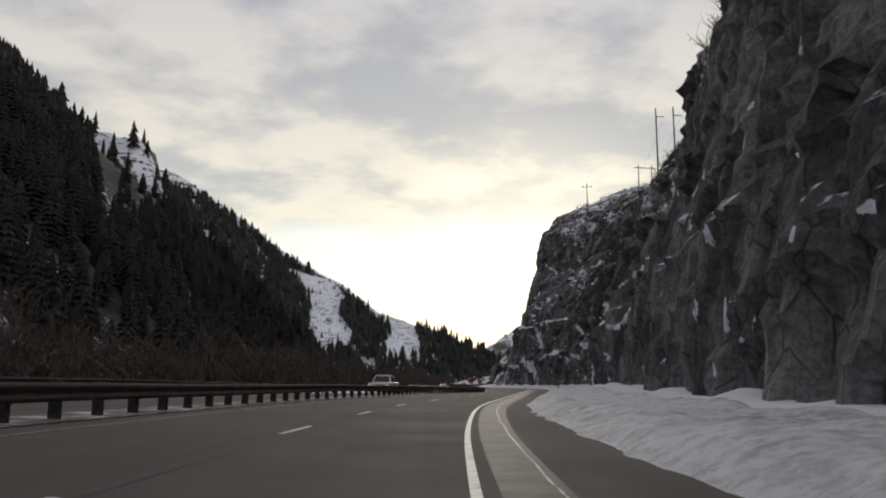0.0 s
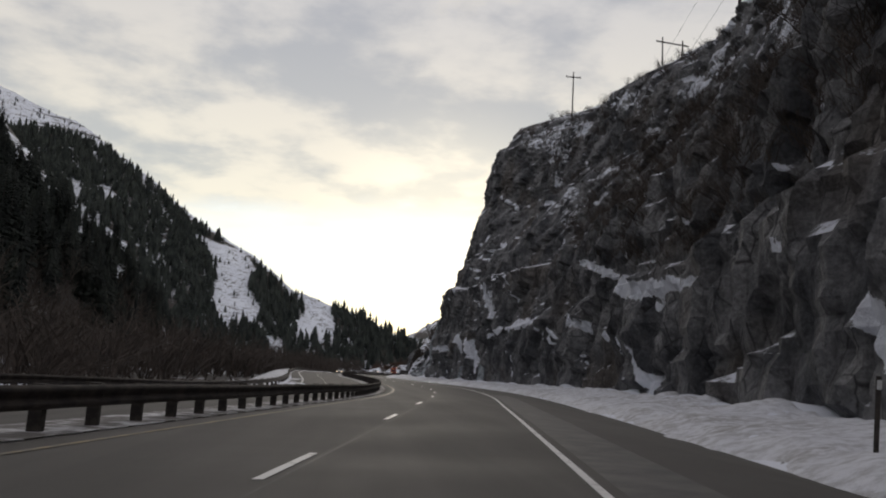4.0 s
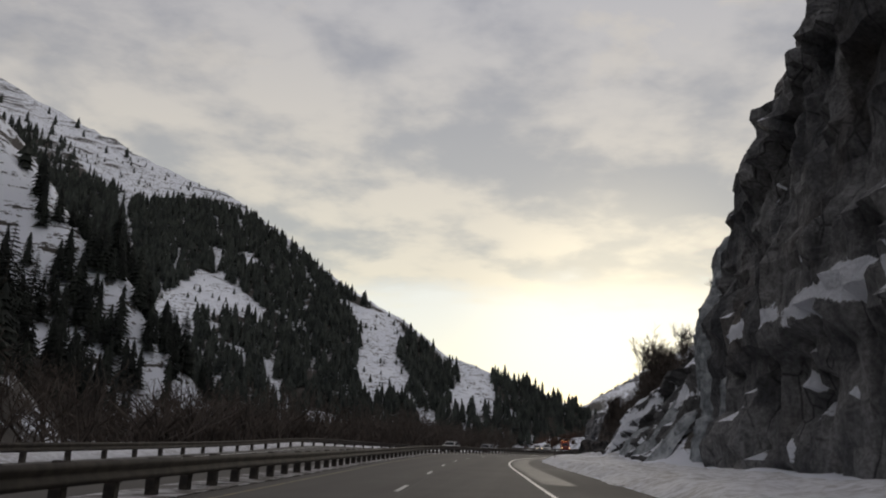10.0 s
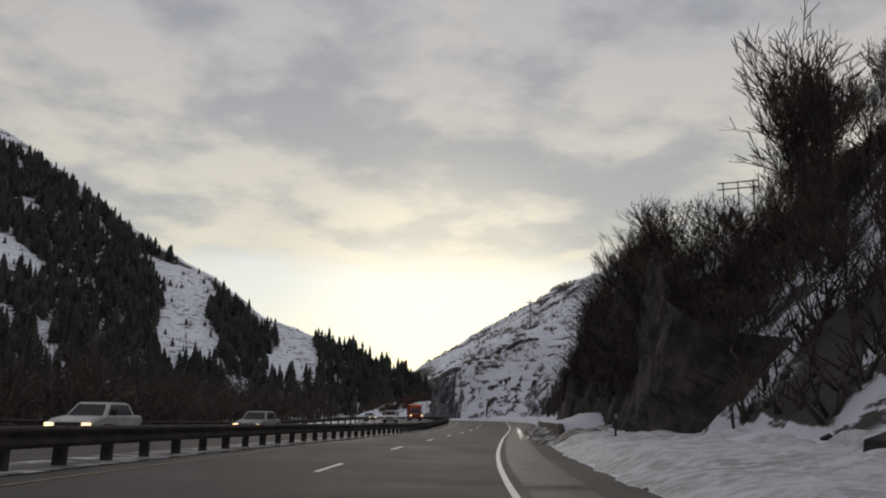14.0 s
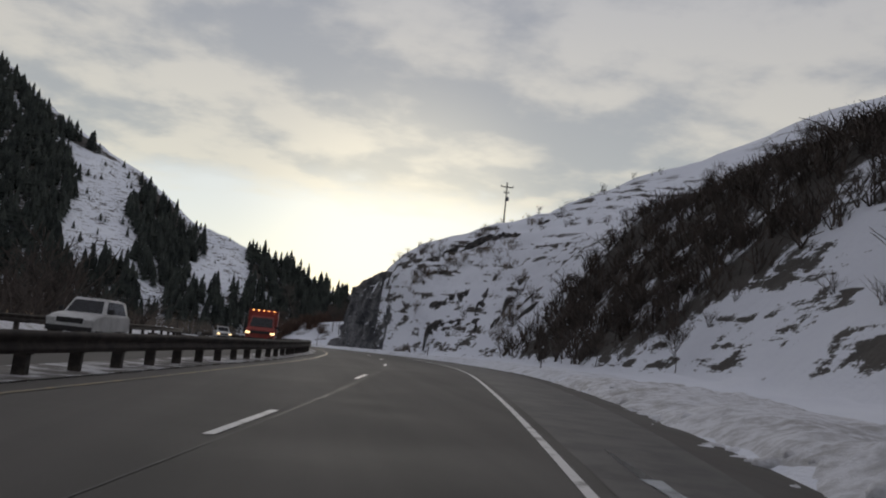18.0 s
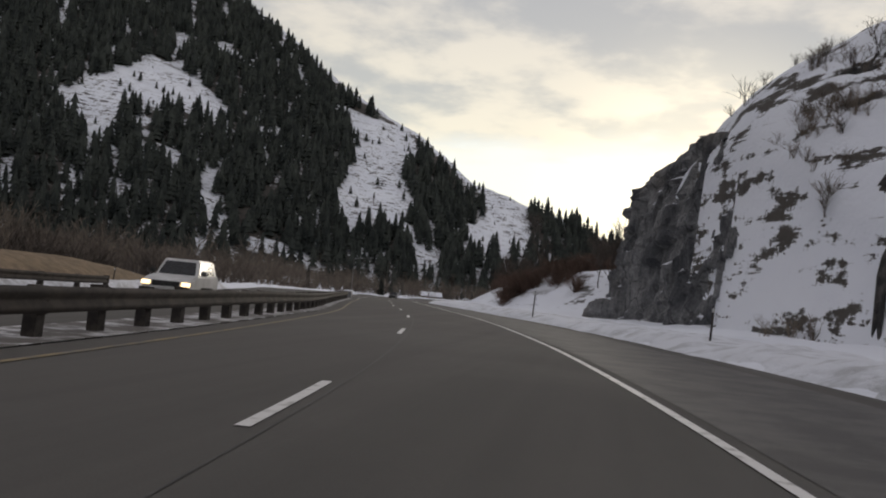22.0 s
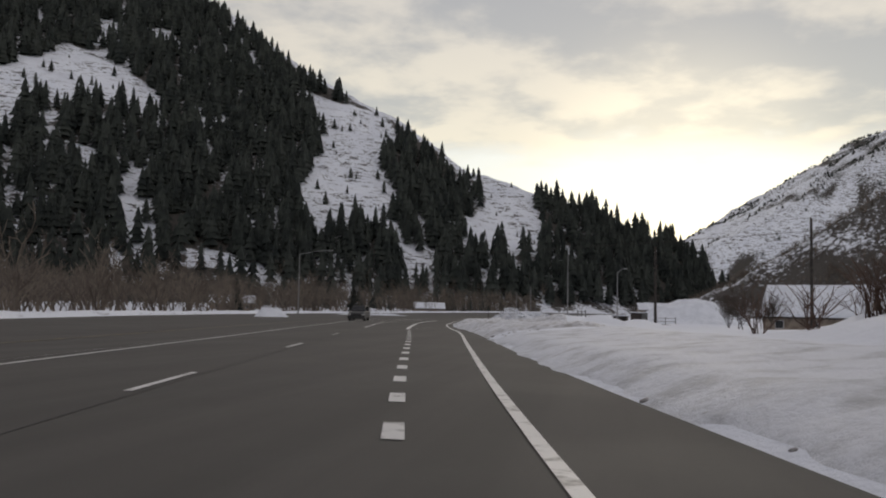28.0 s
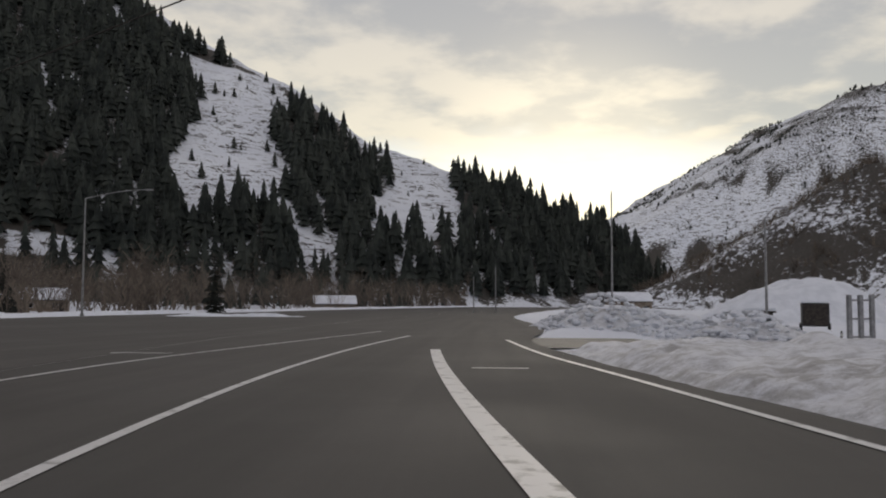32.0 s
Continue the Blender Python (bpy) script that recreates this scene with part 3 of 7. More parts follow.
LINE2 = spline([(575, 0.0), (600, 0.6), (630, 1.8), (650, 2.65), (660, 2.62), (672, 2.8), (690, 3.35), (697, 3.25), (702, 3.0), (712, 2.9)])
road = ribbon("road", -7.8, lambda y: RIGHT_SHOULDER(y) + 0.25, -60, 990, 0.0, M_ROAD, label="grey worn asphalt highway with salt stains", category="road")
ribbon("road_opposite", LEFT_EDGE, lambda y: np.where(y < 562, -9.4, -7.81), -60, 990, 0.0, M_ROAD, label="grey asphalt carriageway for oncoming traffic", category="road")
ribbon("shoulder", 0.25, lambda y: 0.95 + 0.5 * smooth(0, 60, y), -60, 150, 0.005, M_SHOULDER, label="darker asphalt strip beside the edge line", category="road shoulder")
ribbon("shoulder", 0.25, lambda y: RIGHT_SHOULDER(y) - 0.6, 330, 560, 0.005, M_SHOULDER, label="darker asphalt strip beside the edge line", category="road shoulder")
ribbon("shoulder", 0.25, 1.3, 255, 329, 0.005, M_SHOULDER, label="darker asphalt strip beside the edge line", category="road shoulder")
ribbon("ice_patch", lambda y: 0.82 + 0.05 * np.sin(1.9 * y), lambda y: 1.02 + 0.07 * np.sin(1.3 * y + 1), 380, 396, 0.011, M_ICE, 0.5, "thin grey ice refrozen on the asphalt shoulder", "ice patch")
ribbon("ice_patch", lambda y: 0.72 + 0.05 * np.sin(2.6 * y), lambda y: 0.98 + 0.06 * np.sin(1.7 * y + 2), 398, 405, 0.011, M_ICE, 0.5, "thin grey ice refrozen on the asphalt shoulder", "ice patch")
ribbon("ice_patch", lambda y: 0.98 + 0.03 * np.sin(2.2 * y), lambda y: 1.05 + 0.03 * np.sin(1.5 * y + 1), 360, 379, 0.011, M_ICE, 0.5, "thin grey ice refrozen on the asphalt shoulder", "ice patch")
ribbon("edge_line", -0.06, 0.06, -60, 606, 0.010, M_WHITE, label="solid white painted edge line on asphalt", category="road marking")
ribbon("edge_line", lambda y: LINE2(y) - 0.07, lambda y: LINE2(y) + 0.07, 580, 712, 0.012, M_WHITE, label="thin white edge line of the turning lane", category="road marking")
GORE = spline([(640, -0.35), (652, -0.35), (670, -0.1), (690, 0.2), (705, 0.25)])
ribbon("gore_line", lambda y: GORE(y) - 0.14, lambda y: GORE(y) + 0.14, 652, 705, 0.010, M_WHITE, label="broad white line between through lane and turning lane", category="road marking")
LINE_3 = spline([(640, -3.3), (654, -3.3), (690, -3.2), (697, -2.8), (705, -2.1), (716, -0.8)])
LINE_4 = spline([(600, -7.24), (660, -7.24), (690, -7.1), (699, -6.4), (707, -5.0), (722, -2.4)])
ribbon("lane_line", lambda y: LINE_3(y) - 0.07, lambda y: LINE_3(y) + 0.07, 654, 716, 0.010, M_WHITE, label="solid white lane line before the junction", category="road marking")
ribbon("lane_line", lambda y: LINE_4(y) - 0.06, lambda y: LINE_4(y) + 0.06, 600, 722, 0.010, M_WHITE, label="solid white lane line before the junction", category="road marking")
ribbon("yellow_line", -7.05, -6.93, -60, 562, 0.010, M_YELLOW, label="faded yellow left edge line on asphalt", category="road marking")
ribbon("yellow_line", -11.2, -11.05, 566, 700, 0.010, M_YELLOW, label="faded yellow median line on asphalt", category="road marking")
ribbon("white_line", lambda y: LEFT_EDGE(y) + 1.6, lambda y: LEFT_EDGE(y) + 1.75, -60, 560, 0.010, M_WHITE, label="solid white edge line of the opposite carriageway", category="road marking")
marks = np.interp(np.arange(-2, 52), [0, 2, 9, 11, 24, 31, 34, 37, 40, 45, 50], [18, 39, 128, 154, 310, 394, 434, 474, 515, 575, 637])
marks[:2] = [-6.4, 5.8]
for c in marks:
    tagged(ribbon("lane_dash", -3.73, -3.61, c - 1.52, c + 1.52, 0.010, M_WHITE, 1.0, "worn white lane dash painted on asphalt", "road marking"), group="lane dashes")
for k in range(52):
    y0 = 4 + 11 * k
    tagged(ribbon("lane_dash", -14.0, -13.88, y0, y0 + 3.05, 0.010, M_WHITE, 1.0, "worn white lane dash painted on asphalt", "road marking"), group="lane dashes")
for k in range(5):
    tagged(ribbon("lane_dash", -7.25, -7.13, 566 + 7 * k, 569 + 7 * k, 0.010, M_WHITE, 1.0, "worn white lane dash painted on asphalt", "road marking"), group="lane dashes")
for k in range(16):
    tagged(ribbon("turn_dash", -0.42 + 0.004 * k, -0.22 + 0.004 * k, 608 + 2.7 * k, 609 + 2.7 * k, 0.010, M_WHITE, 0.5, "short broad white dash of a turning lane", "road marking"), group="turning lane dashes")
for y0, u0, u1 in ((656.6, 0.15, 1.15), (698.0, 0.8, 1.9), (702.2, -8.0, -6.4)):
    ribbon("cross_mark", u0, u1, y0 - 0.09, y0 + 0.09, 0.010, M_WHITE, label="thin white cross mark on asphalt", category="road marking")
ribbon("tar_seam", -3.50, -3.478, -60, 640, 0.006, M_TAR, label="dark tar seam between the lanes", category="road seam")
# bright sheen of the wet seam, given as a pale colour
ribbon("wet_seam", lambda y: 0.86 + 0.05 * fbm(y / 3, y * 0, 3, 4), lambda y: 0.895 + 0.05 * fbm(y / 3, y * 0, 3, 4), -20, 75, 0.009, M_SEAM, 0.7, "thin wet seam in the shoulder asphalt, its pale sheen in the colour", "road seam")


def puddle(y, u, long, wide, seed):
    """A shallow uneven pool of melt water on the asphalt."""
    n = 28
    a = np.linspace(0, 2 * math.pi, n, endpoint=False)
    r = 1 + 0.45 * fbm(np.cos(a) * 1.6 + seed, np.sin(a) * 1.6, 3, seed)
    ys = y + r * np.sin(a) * long / 2
    xs = edge_x(ys) + u + r * np.cos(a) * wide / 2
    me = bpy.data.meshes.new("puddle")
    v = np.concatenate([np.stack([xs, ys, np.full(n, 0.0085)], 1), [[float(edge_x(y)) + u, y, 0.009]]])
    put_mesh(me, v, np.array([(k, (k + 1) % n, n) for k in range(n)]))
    me.materials.append(M_WET)
    tagged(new("puddle", me), "shallow melt-water puddle on the shoulder asphalt", "puddle", "puddles")


rng = random.Random(3)
for k, (y, u) in enumerate([(212, 1.2), (219, 1.0), (226, 1.1), (366, 1.25), (370, 1.3), (374.5, 1.0), (379, 1.0), (384, 0.9), (390, 0.9), (397, 0.8), (405, 0.7)]):
    puddle(y, u + 0.1, rng.uniform(2.5, 5.5), rng.uniform(0.14, 0.34), k)
ribbon("median", -9.45, -7.75, -60, 563, 0.02, M_DIRTY, label="dirty snow strip under the guard rail", category="median")


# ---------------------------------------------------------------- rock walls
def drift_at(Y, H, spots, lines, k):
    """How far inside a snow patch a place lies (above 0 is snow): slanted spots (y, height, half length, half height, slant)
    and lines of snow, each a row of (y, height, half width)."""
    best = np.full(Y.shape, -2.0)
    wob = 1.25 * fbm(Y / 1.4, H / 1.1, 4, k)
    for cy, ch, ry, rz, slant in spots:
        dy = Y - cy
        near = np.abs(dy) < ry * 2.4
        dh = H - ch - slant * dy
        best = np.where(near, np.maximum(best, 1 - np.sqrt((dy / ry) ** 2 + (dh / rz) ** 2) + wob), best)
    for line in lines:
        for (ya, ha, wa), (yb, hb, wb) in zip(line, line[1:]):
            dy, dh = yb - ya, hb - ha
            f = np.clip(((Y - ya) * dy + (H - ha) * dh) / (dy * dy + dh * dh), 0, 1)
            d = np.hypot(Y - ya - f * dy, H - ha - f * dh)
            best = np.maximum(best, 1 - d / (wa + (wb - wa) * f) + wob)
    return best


def joints(Y, H, wide, tall, k, warp):
    """Upright blocks with tilted faces."""
    yy = (Y + warp + 0.07 * H) / wide
    col = np.floor(yy)
    hh = (H + 0.25 * Y + warp) / tall + 7 * hash2(col, col * 0, k)
    row = np.floor(hh)
    return hash2(col, row, k + 1) - 0.5 + (hash2(col, row, k + 2) - 0.5) * (yy - col - 0.5) + 0.8 * (hash2(col, row, k + 3) - 0.5) * (hh - row - 0.5)


def rock_push(Y, H, k, amp):
    warp = 0.9 * fbm(Y / 7, H / 9, 3, k)
    calm = 1 - 0.35 * smooth(25, 40, Y) * (1 - smooth(100, 118, Y)) * (1 - smooth(-1, 2, H - BRUSH_LINE(np.minimum(Y, 300))))
    big = fbm(Y / 26, H / 30, 3, k + 11)
    return amp * (2.2 * big + calm * (1.5 * joints(Y, H, 6.3, 6.5, k + 3, warp * 2) + 0.85 * joints(Y, H, 2.6, 2.9, k + 23, warp) + 0.6 * joints(Y, H, 1.2, 1.25, k + 43, warp * 0.5)
                              + 0.3 * fbm(Y / 1.6, H / 1.6, 3, k + 15)))


def cliff(name, y0, y1, foot, back, top, k, label, spots=(), lines=(), step=0.5, amp=1.0, ends=(8, 8), wrap=(8, 8), rise=0.55, mat=None):
    """A fractured rock wall from y0 to y1: foot(y), back(height, y) and top(y) shape it; ends curve back."""
    ys = np.arange(y0, y1 + 0.01, step)
    hi = float(np.max(top(ys)))
    fr = np.linspace(0, 1, int(hi / rise) + 4)
    Y, F = np.meshgrid(ys, fr, indexing="ij")
    H = -1.2 + F * (top(Y) + 1.2)
    push = rock_push(Y, H, k, amp)
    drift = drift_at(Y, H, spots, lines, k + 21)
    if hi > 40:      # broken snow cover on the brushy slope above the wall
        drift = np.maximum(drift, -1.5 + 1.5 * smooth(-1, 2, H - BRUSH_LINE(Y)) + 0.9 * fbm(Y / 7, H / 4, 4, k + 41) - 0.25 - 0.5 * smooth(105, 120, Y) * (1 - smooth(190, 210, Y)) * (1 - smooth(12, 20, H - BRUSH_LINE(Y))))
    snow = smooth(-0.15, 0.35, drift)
    push = push + 0.55 * snow * (amp * (2.2 * fbm(Y / 26, H / 30, 3, k + 11) + 0.5 * fbm(Y / 5, H / 5, 3, k + 15)) + 0.25 - push)
    turn = wrap[0] * (1 - smooth(y0, y0 + ends[0], Y)) ** 2 + wrap[1] * smooth(y1 - ends[1], y1, Y) ** 2
    X = edge_x(Y) + foot(Y) + back(H, Y) - push + turn
    ob = grid_mesh(name, X, Y + 0.45 * fbm(Y / 3, H / 3, 3, k + 31), H, mat or M_ROCK, flat=True)
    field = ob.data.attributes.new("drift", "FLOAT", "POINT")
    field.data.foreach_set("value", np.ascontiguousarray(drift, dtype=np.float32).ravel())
    return tagged(ob, label, "rock cliff", kind="structure"), (X, Y, H)


SNOW_LINES = [
    [(70, 11.0, 0.22), (77, 11.9, 0.29), (82.5, 11.5, 0.18), (88, 11.4, 0.14)],
    [(112, 14.4, 0.65), (106, 10.5, 0.58), (96, 8.6, 0.36), (85, 6.8, 0.22), (80, 6.8, 0.32), (76.4, 7.7, 0.32), (70, 7.4, 0.22)],
    [(101.5, 8.5, 0.58), (101, 7.1, 0.5), (96, 4.8, 0.43), (92, 4.4, 0.22), (88.5, 3.7, 0.36)],
    [(89.2, 1.9, 0.36), (88, 1.5, 0.22)], [(114.4, 4.0, 0.65), (110.5, 1.4, 0.36), (110, 0.6, 0.14)],
    [(134, 6.9, 0.32), (141, 7.5, 0.5), (146, 7.7, 0.65), (153, 8.6, 0.72), (158, 9.9, 0.25), (165, 11.6, 0.32), (172, 13.2, 0.36)],
    [(176, 8.4, 0.65), (171.5, 7.0, 0.72), (166.7, 6.2, 0.5)], [(166.5, 8.5, 0.32), (165, 8.3, 0.22)], [(160.6, 5.6, 0.29), (159.8, 4.4, 0.18)],
    [(148.8, 4.2, 0.3), (146.7, 2.5, 0.45), (144.2, 1.0, 0.9)], [(154.5, 4.8, 0.14), (153.5, 3.7, 0.18)],
    [(183, 7.0, 0.36), (180.5, 5.8, 0.29)], [(186, 7.6, 0.22), (184.5, 5.6, 0.18)], [(168.5, 4.2, 0.29), (167.6, 2.6, 0.18)],
    [(216.5, 6.9, 0.36), (207, 8.3, 0.58), (199, 8.8, 0.72), (190, 8.0, 0.65), (186, 8.6, 0.29)],
    [(229.5, 16.6, 0.6), (222.8, 14.8, 1.5), (218.6, 12.0, 1.1), (216.3, 9.8, 0.7), (214.4, 7.0, 0.9)],
    [(213, 16.5, 0.29), (208.5, 13.5, 0.18)], [(206.5, 16.0, 0.18), (206, 12.2, 0.22)], [(233, 14.5, 0.22), (229, 13.2, 0.25)],
    [(228.5, 7.4, 1.1), (226.5, 6.2, 1.8), (224.2, 4.2, 1.4), (222.0, 2.0, 0.7), (221.4, 1.2, 0.4)],
    [(252, 37.4, 0.29), (244.7, 33.6, 0.22)], [(239, 34.4, 0.25), (228, 31.8, 0.22), (214.5, 28.4, 0.29)], [(236, 26.6, 0.29), (227, 24.6, 0.22)],
    [(241, 7.7, 0.5), (237.4, 7.8, 1.1), (234, 6.2, 1.1), (232.6, 4.6, 0.6)], [(230.5, 5.6, 0.43), (229.4, 5.2, 0.29)],
    [(243.5, 6.2, 0.36), (248.3, 6.3, 0.5), (251, 6.2, 0.65)], [(254, 6.6, 0.58), (259, 6.4, 0.5), (264.5, 6.7, 0.4), (272, 7.0, 0.29)],
    [(247, 17.2, 0.5), (246, 16.6, 0.36)], [(251.5, 16.6, 0.29), (250.6, 15.9, 0.22)], [(246.4, 24.2, 0.36), (243, 23.0, 0.22)],
    [(238.5, 3.4, 0.14), (238.2, 1.4, 0.22)], [(244.8, 2.4, 0.14), (244.5, 1.0, 0.22)], [(199, 4.4, 0.14), (198.6, 1.6, 0.22)],
]
rng = random.Random(5)
SPOTS = [(rng.uniform(40, 280), rng.uniform(1, 20), rng.uniform(0.2, 0.55), rng.uniform(0.15, 0.45), rng.uniform(-0.2, 0.9)) for _ in range(90)]
SPOTS += [(rng.uniform(14, 75), rng.uniform(1.5, 26), rng.uniform(0.15, 0.5), rng.uniform(0.15, 0.45), rng.uniform(0.0, 0.9)) for _ in range(80)]
SPOTS += [(rng.uniform(120, 265), rng.uniform(20, 60), rng.uniform(0.6, 2.4), rng.uniform(0.3, 0.8), rng.uniform(-0.2, 0.4)) for _ in range(60)]

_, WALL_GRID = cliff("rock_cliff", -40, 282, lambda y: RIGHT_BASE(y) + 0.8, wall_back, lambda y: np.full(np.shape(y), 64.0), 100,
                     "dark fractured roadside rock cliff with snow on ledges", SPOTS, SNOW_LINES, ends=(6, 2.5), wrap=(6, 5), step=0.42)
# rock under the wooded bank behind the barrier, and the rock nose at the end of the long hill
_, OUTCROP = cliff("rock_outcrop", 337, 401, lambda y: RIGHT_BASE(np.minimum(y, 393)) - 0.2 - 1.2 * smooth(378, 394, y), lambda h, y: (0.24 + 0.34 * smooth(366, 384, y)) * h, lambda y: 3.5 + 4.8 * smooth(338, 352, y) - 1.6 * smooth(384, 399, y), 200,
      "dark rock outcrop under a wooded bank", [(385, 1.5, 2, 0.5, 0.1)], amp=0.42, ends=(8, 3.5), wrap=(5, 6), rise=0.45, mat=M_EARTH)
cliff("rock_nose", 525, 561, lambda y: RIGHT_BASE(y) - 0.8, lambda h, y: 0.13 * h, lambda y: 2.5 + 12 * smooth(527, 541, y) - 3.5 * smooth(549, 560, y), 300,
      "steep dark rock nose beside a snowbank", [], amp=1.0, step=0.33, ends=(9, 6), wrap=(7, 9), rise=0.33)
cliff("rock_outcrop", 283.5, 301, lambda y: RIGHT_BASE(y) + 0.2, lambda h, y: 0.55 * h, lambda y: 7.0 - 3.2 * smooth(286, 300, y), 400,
      "broken icy rock outcrop on a snow slope", [(292, 4.4, 2.4, 0.8, -0.3), (297, 1.5, 1.5, 0.7, 0)] + [(rng.uniform(284, 300), rng.uniform(1.5, 6.5), rng.uniform(0.4, 1.3), rng.uniform(0.25, 0.6), rng.uniform(-0.5, 0.3)) for _ in range(22)], amp=1.1, ends=(2, 5), wrap=(1, 4), rise=0.4, mat=M_DARK_ROCK)


# ---------------------------------------------------------------- roadside snow bank
def bank_sheet(y0, y1, label, rough=0.09, mat=M_BANK):
    """The ploughed snow between the shoulder and the foot of the slopes, with its broken edge."""
    ys = np.arange(y0, y1, 0.45)
    f = np.linspace(0, 1, 26)
    Y, Fr = np.meshgrid(ys, f, indexing="ij")
    sh, base = RIGHT_SHOULDER(Y), RIGHT_BASE(Y)
    U = sh + 0.15 + 0.35 * fbm(Y / 1.6, Y * 0, 4, 17) * (1 - Fr) + Fr * np.minimum(base - sh + 0.5, 5.5)
    X = edge_x(Y) + U
    Z = height(X, Y) + 0.03 + rough * (np.maximum(fbm(X / 0.55, Y / 0.8, 3, 19), -0.35) + 0.42) * smooth(0, 0.1, Fr)
    Z = np.where(Fr > 0.97, Z - 0.4, Z)
    Z = Z - 0.5 * (1 - smooth(y0, y0 + 1.8, Y)) - 0.5 * smooth(y1 - 2.2, y1 - 0.4, Y)
    Z[:, 0] = -0.06
    Z[2:-2, 1] = np.maximum(Z[2:-2, 1], 0.05)
    tagged(grid_mesh("snow_bank", X, Y, Z, mat), label, "snow bank", kind="structure")


bank_sheet(-18, 352, "gritty ploughed snow bank at the foot of a cliff")
bank_sheet(350, 400, "dirty lumpy ploughed snow against a concrete barrier", 0.16, M_DIRTY)
bank_sheet(398, 434, "gritty lumpy ploughed snow bank past the end of a barrier", 0.13)
bank_sheet(431.5, 560, "ploughed snow bank below a snowy hill", 0.07, M_SNOW)
bank_sheet(560, 636, "smooth snow bank along the road edge", 0.04, M_SNOW)
bank_sheet(636, 706, "dirty lumpy ploughed snow bank along the road edge", 0.20)


def ridge_sheet(y0, y1):
    """The dirty snow ridge thrown up along the far side of the opposite carriageway."""
    Y, Fr = np.meshgrid(np.arange(y0, y1, 0.9), np.linspace(0, 1, 14), indexing="ij")
    U = LEFT_EDGE(Y) + 0.1 - Fr * 5.2
    X = edge_x(Y) + U
    Z = height(X, Y) + 0.05 + 0.08 * fbm(X / 0.7, Y / 1.2, 3, 27)
    Z[:, 0], Z[:, -1] = -0.06, Z[:, -1] - 0.4
    tagged(grid_mesh("snow_ridge", X, Y, Z, M_BANK), "dirty snow ridge along the opposite carriageway", "snow bank", kind="structure")


ridge_sheet(-18, 560)


def grass_bank():
    """A low bank of dry grass behind the snow ridge."""
    Y, Fr = np.meshgrid(np.arange(518, 606, 1.0), np.linspace(0, 1, 18), indexing="ij")
    X = edge_x(Y) - 35 - 14 * Fr + 0.8 * fbm(Y / 8, Fr * 3, 3, 171)
    top = 1.5 - 1.9 * smooth(560, 603, Y) - 1.2 * (1 - smooth(518, 528, Y))
    Z = -1.3 + (top + 1.3) * np.sin(np.pi * Fr) ** 0.7 + 0.10 * fbm(X / 1.2, Y / 1.2, 4, 173)
    tagged(grid_mesh("grass_bank", X, Y, Z, M_GRASS), "low bank of dry tan grass behind roadside snow", "grass bank", kind="structure")


grass_bank()
# ---------------------------------------------------------------- plants
def join_copies(proto_v, proto_f, places, sizes, turns, wide=None):
    """Copies of one small mesh, as arrays: places (n,3), sizes (n), turns (n)."""
    n, m = len(places), len(proto_v)
    c, s = np.cos(turns)[:, None], np.sin(turns)[:, None]
    w = sizes if wide is None else wide
    x = (proto_v[None, :, 0] * c - proto_v[None, :, 1] * s) * w[:, None] + places[:, None, 0]
    y = (proto_v[None, :, 0] * s + proto_v[None, :, 1] * c) * w[:, None] + places[:, None, 1]
    z = proto_v[None, :, 2] * sizes[:, None] + places[:, None, 2]
    v = np.stack([x, y, z], -1).reshape(-1, 3)
    f = (proto_f[None] + (np.arange(n) * m)[:, None, None]).reshape(-1, proto_f.shape[1])
    return v, f


def gather(name, pieces, mat, label="", category="", kind="stuff", flat=True, parent=None):
    vs, fs, off = [], [], 0
    for v, f in pieces:
        vs.append(v)
        fs.append(f + off)
        off += len(v)
    me = bpy.data.meshes.new(name)
    put_mesh(me, np.concatenate(vs), np.concatenate(fs), flat)
    me.materials.append(mat)
    ob = new(name, me)
    if parent:
        ob.parent = parent
    if label:
        tagged(ob, label, category, kind=kind)
    return ob


def far_conifer(seed, tiers=5, spikes=4):
    """A ragged spire, one high: tiers of drooping star-shaped skirts."""
    r = random.Random(seed)
    v, f = [], []
    for t in range(tiers):
        lo, hi = 0.08 + 0.84 * t / tiers, 0.08 + 0.84 * (t + 1.75) / tiers
        rad = 0.195 * (1 - t / tiers) ** 0.85 + 0.02
        base = len(v)
        v.append((r.uniform(-.01, .01), r.uniform(-.01, .01), min(hi, 1.0)))
        a0 = r.uniform(0, 6.3)
        for k in range(spikes * 2):
            a = a0 + math.pi * k / spikes
            q = rad * (r.uniform(0.75, 1.25) if k % 2 == 0 else r.uniform(0.4, 0.62))
            v.append((q * math.cos(a), q * math.sin(a), lo + (r.uniform(-.03, .02) if k % 2 == 0 else 0.035)))
        for k in range(spikes * 2):
            f.append((base, base + 1 + k, base + 1 + (k + 1) % (spikes * 2)))
    return np.array(v), np.array(f)


def in_shape(x, y, shape):
    """Even-odd test of points against a closed outline in plan."""
    inside = np.zeros(len(x), bool)
    for (x0, y0), (x1, y1) in zip(shape, shape[1:] + shape[:1]):
        if y0 != y1:
            inside ^= ((y0 > y) != (y1 > y)) & (x < (x1 - x0) * (y - y0) / (y1 - y0) + x0)
    return inside


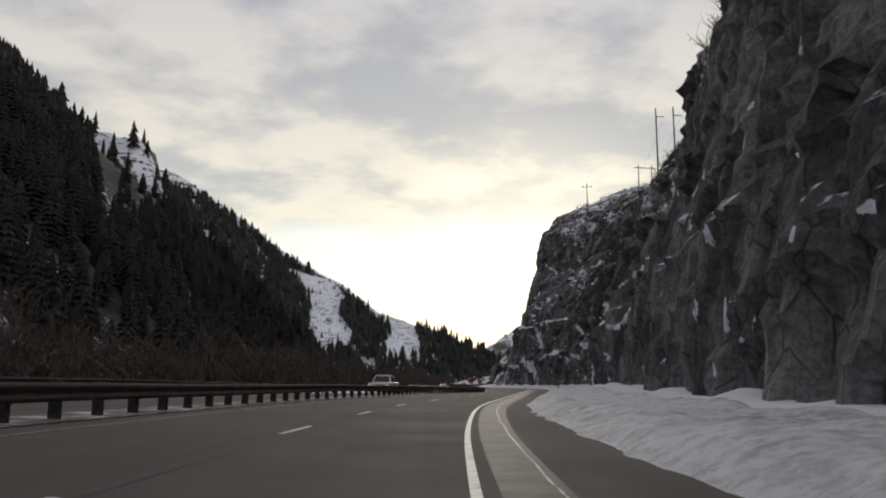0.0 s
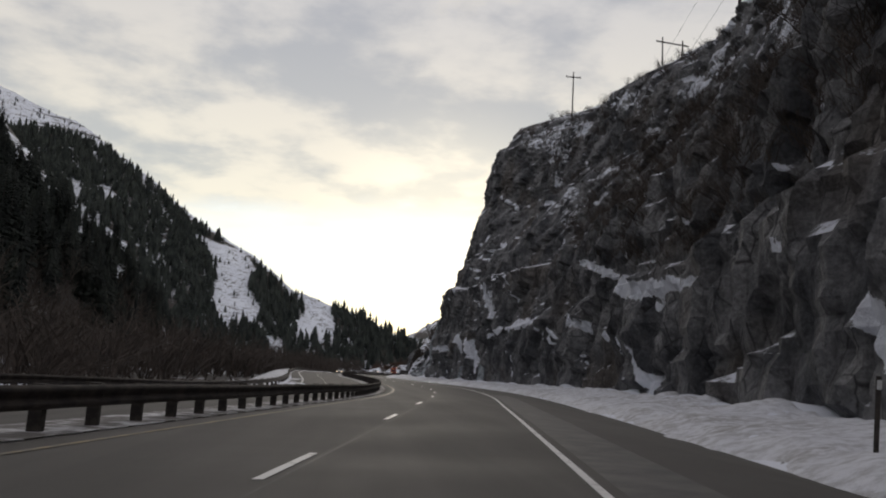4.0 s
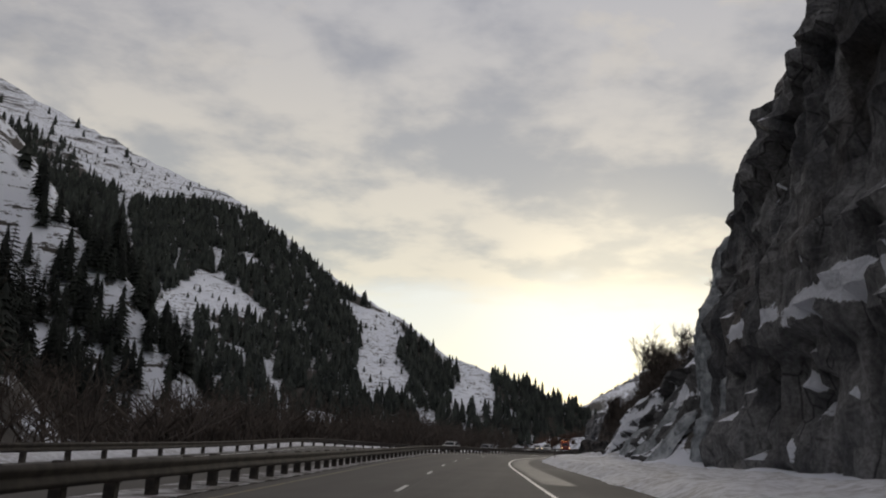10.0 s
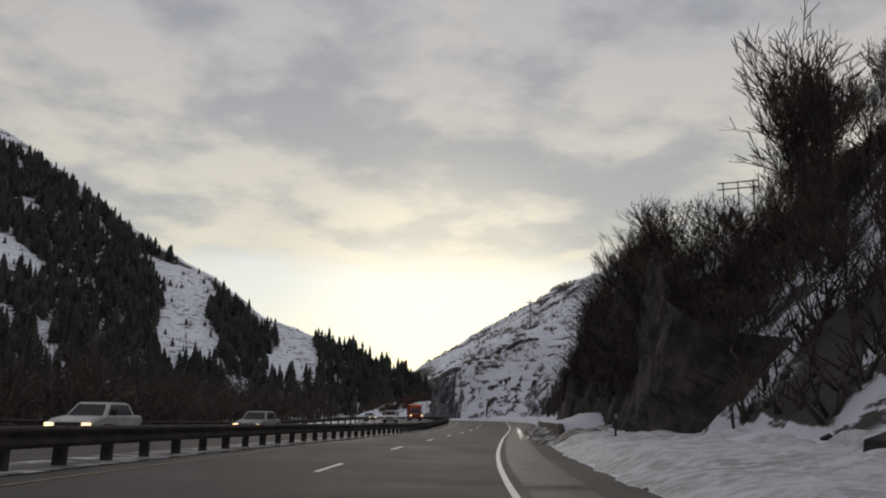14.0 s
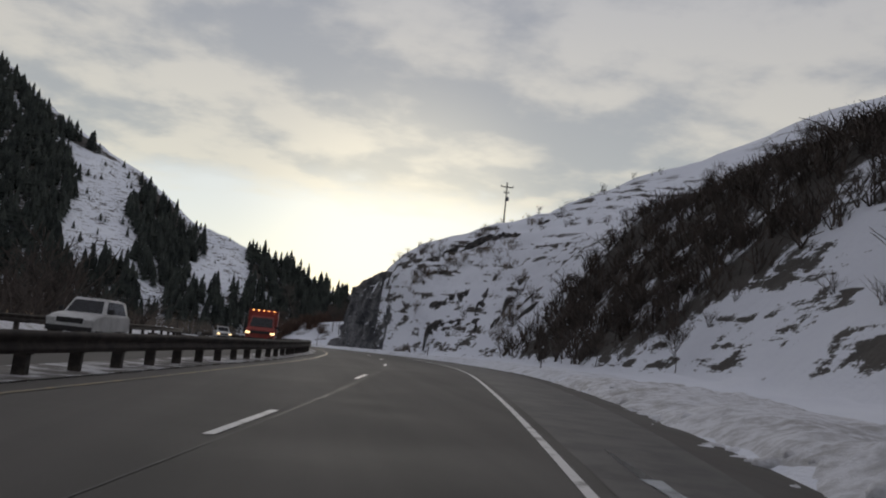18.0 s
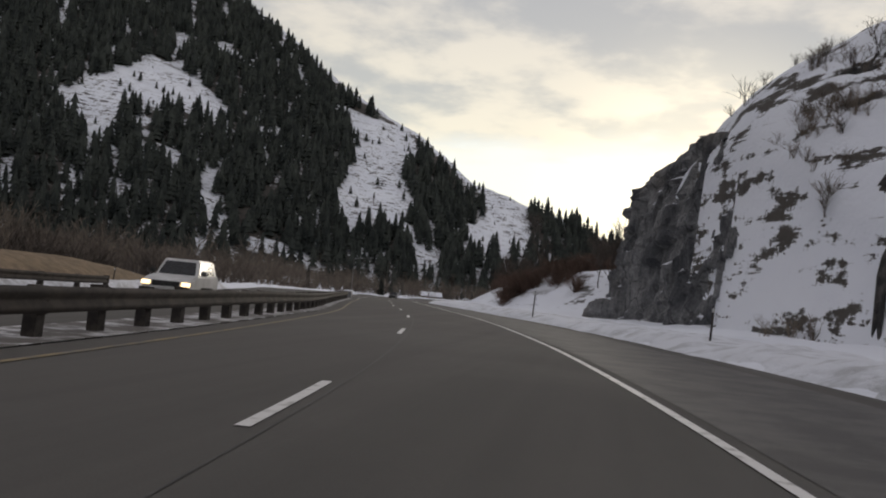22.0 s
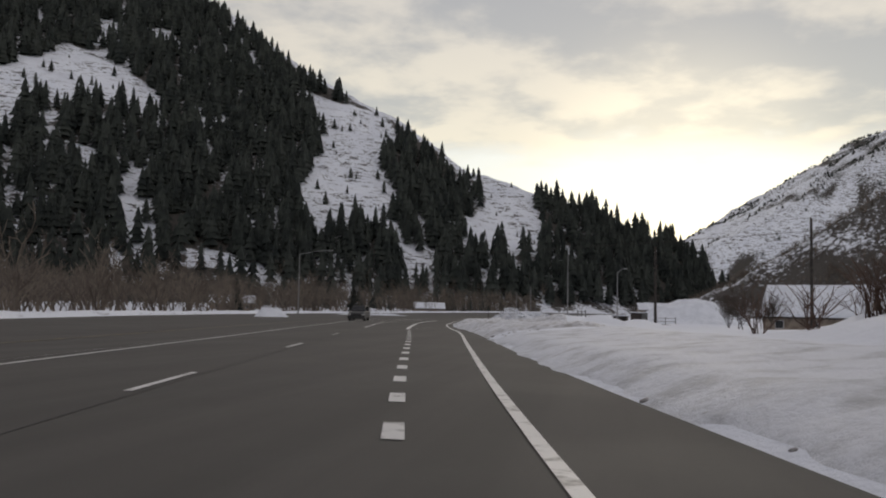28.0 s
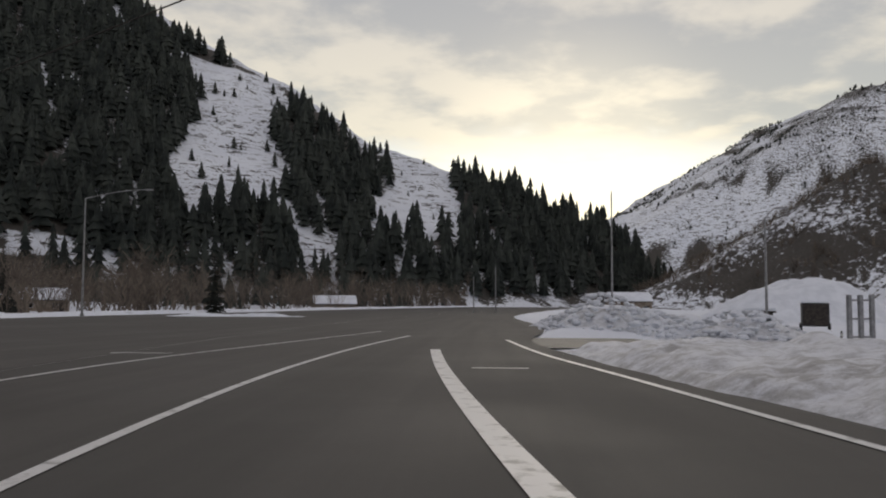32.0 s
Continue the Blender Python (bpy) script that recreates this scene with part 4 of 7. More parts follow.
# treeless snowfields of the face ahead, in plan
OPEN_1 = [[(-237, 1231), (-168, 1257), (-153, 1220), (-146, 1161), (-124, 1128), (-126, 1061), (-144, 1068), (-145, 1034), (-148, 1023), (-176, 1073), (-181, 1122), (-194, 1172)],
          [(-389, 1032), (-380, 1094), (-390, 1148), (-370, 1146), (-322, 1137), (-291, 1127), (-277, 1080), (-313, 1070), (-338, 1046), (-321, 992), (-349, 1001)],
          [(-375, 1216), (-372, 1253), (-327, 1218), (-348, 1199)]]
OPEN_2 = [[(-689, 1322), (-618, 1400), (-536, 1440), (-480, 1470), (-400, 1368), (-470, 1354), (-516, 1304), (-560, 1256), (-636, 1276)],
          [(-89, 1218), (-38, 1250), (-31, 1137), (-69, 1100), (-82, 1152), (-70, 1197)], [(-299, 1024), (-285, 1028), (-260, 994), (-274, 998)],
          [(-600, 1012), (-547, 1004), (-556, 1062), (-458, 1021), (-470, 1004), (-504, 991), (-505, 972)]]
OPEN_3 = [[(-487, 932), (-410, 916), (-398, 898), (-454, 908)], [(-750, 1119), (-783, 1263), (-725, 1221), (-667, 1108), (-708, 1101)],
          [(-200, 983), (-184, 988), (-156, 993), (-151, 981), (-171, 978), (-194, 971)]]


def in_open(x, y):
    wx, wy = x + 7 * fbm(x / 22, y / 22, 3, 71), y + 9 * fbm(x / 22, y / 22, 3, 75)
    hit = np.zeros(len(x), bool)
    for shape in OPEN_1 + OPEN_2 + OPEN_3:
        hit |= in_shape(wx, wy, shape)
    return hit


def scatter(n, x0, x1, y0, y1, seed):
    g = np.random.default_rng(seed)
    return g.uniform(x0, x1, n), g.uniform(y0, y1, n), g


CONIFERS = [far_conifer(s) for s in range(5)]
NEAR_CONIFERS = [far_conifer(s + 10, 11, 7) for s in range(4)]


def forest(name, x, y, g, tall, label, wide=1.0, protos=CONIFERS, mat=M_HAZED):
    z = height(x, y)
    pieces = []
    kind = g.integers(0, len(protos), len(x))
    size = tall * (0.55 + 0.75 * g.random(len(x)))
    for k, (v, f) in enumerate(protos):
        p = kind == k
        if p.any():
            pieces.append(join_copies(v, f, np.stack([x, y, z - 0.4], -1)[p], size[p], g.uniform(0, 6.28, p.sum()), size[p] * wide * g.uniform(0.8, 1.25, p.sum())))
    return gather(name, pieces, mat, label, "conifer forest")


# the face ahead
x, y, g = scatter(24000, -900, 130, 820, 1500, 3)
f = far_face(x, y)
crest_gap = far_face(x, y + np.where(x < -60, 44, 12)) - f
thin = fbm(x / 40, y / 40, 4, 81)
streak = fbm((x * 0.83 + y * 0.56) / 9, (y * 0.83 - x * 0.56) / 120, 3, 85)      # pale gullies running down the face
keep = (f > 3) & (crest_gap > 0) & ~in_open(x, y) & (thin > -0.56) & (streak > -0.40)
keep &= ~((f > 262) & (g.random(len(x)) < 0.93) & (y > 1376 + 0.15 * (x + 470)))
keep &= ~((f > 330) & (g.random(len(x)) < 0.75))
forest("conifer_forest", x[keep], y[keep], g, 17.0, "dense dark conifer forest covering a steep mountainside", 1.15, mat=M_FOREST)
# single young trees on the snowfields
x, y, g = scatter(9000, -800, 60, 880, 1470, 8)
keep = in_open(x, y) & (far_face(x, y + 8) > far_face(x, y)) & (g.random(len(x)) < 0.16)
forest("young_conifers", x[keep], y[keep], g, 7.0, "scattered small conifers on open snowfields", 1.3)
# the mountain close on the left
x, y, g = scatter(15000, -330, -46, 60, 620, 12)
n = near_face(x, y)
keep = (n > 3) & (fbm(x / 26, y / 26, 4, 91) > -0.38) & ~((n > 76) & (y > 362) & (y < 480) & (g.random(len(x)) < 0.92)) & ~((n > 60) & (y > 270) & (y <= 362) & (g.random(len(x)) < 0.85)) & ~((y > 385) & (n > 14) & (g.random(len(x)) < 0.22 + 0.74 * smooth(28, 62, n))) & ~((y > 190) & (y < 300) & (n > 0.283 * y - 20) & (x > 11 - 0.48 * y) & (g.random(len(x)) < 0.93))
keep &= ~((n < 16) & (fbm(x / 12, y / 12, 3, 93) < 0.0))
near = keep & (x > -115)
forest("near_conifers", x[near], y[near], g, 10.0, "dark fir forest at the foot of a steep slope", 1.1, NEAR_CONIFERS, M_NEEDLE)
far = keep & (x <= -115)
forest("conifer_forest", x[far], y[far], g, 11.5, "dark conifer forest on a steep rocky slope", 1.1, CONIFERS, M_NEEDLE)
# trees at the foot of the face and on the far valley floor
x, y, g = scatter(2600, -320, 190, 800, 1160, 14)
keep = (far_face(x, y) < 8) & (far_face(x, y) > -60) & (x < edge_x(np.minimum(y, 1000)) - 54) & (g.random(len(x)) < 0.35)
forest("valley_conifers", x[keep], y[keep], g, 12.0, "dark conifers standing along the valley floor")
x, y, g = scatter(9000, 60, 640, 1330, 2600, 15)
keep = (far_right(x, y) > 4) & (far_right(x, y + 10) < 340) & (fbm(x / 60, y / 60, 4, 95) > 0.05)
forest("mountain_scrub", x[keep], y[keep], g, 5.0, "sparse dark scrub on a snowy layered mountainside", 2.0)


# litter, low brush and the trees' shade coloured into the ground under the forests, brush lines on the right-hand
# mountain
litter_shade = np.zeros(len(GX))
f = far_face(GX, GY)
litter_shade += np.where((f > -3) & (GX > -1000) & (GX < 140) & (GY > 700) & ~in_open(GX, GY) & (far_face(GX, GY + 14) > f) & ~((f > 262) & (GY > 1376 + 0.15 * (GX + 470))), 0.56 + 0.7 * fbm((GX * 0.83 + GY * 0.56) / 9, (GY * 0.83 - GX * 0.56) / 120, 3, 85), 0)
n = near_face(GX, GY)
litter_shade += np.where((n > 2) & (GX < -40) & (GY < 385) & ~((n > 78) & (GY > 372)), 0.80 + 0.35 * fbm(GX / 26, GY / 26, 4, 91), 0)
m = far_right(GX, GY)
band = fbm(m / 16 + 0.6 * fbm(GX / 90, GY / 90, 3, 131), GY / 260, 3, 133)
litter_shade += np.where((m > -10) & (GY > 1320) & (GX > 60), np.clip(0.43 + 0.75 * band - 0.12 * smooth(60, 160, m) * (1 - smooth(200, 260, m)), 0, 1), 0)
e = brush_spur(GX, GY)
litter_shade += np.where((e > -10) & (GY > 960) & (GY <= 1320) & (GX > 40), np.clip(0.62 + 0.6 * fbm((GX + GY) / 30, (GX - GY) / 90, 4, 135), 0, 1), 0)
crags = (n > 72) & (GX > -270) & (GX < -112) & (GY > 328) & (GY < 430)
litter_shade = np.where(crags, 0.46 + 0.9 * fbm(GX / 6, GY / 6, 4, 87), litter_shade)     # bare rock on the crag
u = GX - edge_x(np.clip(GY, -60, 1000))
litter_shade += np.where((u < LEFT_EDGE(np.clip(GY, -60, 1000)) - 5) & (u > -90) & (n <= 2) & (GY > 20) & (GY < 640), 0.66 + 0.5 * fbm(GX / 9, GY / 14, 4, 93), 0)
v = u - RIGHT_BASE(np.clip(GY, -60, 1000))
litter_shade += np.where((GY > 332 + 0.62 * v) & (GY < 412) & (v > 1) & (v < 50), 0.62 + 0.5 * fbm(GX / 7, GY / 7, 4, 153), 0)
litter_shade += np.where((GY > np.maximum(444 - 2.0 * (v - 6), 418)) & (v > 1) & (GX < 130) & (GY < 487 + 0.46 * np.maximum(GX - 58, 0) + 5 * fbm(GX / 9, GY / 9, 3, 151)), 0.60 + 0.5 * fbm(GX / 7, GY / 7, 4, 155), 0)
field = GROUND.data.attributes.new("litter_shade", "FLOAT", "POINT")
field.data.foreach_set("value", litter_shade.astype(np.float32))


def twig_mesh(segments, flat_blades=False):
    """Three-sided tapered sticks, or flat blades, from (start, end, r0, r1) rows."""
    a = np.array([s[0] for s in segments], float)
    b = np.array([s[1] for s in segments], float)
    r0 = np.array([s[2] for s in segments], float)[:, None]
    r1 = np.array([s[3] for s in segments], float)[:, None]
    d = b - a
    d /= np.linalg.norm(d, axis=1)[:, None] + 1e-9
    side = np.cross(d, np.where(np.abs(d[:, 2:3]) > 0.9, [[1.0, 0, 0]], [[0, 0, 1.0]]))
    side /= np.linalg.norm(side, axis=1)[:, None] + 1e-9
    up = np.cross(side, d)
    if flat_blades:
        turn = np.linspace(0, 9.0, len(a))[:, None]
        w = np.cos(turn) * side + np.sin(turn) * up
        v = np.stack([a - w * r0, a + w * r0, b + w * r1, b - w * r1], 1).reshape(-1, 3)
        return v, np.arange(len(v)).reshape(-1, 4)
    rings = []
    for p, r in ((a, r0), (b, r1)):
        for k in range(3):
            q = 2.0944 * k
            rings.append(p + r * (math.cos(q) * side + math.sin(q) * up))
    v = np.stack(rings, 1).reshape(-1, 3)
    base = (np.arange(len(a)) * 6)[:, None, None]
    f = (np.array([[0, 1, 4, 3], [1, 2, 5, 4], [2, 0, 3, 5]])[None] + base).reshape(-1, 4)
    return v, f


def grow(r, p, d, length, radius, depth, out, spread=0.5, lift=0.12, kids=3, shrink=0.72):
    """Adds a limb with its branches to out[depth]."""
    steps = 3 if depth > 2 else 2
    q = p.copy()
    for k in range(steps):
        d = d + np.array([r.gauss(0, 0.13), r.gauss(0, 0.13), r.gauss(0, 0.08) + lift * 0.4])
        d /= np.linalg.norm(d)
        e = q + d * length / steps
        ra, rb = radius * (1 - 0.4 * k / steps), radius * (1 - 0.4 * (k + 1) / steps)
        out.append((q, e, ra, rb, depth))
        q = e
        if depth > 0 and (k > 0 or depth < 4):
            for _ in range(kids - 1 if k < steps - 1 else kids):
                s = d + np.array([r.gauss(0, spread), r.gauss(0, spread), r.gauss(0, spread * 0.6) + lift])
                s /= np.linalg.norm(s)
                grow(r, q, s, length * shrink * r.uniform(0.7, 1.1), rb * 0.62, depth - 1, out, spread, lift, kids, shrink)


def bare_tree(name, seed, tall, label, lean=(0, 0), depth=4, spread=0.5, kids=2, trunk=0.10):
    """A leafless tree with its trunk and limbs, and a crown of twigs."""
    r = random.Random(seed)
    out = []
    d = np.array([lean[0], lean[1], 1.0])
    grow(r, np.zeros(3), d / np.linalg.norm(d), tall * 0.36, trunk * tall / 8, depth, out, spread, 0.22, kids, 0.74)
    top = max(max(s[1][2] for s in out), 0.1)
    k = tall / top
    root = new(name)
    tagged(root, label, "bare tree")
    thick = [(s[0] * k, s[1] * k, max(s[2], 0.012), max(s[3], 0.010)) for s in out if s[4] >= depth - 1]
    thinner = [(s[0] * k, s[1] * k, max(s[2], 0.013), max(s[3], 0.010)) for s in out if s[4] < depth - 1]
    gather("trunk", [twig_mesh(thick)], M_BARK, parent=root, flat=False)
    gather("crown", [twig_mesh(thinner, True)], M_TWIG, parent=root)
    return root


def shrub(seed, stems=12, splay=0.55, fat=1.0, flat_blades=False, forks=(3, 2)):
    """A one-metre shrub of bare stems, as arrays."""
    r = random.Random(seed)
    segs = []
    for _ in range(stems):
        a, s = r.uniform(0, 6.28), abs(r.gauss(0, splay))
        d = np.array([math.cos(a) * s, math.sin(a) * s, 1.0])
        d /= np.linalg.norm(d)
        p = np.array([r.gauss(0, 0.08), r.gauss(0, 0.08), -0.05])
        m = p + d * r.uniform(0.3, 0.55)
        segs.append((p, m, 0.016 * fat, 0.011 * fat))
        for _ in range(forks[0]):
            e = m + (d + np.array([r.gauss(0, .4), r.gauss(0, .4), r.gauss(0.1, .2)])) * r.uniform(0.2, 0.45)
            segs.append((m, e, 0.010 * fat, 0.006 * fat))
            for _ in range(forks[1]):
                w = e + (d + np.array([r.gauss(0, .6), r.gauss(0, .6), r.gauss(0.1, .3)])) * r.uniform(0.1, 0.25)
                segs.append((e, w, 0.007 * fat, 0.003 * fat))
    return twig_mesh(segs, flat_blades)


SHRUBS = [shrub(s, 10, 0.6, 1.1, True) for s in range(5)]
BRUSH = [shrub(s + 20, 14, 0.6, 0.9, True, (3, 1)) for s in range(6)]
FAR_BRUSH = [shrub(s + 40, 9, 0.6, 1.9, True, (2, 1)) for s in range(6)]


def thicket(name, x, y, z, g, low, high, label, mat=None, protos=None):
    pieces = []
    protos = protos or BRUSH
    kind = g.integers(0, len(protos), len(x))
    size = g.uniform(low, high, len(x))
    for k, (v, f) in enumerate(protos):
        p = kind == k
        if p.any():
            pieces.append(join_copies(v, f, np.stack([x, y, z], -1)[p], size[p], g.uniform(0, 6.28, p.sum()), size[p] * g.uniform(0.8, 1.5, p.sum())))
    return gather(name, pieces, mat or M_TWIG, label, "shrubs")


def far_bare_tree(seed):
    """A leafless tree, one high, of blades."""
    r = random.Random(seed)
    out = []
    for _ in range(2):
        d = np.array([r.gauss(0, 0.15), r.gauss(0, 0.15), 1.0])
        grow(r, np.zeros(3), d / np.linalg.norm(d), 0.36, 0.018, 3, out, 0.5, 0.2, 2, 0.74)
    top = max(s[1][2] for s in out)
    return twig_mesh([(s[0] / top, s[1] / top, max(s[2], 0.004), max(s[3], 0.0025)) for s in out], True)


BARE = [far_bare_tree(s) for s in range(6)]
# brush along the river on the left, from the road's edge to the foot of the slopes
x, y, g = scatter(3600, -110, 20, 20, 640, 21)
u = x - edge_x(y)
keep = (u < LEFT_EDGE(y) - 6) & (u > -75) & (near_face(x, y) < 22) & (fbm(x / 13, y / 20, 3, 99) > -0.12) & ~((y > 512) & (y < 612) & (u > -52))
thicket("river_brush", x[keep], y[keep], height(x[keep], y[keep]), g, 2.5, 6.5, "thick leafless dark brush along the river bank", M_TWIG)
x, y, g = scatter(4300, -220, 150, 545, 1130, 22)
u = x - edge_x(np.minimum(y, 1000))
keep = (u < LEFT_EDGE(y) - 7) & (far_face(x, y) < 12) & ~((y < 612) & (u > -52))
thicket("valley_brush", x[keep], y[keep], height(x[keep], y[keep]), g, 5.0, 12.5, "tall leafless brown willow trees on the valley floor", M_BRUSH, BARE)
x, y, g = scatter(2500, -110, 20, 20, 600, 24)
u = x - edge_x(y)
keep = (u < LEFT_EDGE(y) - 7) & (u > -72) & (near_face(x, y) < 26) & (fbm(x / 17, y / 25, 3, 101) > -0.15) & ~((y > 512) & (y < 612) & (u > -52))
thicket("river_trees", x[keep], y[keep], height(x[keep], y[keep]) - 0.2, g, 5.0, 10.0, "bare dark deciduous trees along the river bank", M_TWIG, BARE)
# scrub on the slopes of the right side
x, y, g = scatter(1700, 8, 110, 284, 558, 23)
u = x - edge_x(y) - RIGHT_BASE(y)
keep = (u > 1.5) & (u < 70) & (((y < 420) & (fbm(x / 14, y / 14, 3, 97) > 0.02) & ((y > 344) | (g.random(len(x)) < 0.35))) | ((y > 425) & (y < 470)) | ((y >= 470) & (fbm(x / 10, y / 10, 3, 98) > -0.02)))
thicket("slope_scrub", x[keep], y[keep], height(x[keep], y[keep]), g, 0.6, 1.7, "leafless scrub on a snowy roadside slope", protos=SHRUBS)
# grey bushes in clumps on the long hill
clumps = [(42.3, 528.0), (41.0, 529.2), (43.7, 528.2), (48.4, 524.9), (50.5, 524.3), (46.2, 526.1), (53.4, 519.4), (54.8, 520.1), (40.5, 524.1), (52.8, 516.2), (53.7, 509.2), (50.0, 501.5), (49.4, 499.6), (50.8, 503.0), (49.0, 497.5), (51.3, 529.8), (52.7, 523.6), (59.0, 524.9), (43.0, 534.0), (45.5, 532.0)]
g = np.random.default_rng(25)
c = np.array(clumps)[g.integers(0, len(clumps), 230)]
x, y = c[:, 0] + g.normal(0, 0.75, 230), c[:, 1] + g.normal(0, 1.0, 230)
thicket("hill_bushes", x, y, height(x, y) - 0.05, g, 0.5, 1.25, "clumps of grey leafless bushes on a snowy rock slope", M_BRUSH, SHRUBS)
# scrub on and above the rock wall
WX, WY, WH = WALL_GRID
g = np.random.default_rng(31)
i = g.integers(0, WX.shape[0] - 1, 14000)
j = g.integers(0, WX.shape[1] - 1, 14000)
keep = (WH[i, j] > BRUSH_LINE(WY[i, j]) + 0.6) & (g.random(14000) < np.where((WY[i, j] > 108) & (WY[i, j] < 205) & (WH[i, j] < BRUSH_LINE(WY[i, j]) + 17), 0.85, 0.20)) & (WY[i, j] < 276)
i, j = i[keep], j[keep]
thicket("cliff_scrub", WX[i, j] + 0.2, WY[i, j], WH[i, j] - 0.1, g, 0.7, 2.1, "brown leafless scrub clinging to the slope above a cliff", M_TWIG, BRUSH)
x, y, g = scatter(2600, 60, 330, 965, 1330, 33)
e = brush_spur(x, y)
keep = (e > 0) & (fbm((x + y) / 30, (x - y) / 90, 4, 135) > -0.2)
thicket("spur_brush", x[keep], y[keep], height(x[keep], y[keep]), g, 2.0, 5.0, "brown leafless brush on a snowy spur", M_BRUSH, FAR_BRUSH)


# ---------------------------------------------------------------- shaping helpers
def box(bm, x0, x1, y0, y1, z0, z1, bevel=0.0):
    made = bmesh.ops.create_cube(bm, size=1.0)["verts"]
    for v in made:
        v.co = Vector(((x0 + x1) / 2 + v.co.x * (x1 - x0), (y0 + y1) / 2 + v.co.y * (y1 - y0), (z0 + z1) / 2 + v.co.z * (z1 - z0)))
    if bevel:
        edges = list({e for v in made for e in v.link_edges})
        bmesh.ops.bevel(bm, geom=edges, offset=bevel, segments=2, affect="EDGES", profile=0.6)
    return made


def tube(bm, a, b, r0, r1=None, sides=10):
    a, b = Vector(a), Vector(b)
    d = b - a
    m = Matrix.Translation((a + b) / 2) @ d.to_track_quat("Z", "Y").to_matrix().to_4x4()
    bmesh.ops.create_cone(bm, cap_ends=True, segments=sides, radius1=r0, radius2=r0 if r1 is None else r1, depth=d.length, matrix=m)


def boxed(name, dims, mat, parent=None, bevel=0.02, label=""):
    bm = bmesh.new()
    box(bm, *dims, bevel)
    return part(name, bm, mat, parent, label)


def root_at(name, m, label, category, group=""):
    ob = new(name)
    ob.matrix_world = m
    return tagged(ob, label, category, group)


def road_pose(y, u, z=0.0, flip=False):
    """A place on the road at offset u, turned along it."""
    slope = float(edge_x(y + 1) - edge_x(y - 1)) / 2
    return pose(float(edge_x(y)) + u, y, z, 0, 0, -math.degrees(math.atan(slope)) + (180 if flip else 0))


# ---------------------------------------------------------------- guard rails
BEAM = [(0.02, 0.74), (0.075, 0.70), (0.085, 0.64), (0.02, 0.57), (0.02, 0.53), (0.085, 0.46), (0.075, 0.40), (0.02, 0.36), (0.0, 0.36), (0.055, 0.40), (0.065, 0.46), (0.0, 0.52), (0.0, 0.58), (0.065, 0.64), (0.055, 0.70), (0.0, 0.74)]


def guard_rail(u, y0, y1, gap, face, label, post_mesh):
    root = tagged(new("guard_rail"), label, "guard rail")
    off = u if callable(u) else (lambda y: np.full(np.shape(y), float(u)))
    ys = np.arange(y0, y1 + 0.01, 1.3)
    prof = np.array(BEAM + BEAM[:1])
    X = (edge_x(ys) + off(ys))[:, None] + face * prof[None, :, 0]
    Z = np.repeat(prof[None, :, 1], len(ys), 0) + 0.02 * fbm(ys / 9, ys * 0, 2, 3)[:, None]
    grid_mesh("beam", X, np.repeat(ys[:, None], len(prof), 1), Z, M_RUST, parent=root)
    n = int((y1 - y0) / gap)
    r = random.Random(int(abs(y0) * 7 + n))
    for k in range(n + 1):
        y = y0 + gap * k
        p = new("post", post_mesh)
        p.parent = root
        p.matrix_local = pose(float(edge_x(y) + off(np.array(y))) - face * 0.13, y, r.uniform(-0.02, 0.02), r.uniform(-1.5, 1.5), r.uniform(-1.5, 1.5), r.uniform(-6, 6))
    return root


bm = bmesh.new()
box(bm, -0.11, 0.10, -0.10, 0.10, -0.15, 0.76, 0.012)
box(bm, 0.09, 0.14, -0.09, 0.09, 0.36, 0.74, 0.008)
POST = bpy.data.meshes.new("post")
bm.to_mesh(POST)
bm.free()
POST.materials.append(M_POST)
guard_rail(-8.2, -18, 561, 1.935, 1, "brown weathered steel guard rail on dark timber posts beside the road", POST)
guard_rail(lambda y: LEFT_EDGE(y) - 0.4, -18, 520, 3.81, 1, "brown weathered guard rail along the far side of the opposite carriageway", POST)

# boxed crash cushion where the rail ends
root = root_at("rail_end", road_pose(563.2, -8.2), "battered grey crash cushion at the end of a guard rail", "crash cushion")
for k in range(3):
    boxed("panel", (-0.32, 0.32, -1.6 + k * 1.05, -0.6 + k * 1.05, 0.12 + 0.02 * k, 0.78), M_STEEL, root, 0.03)


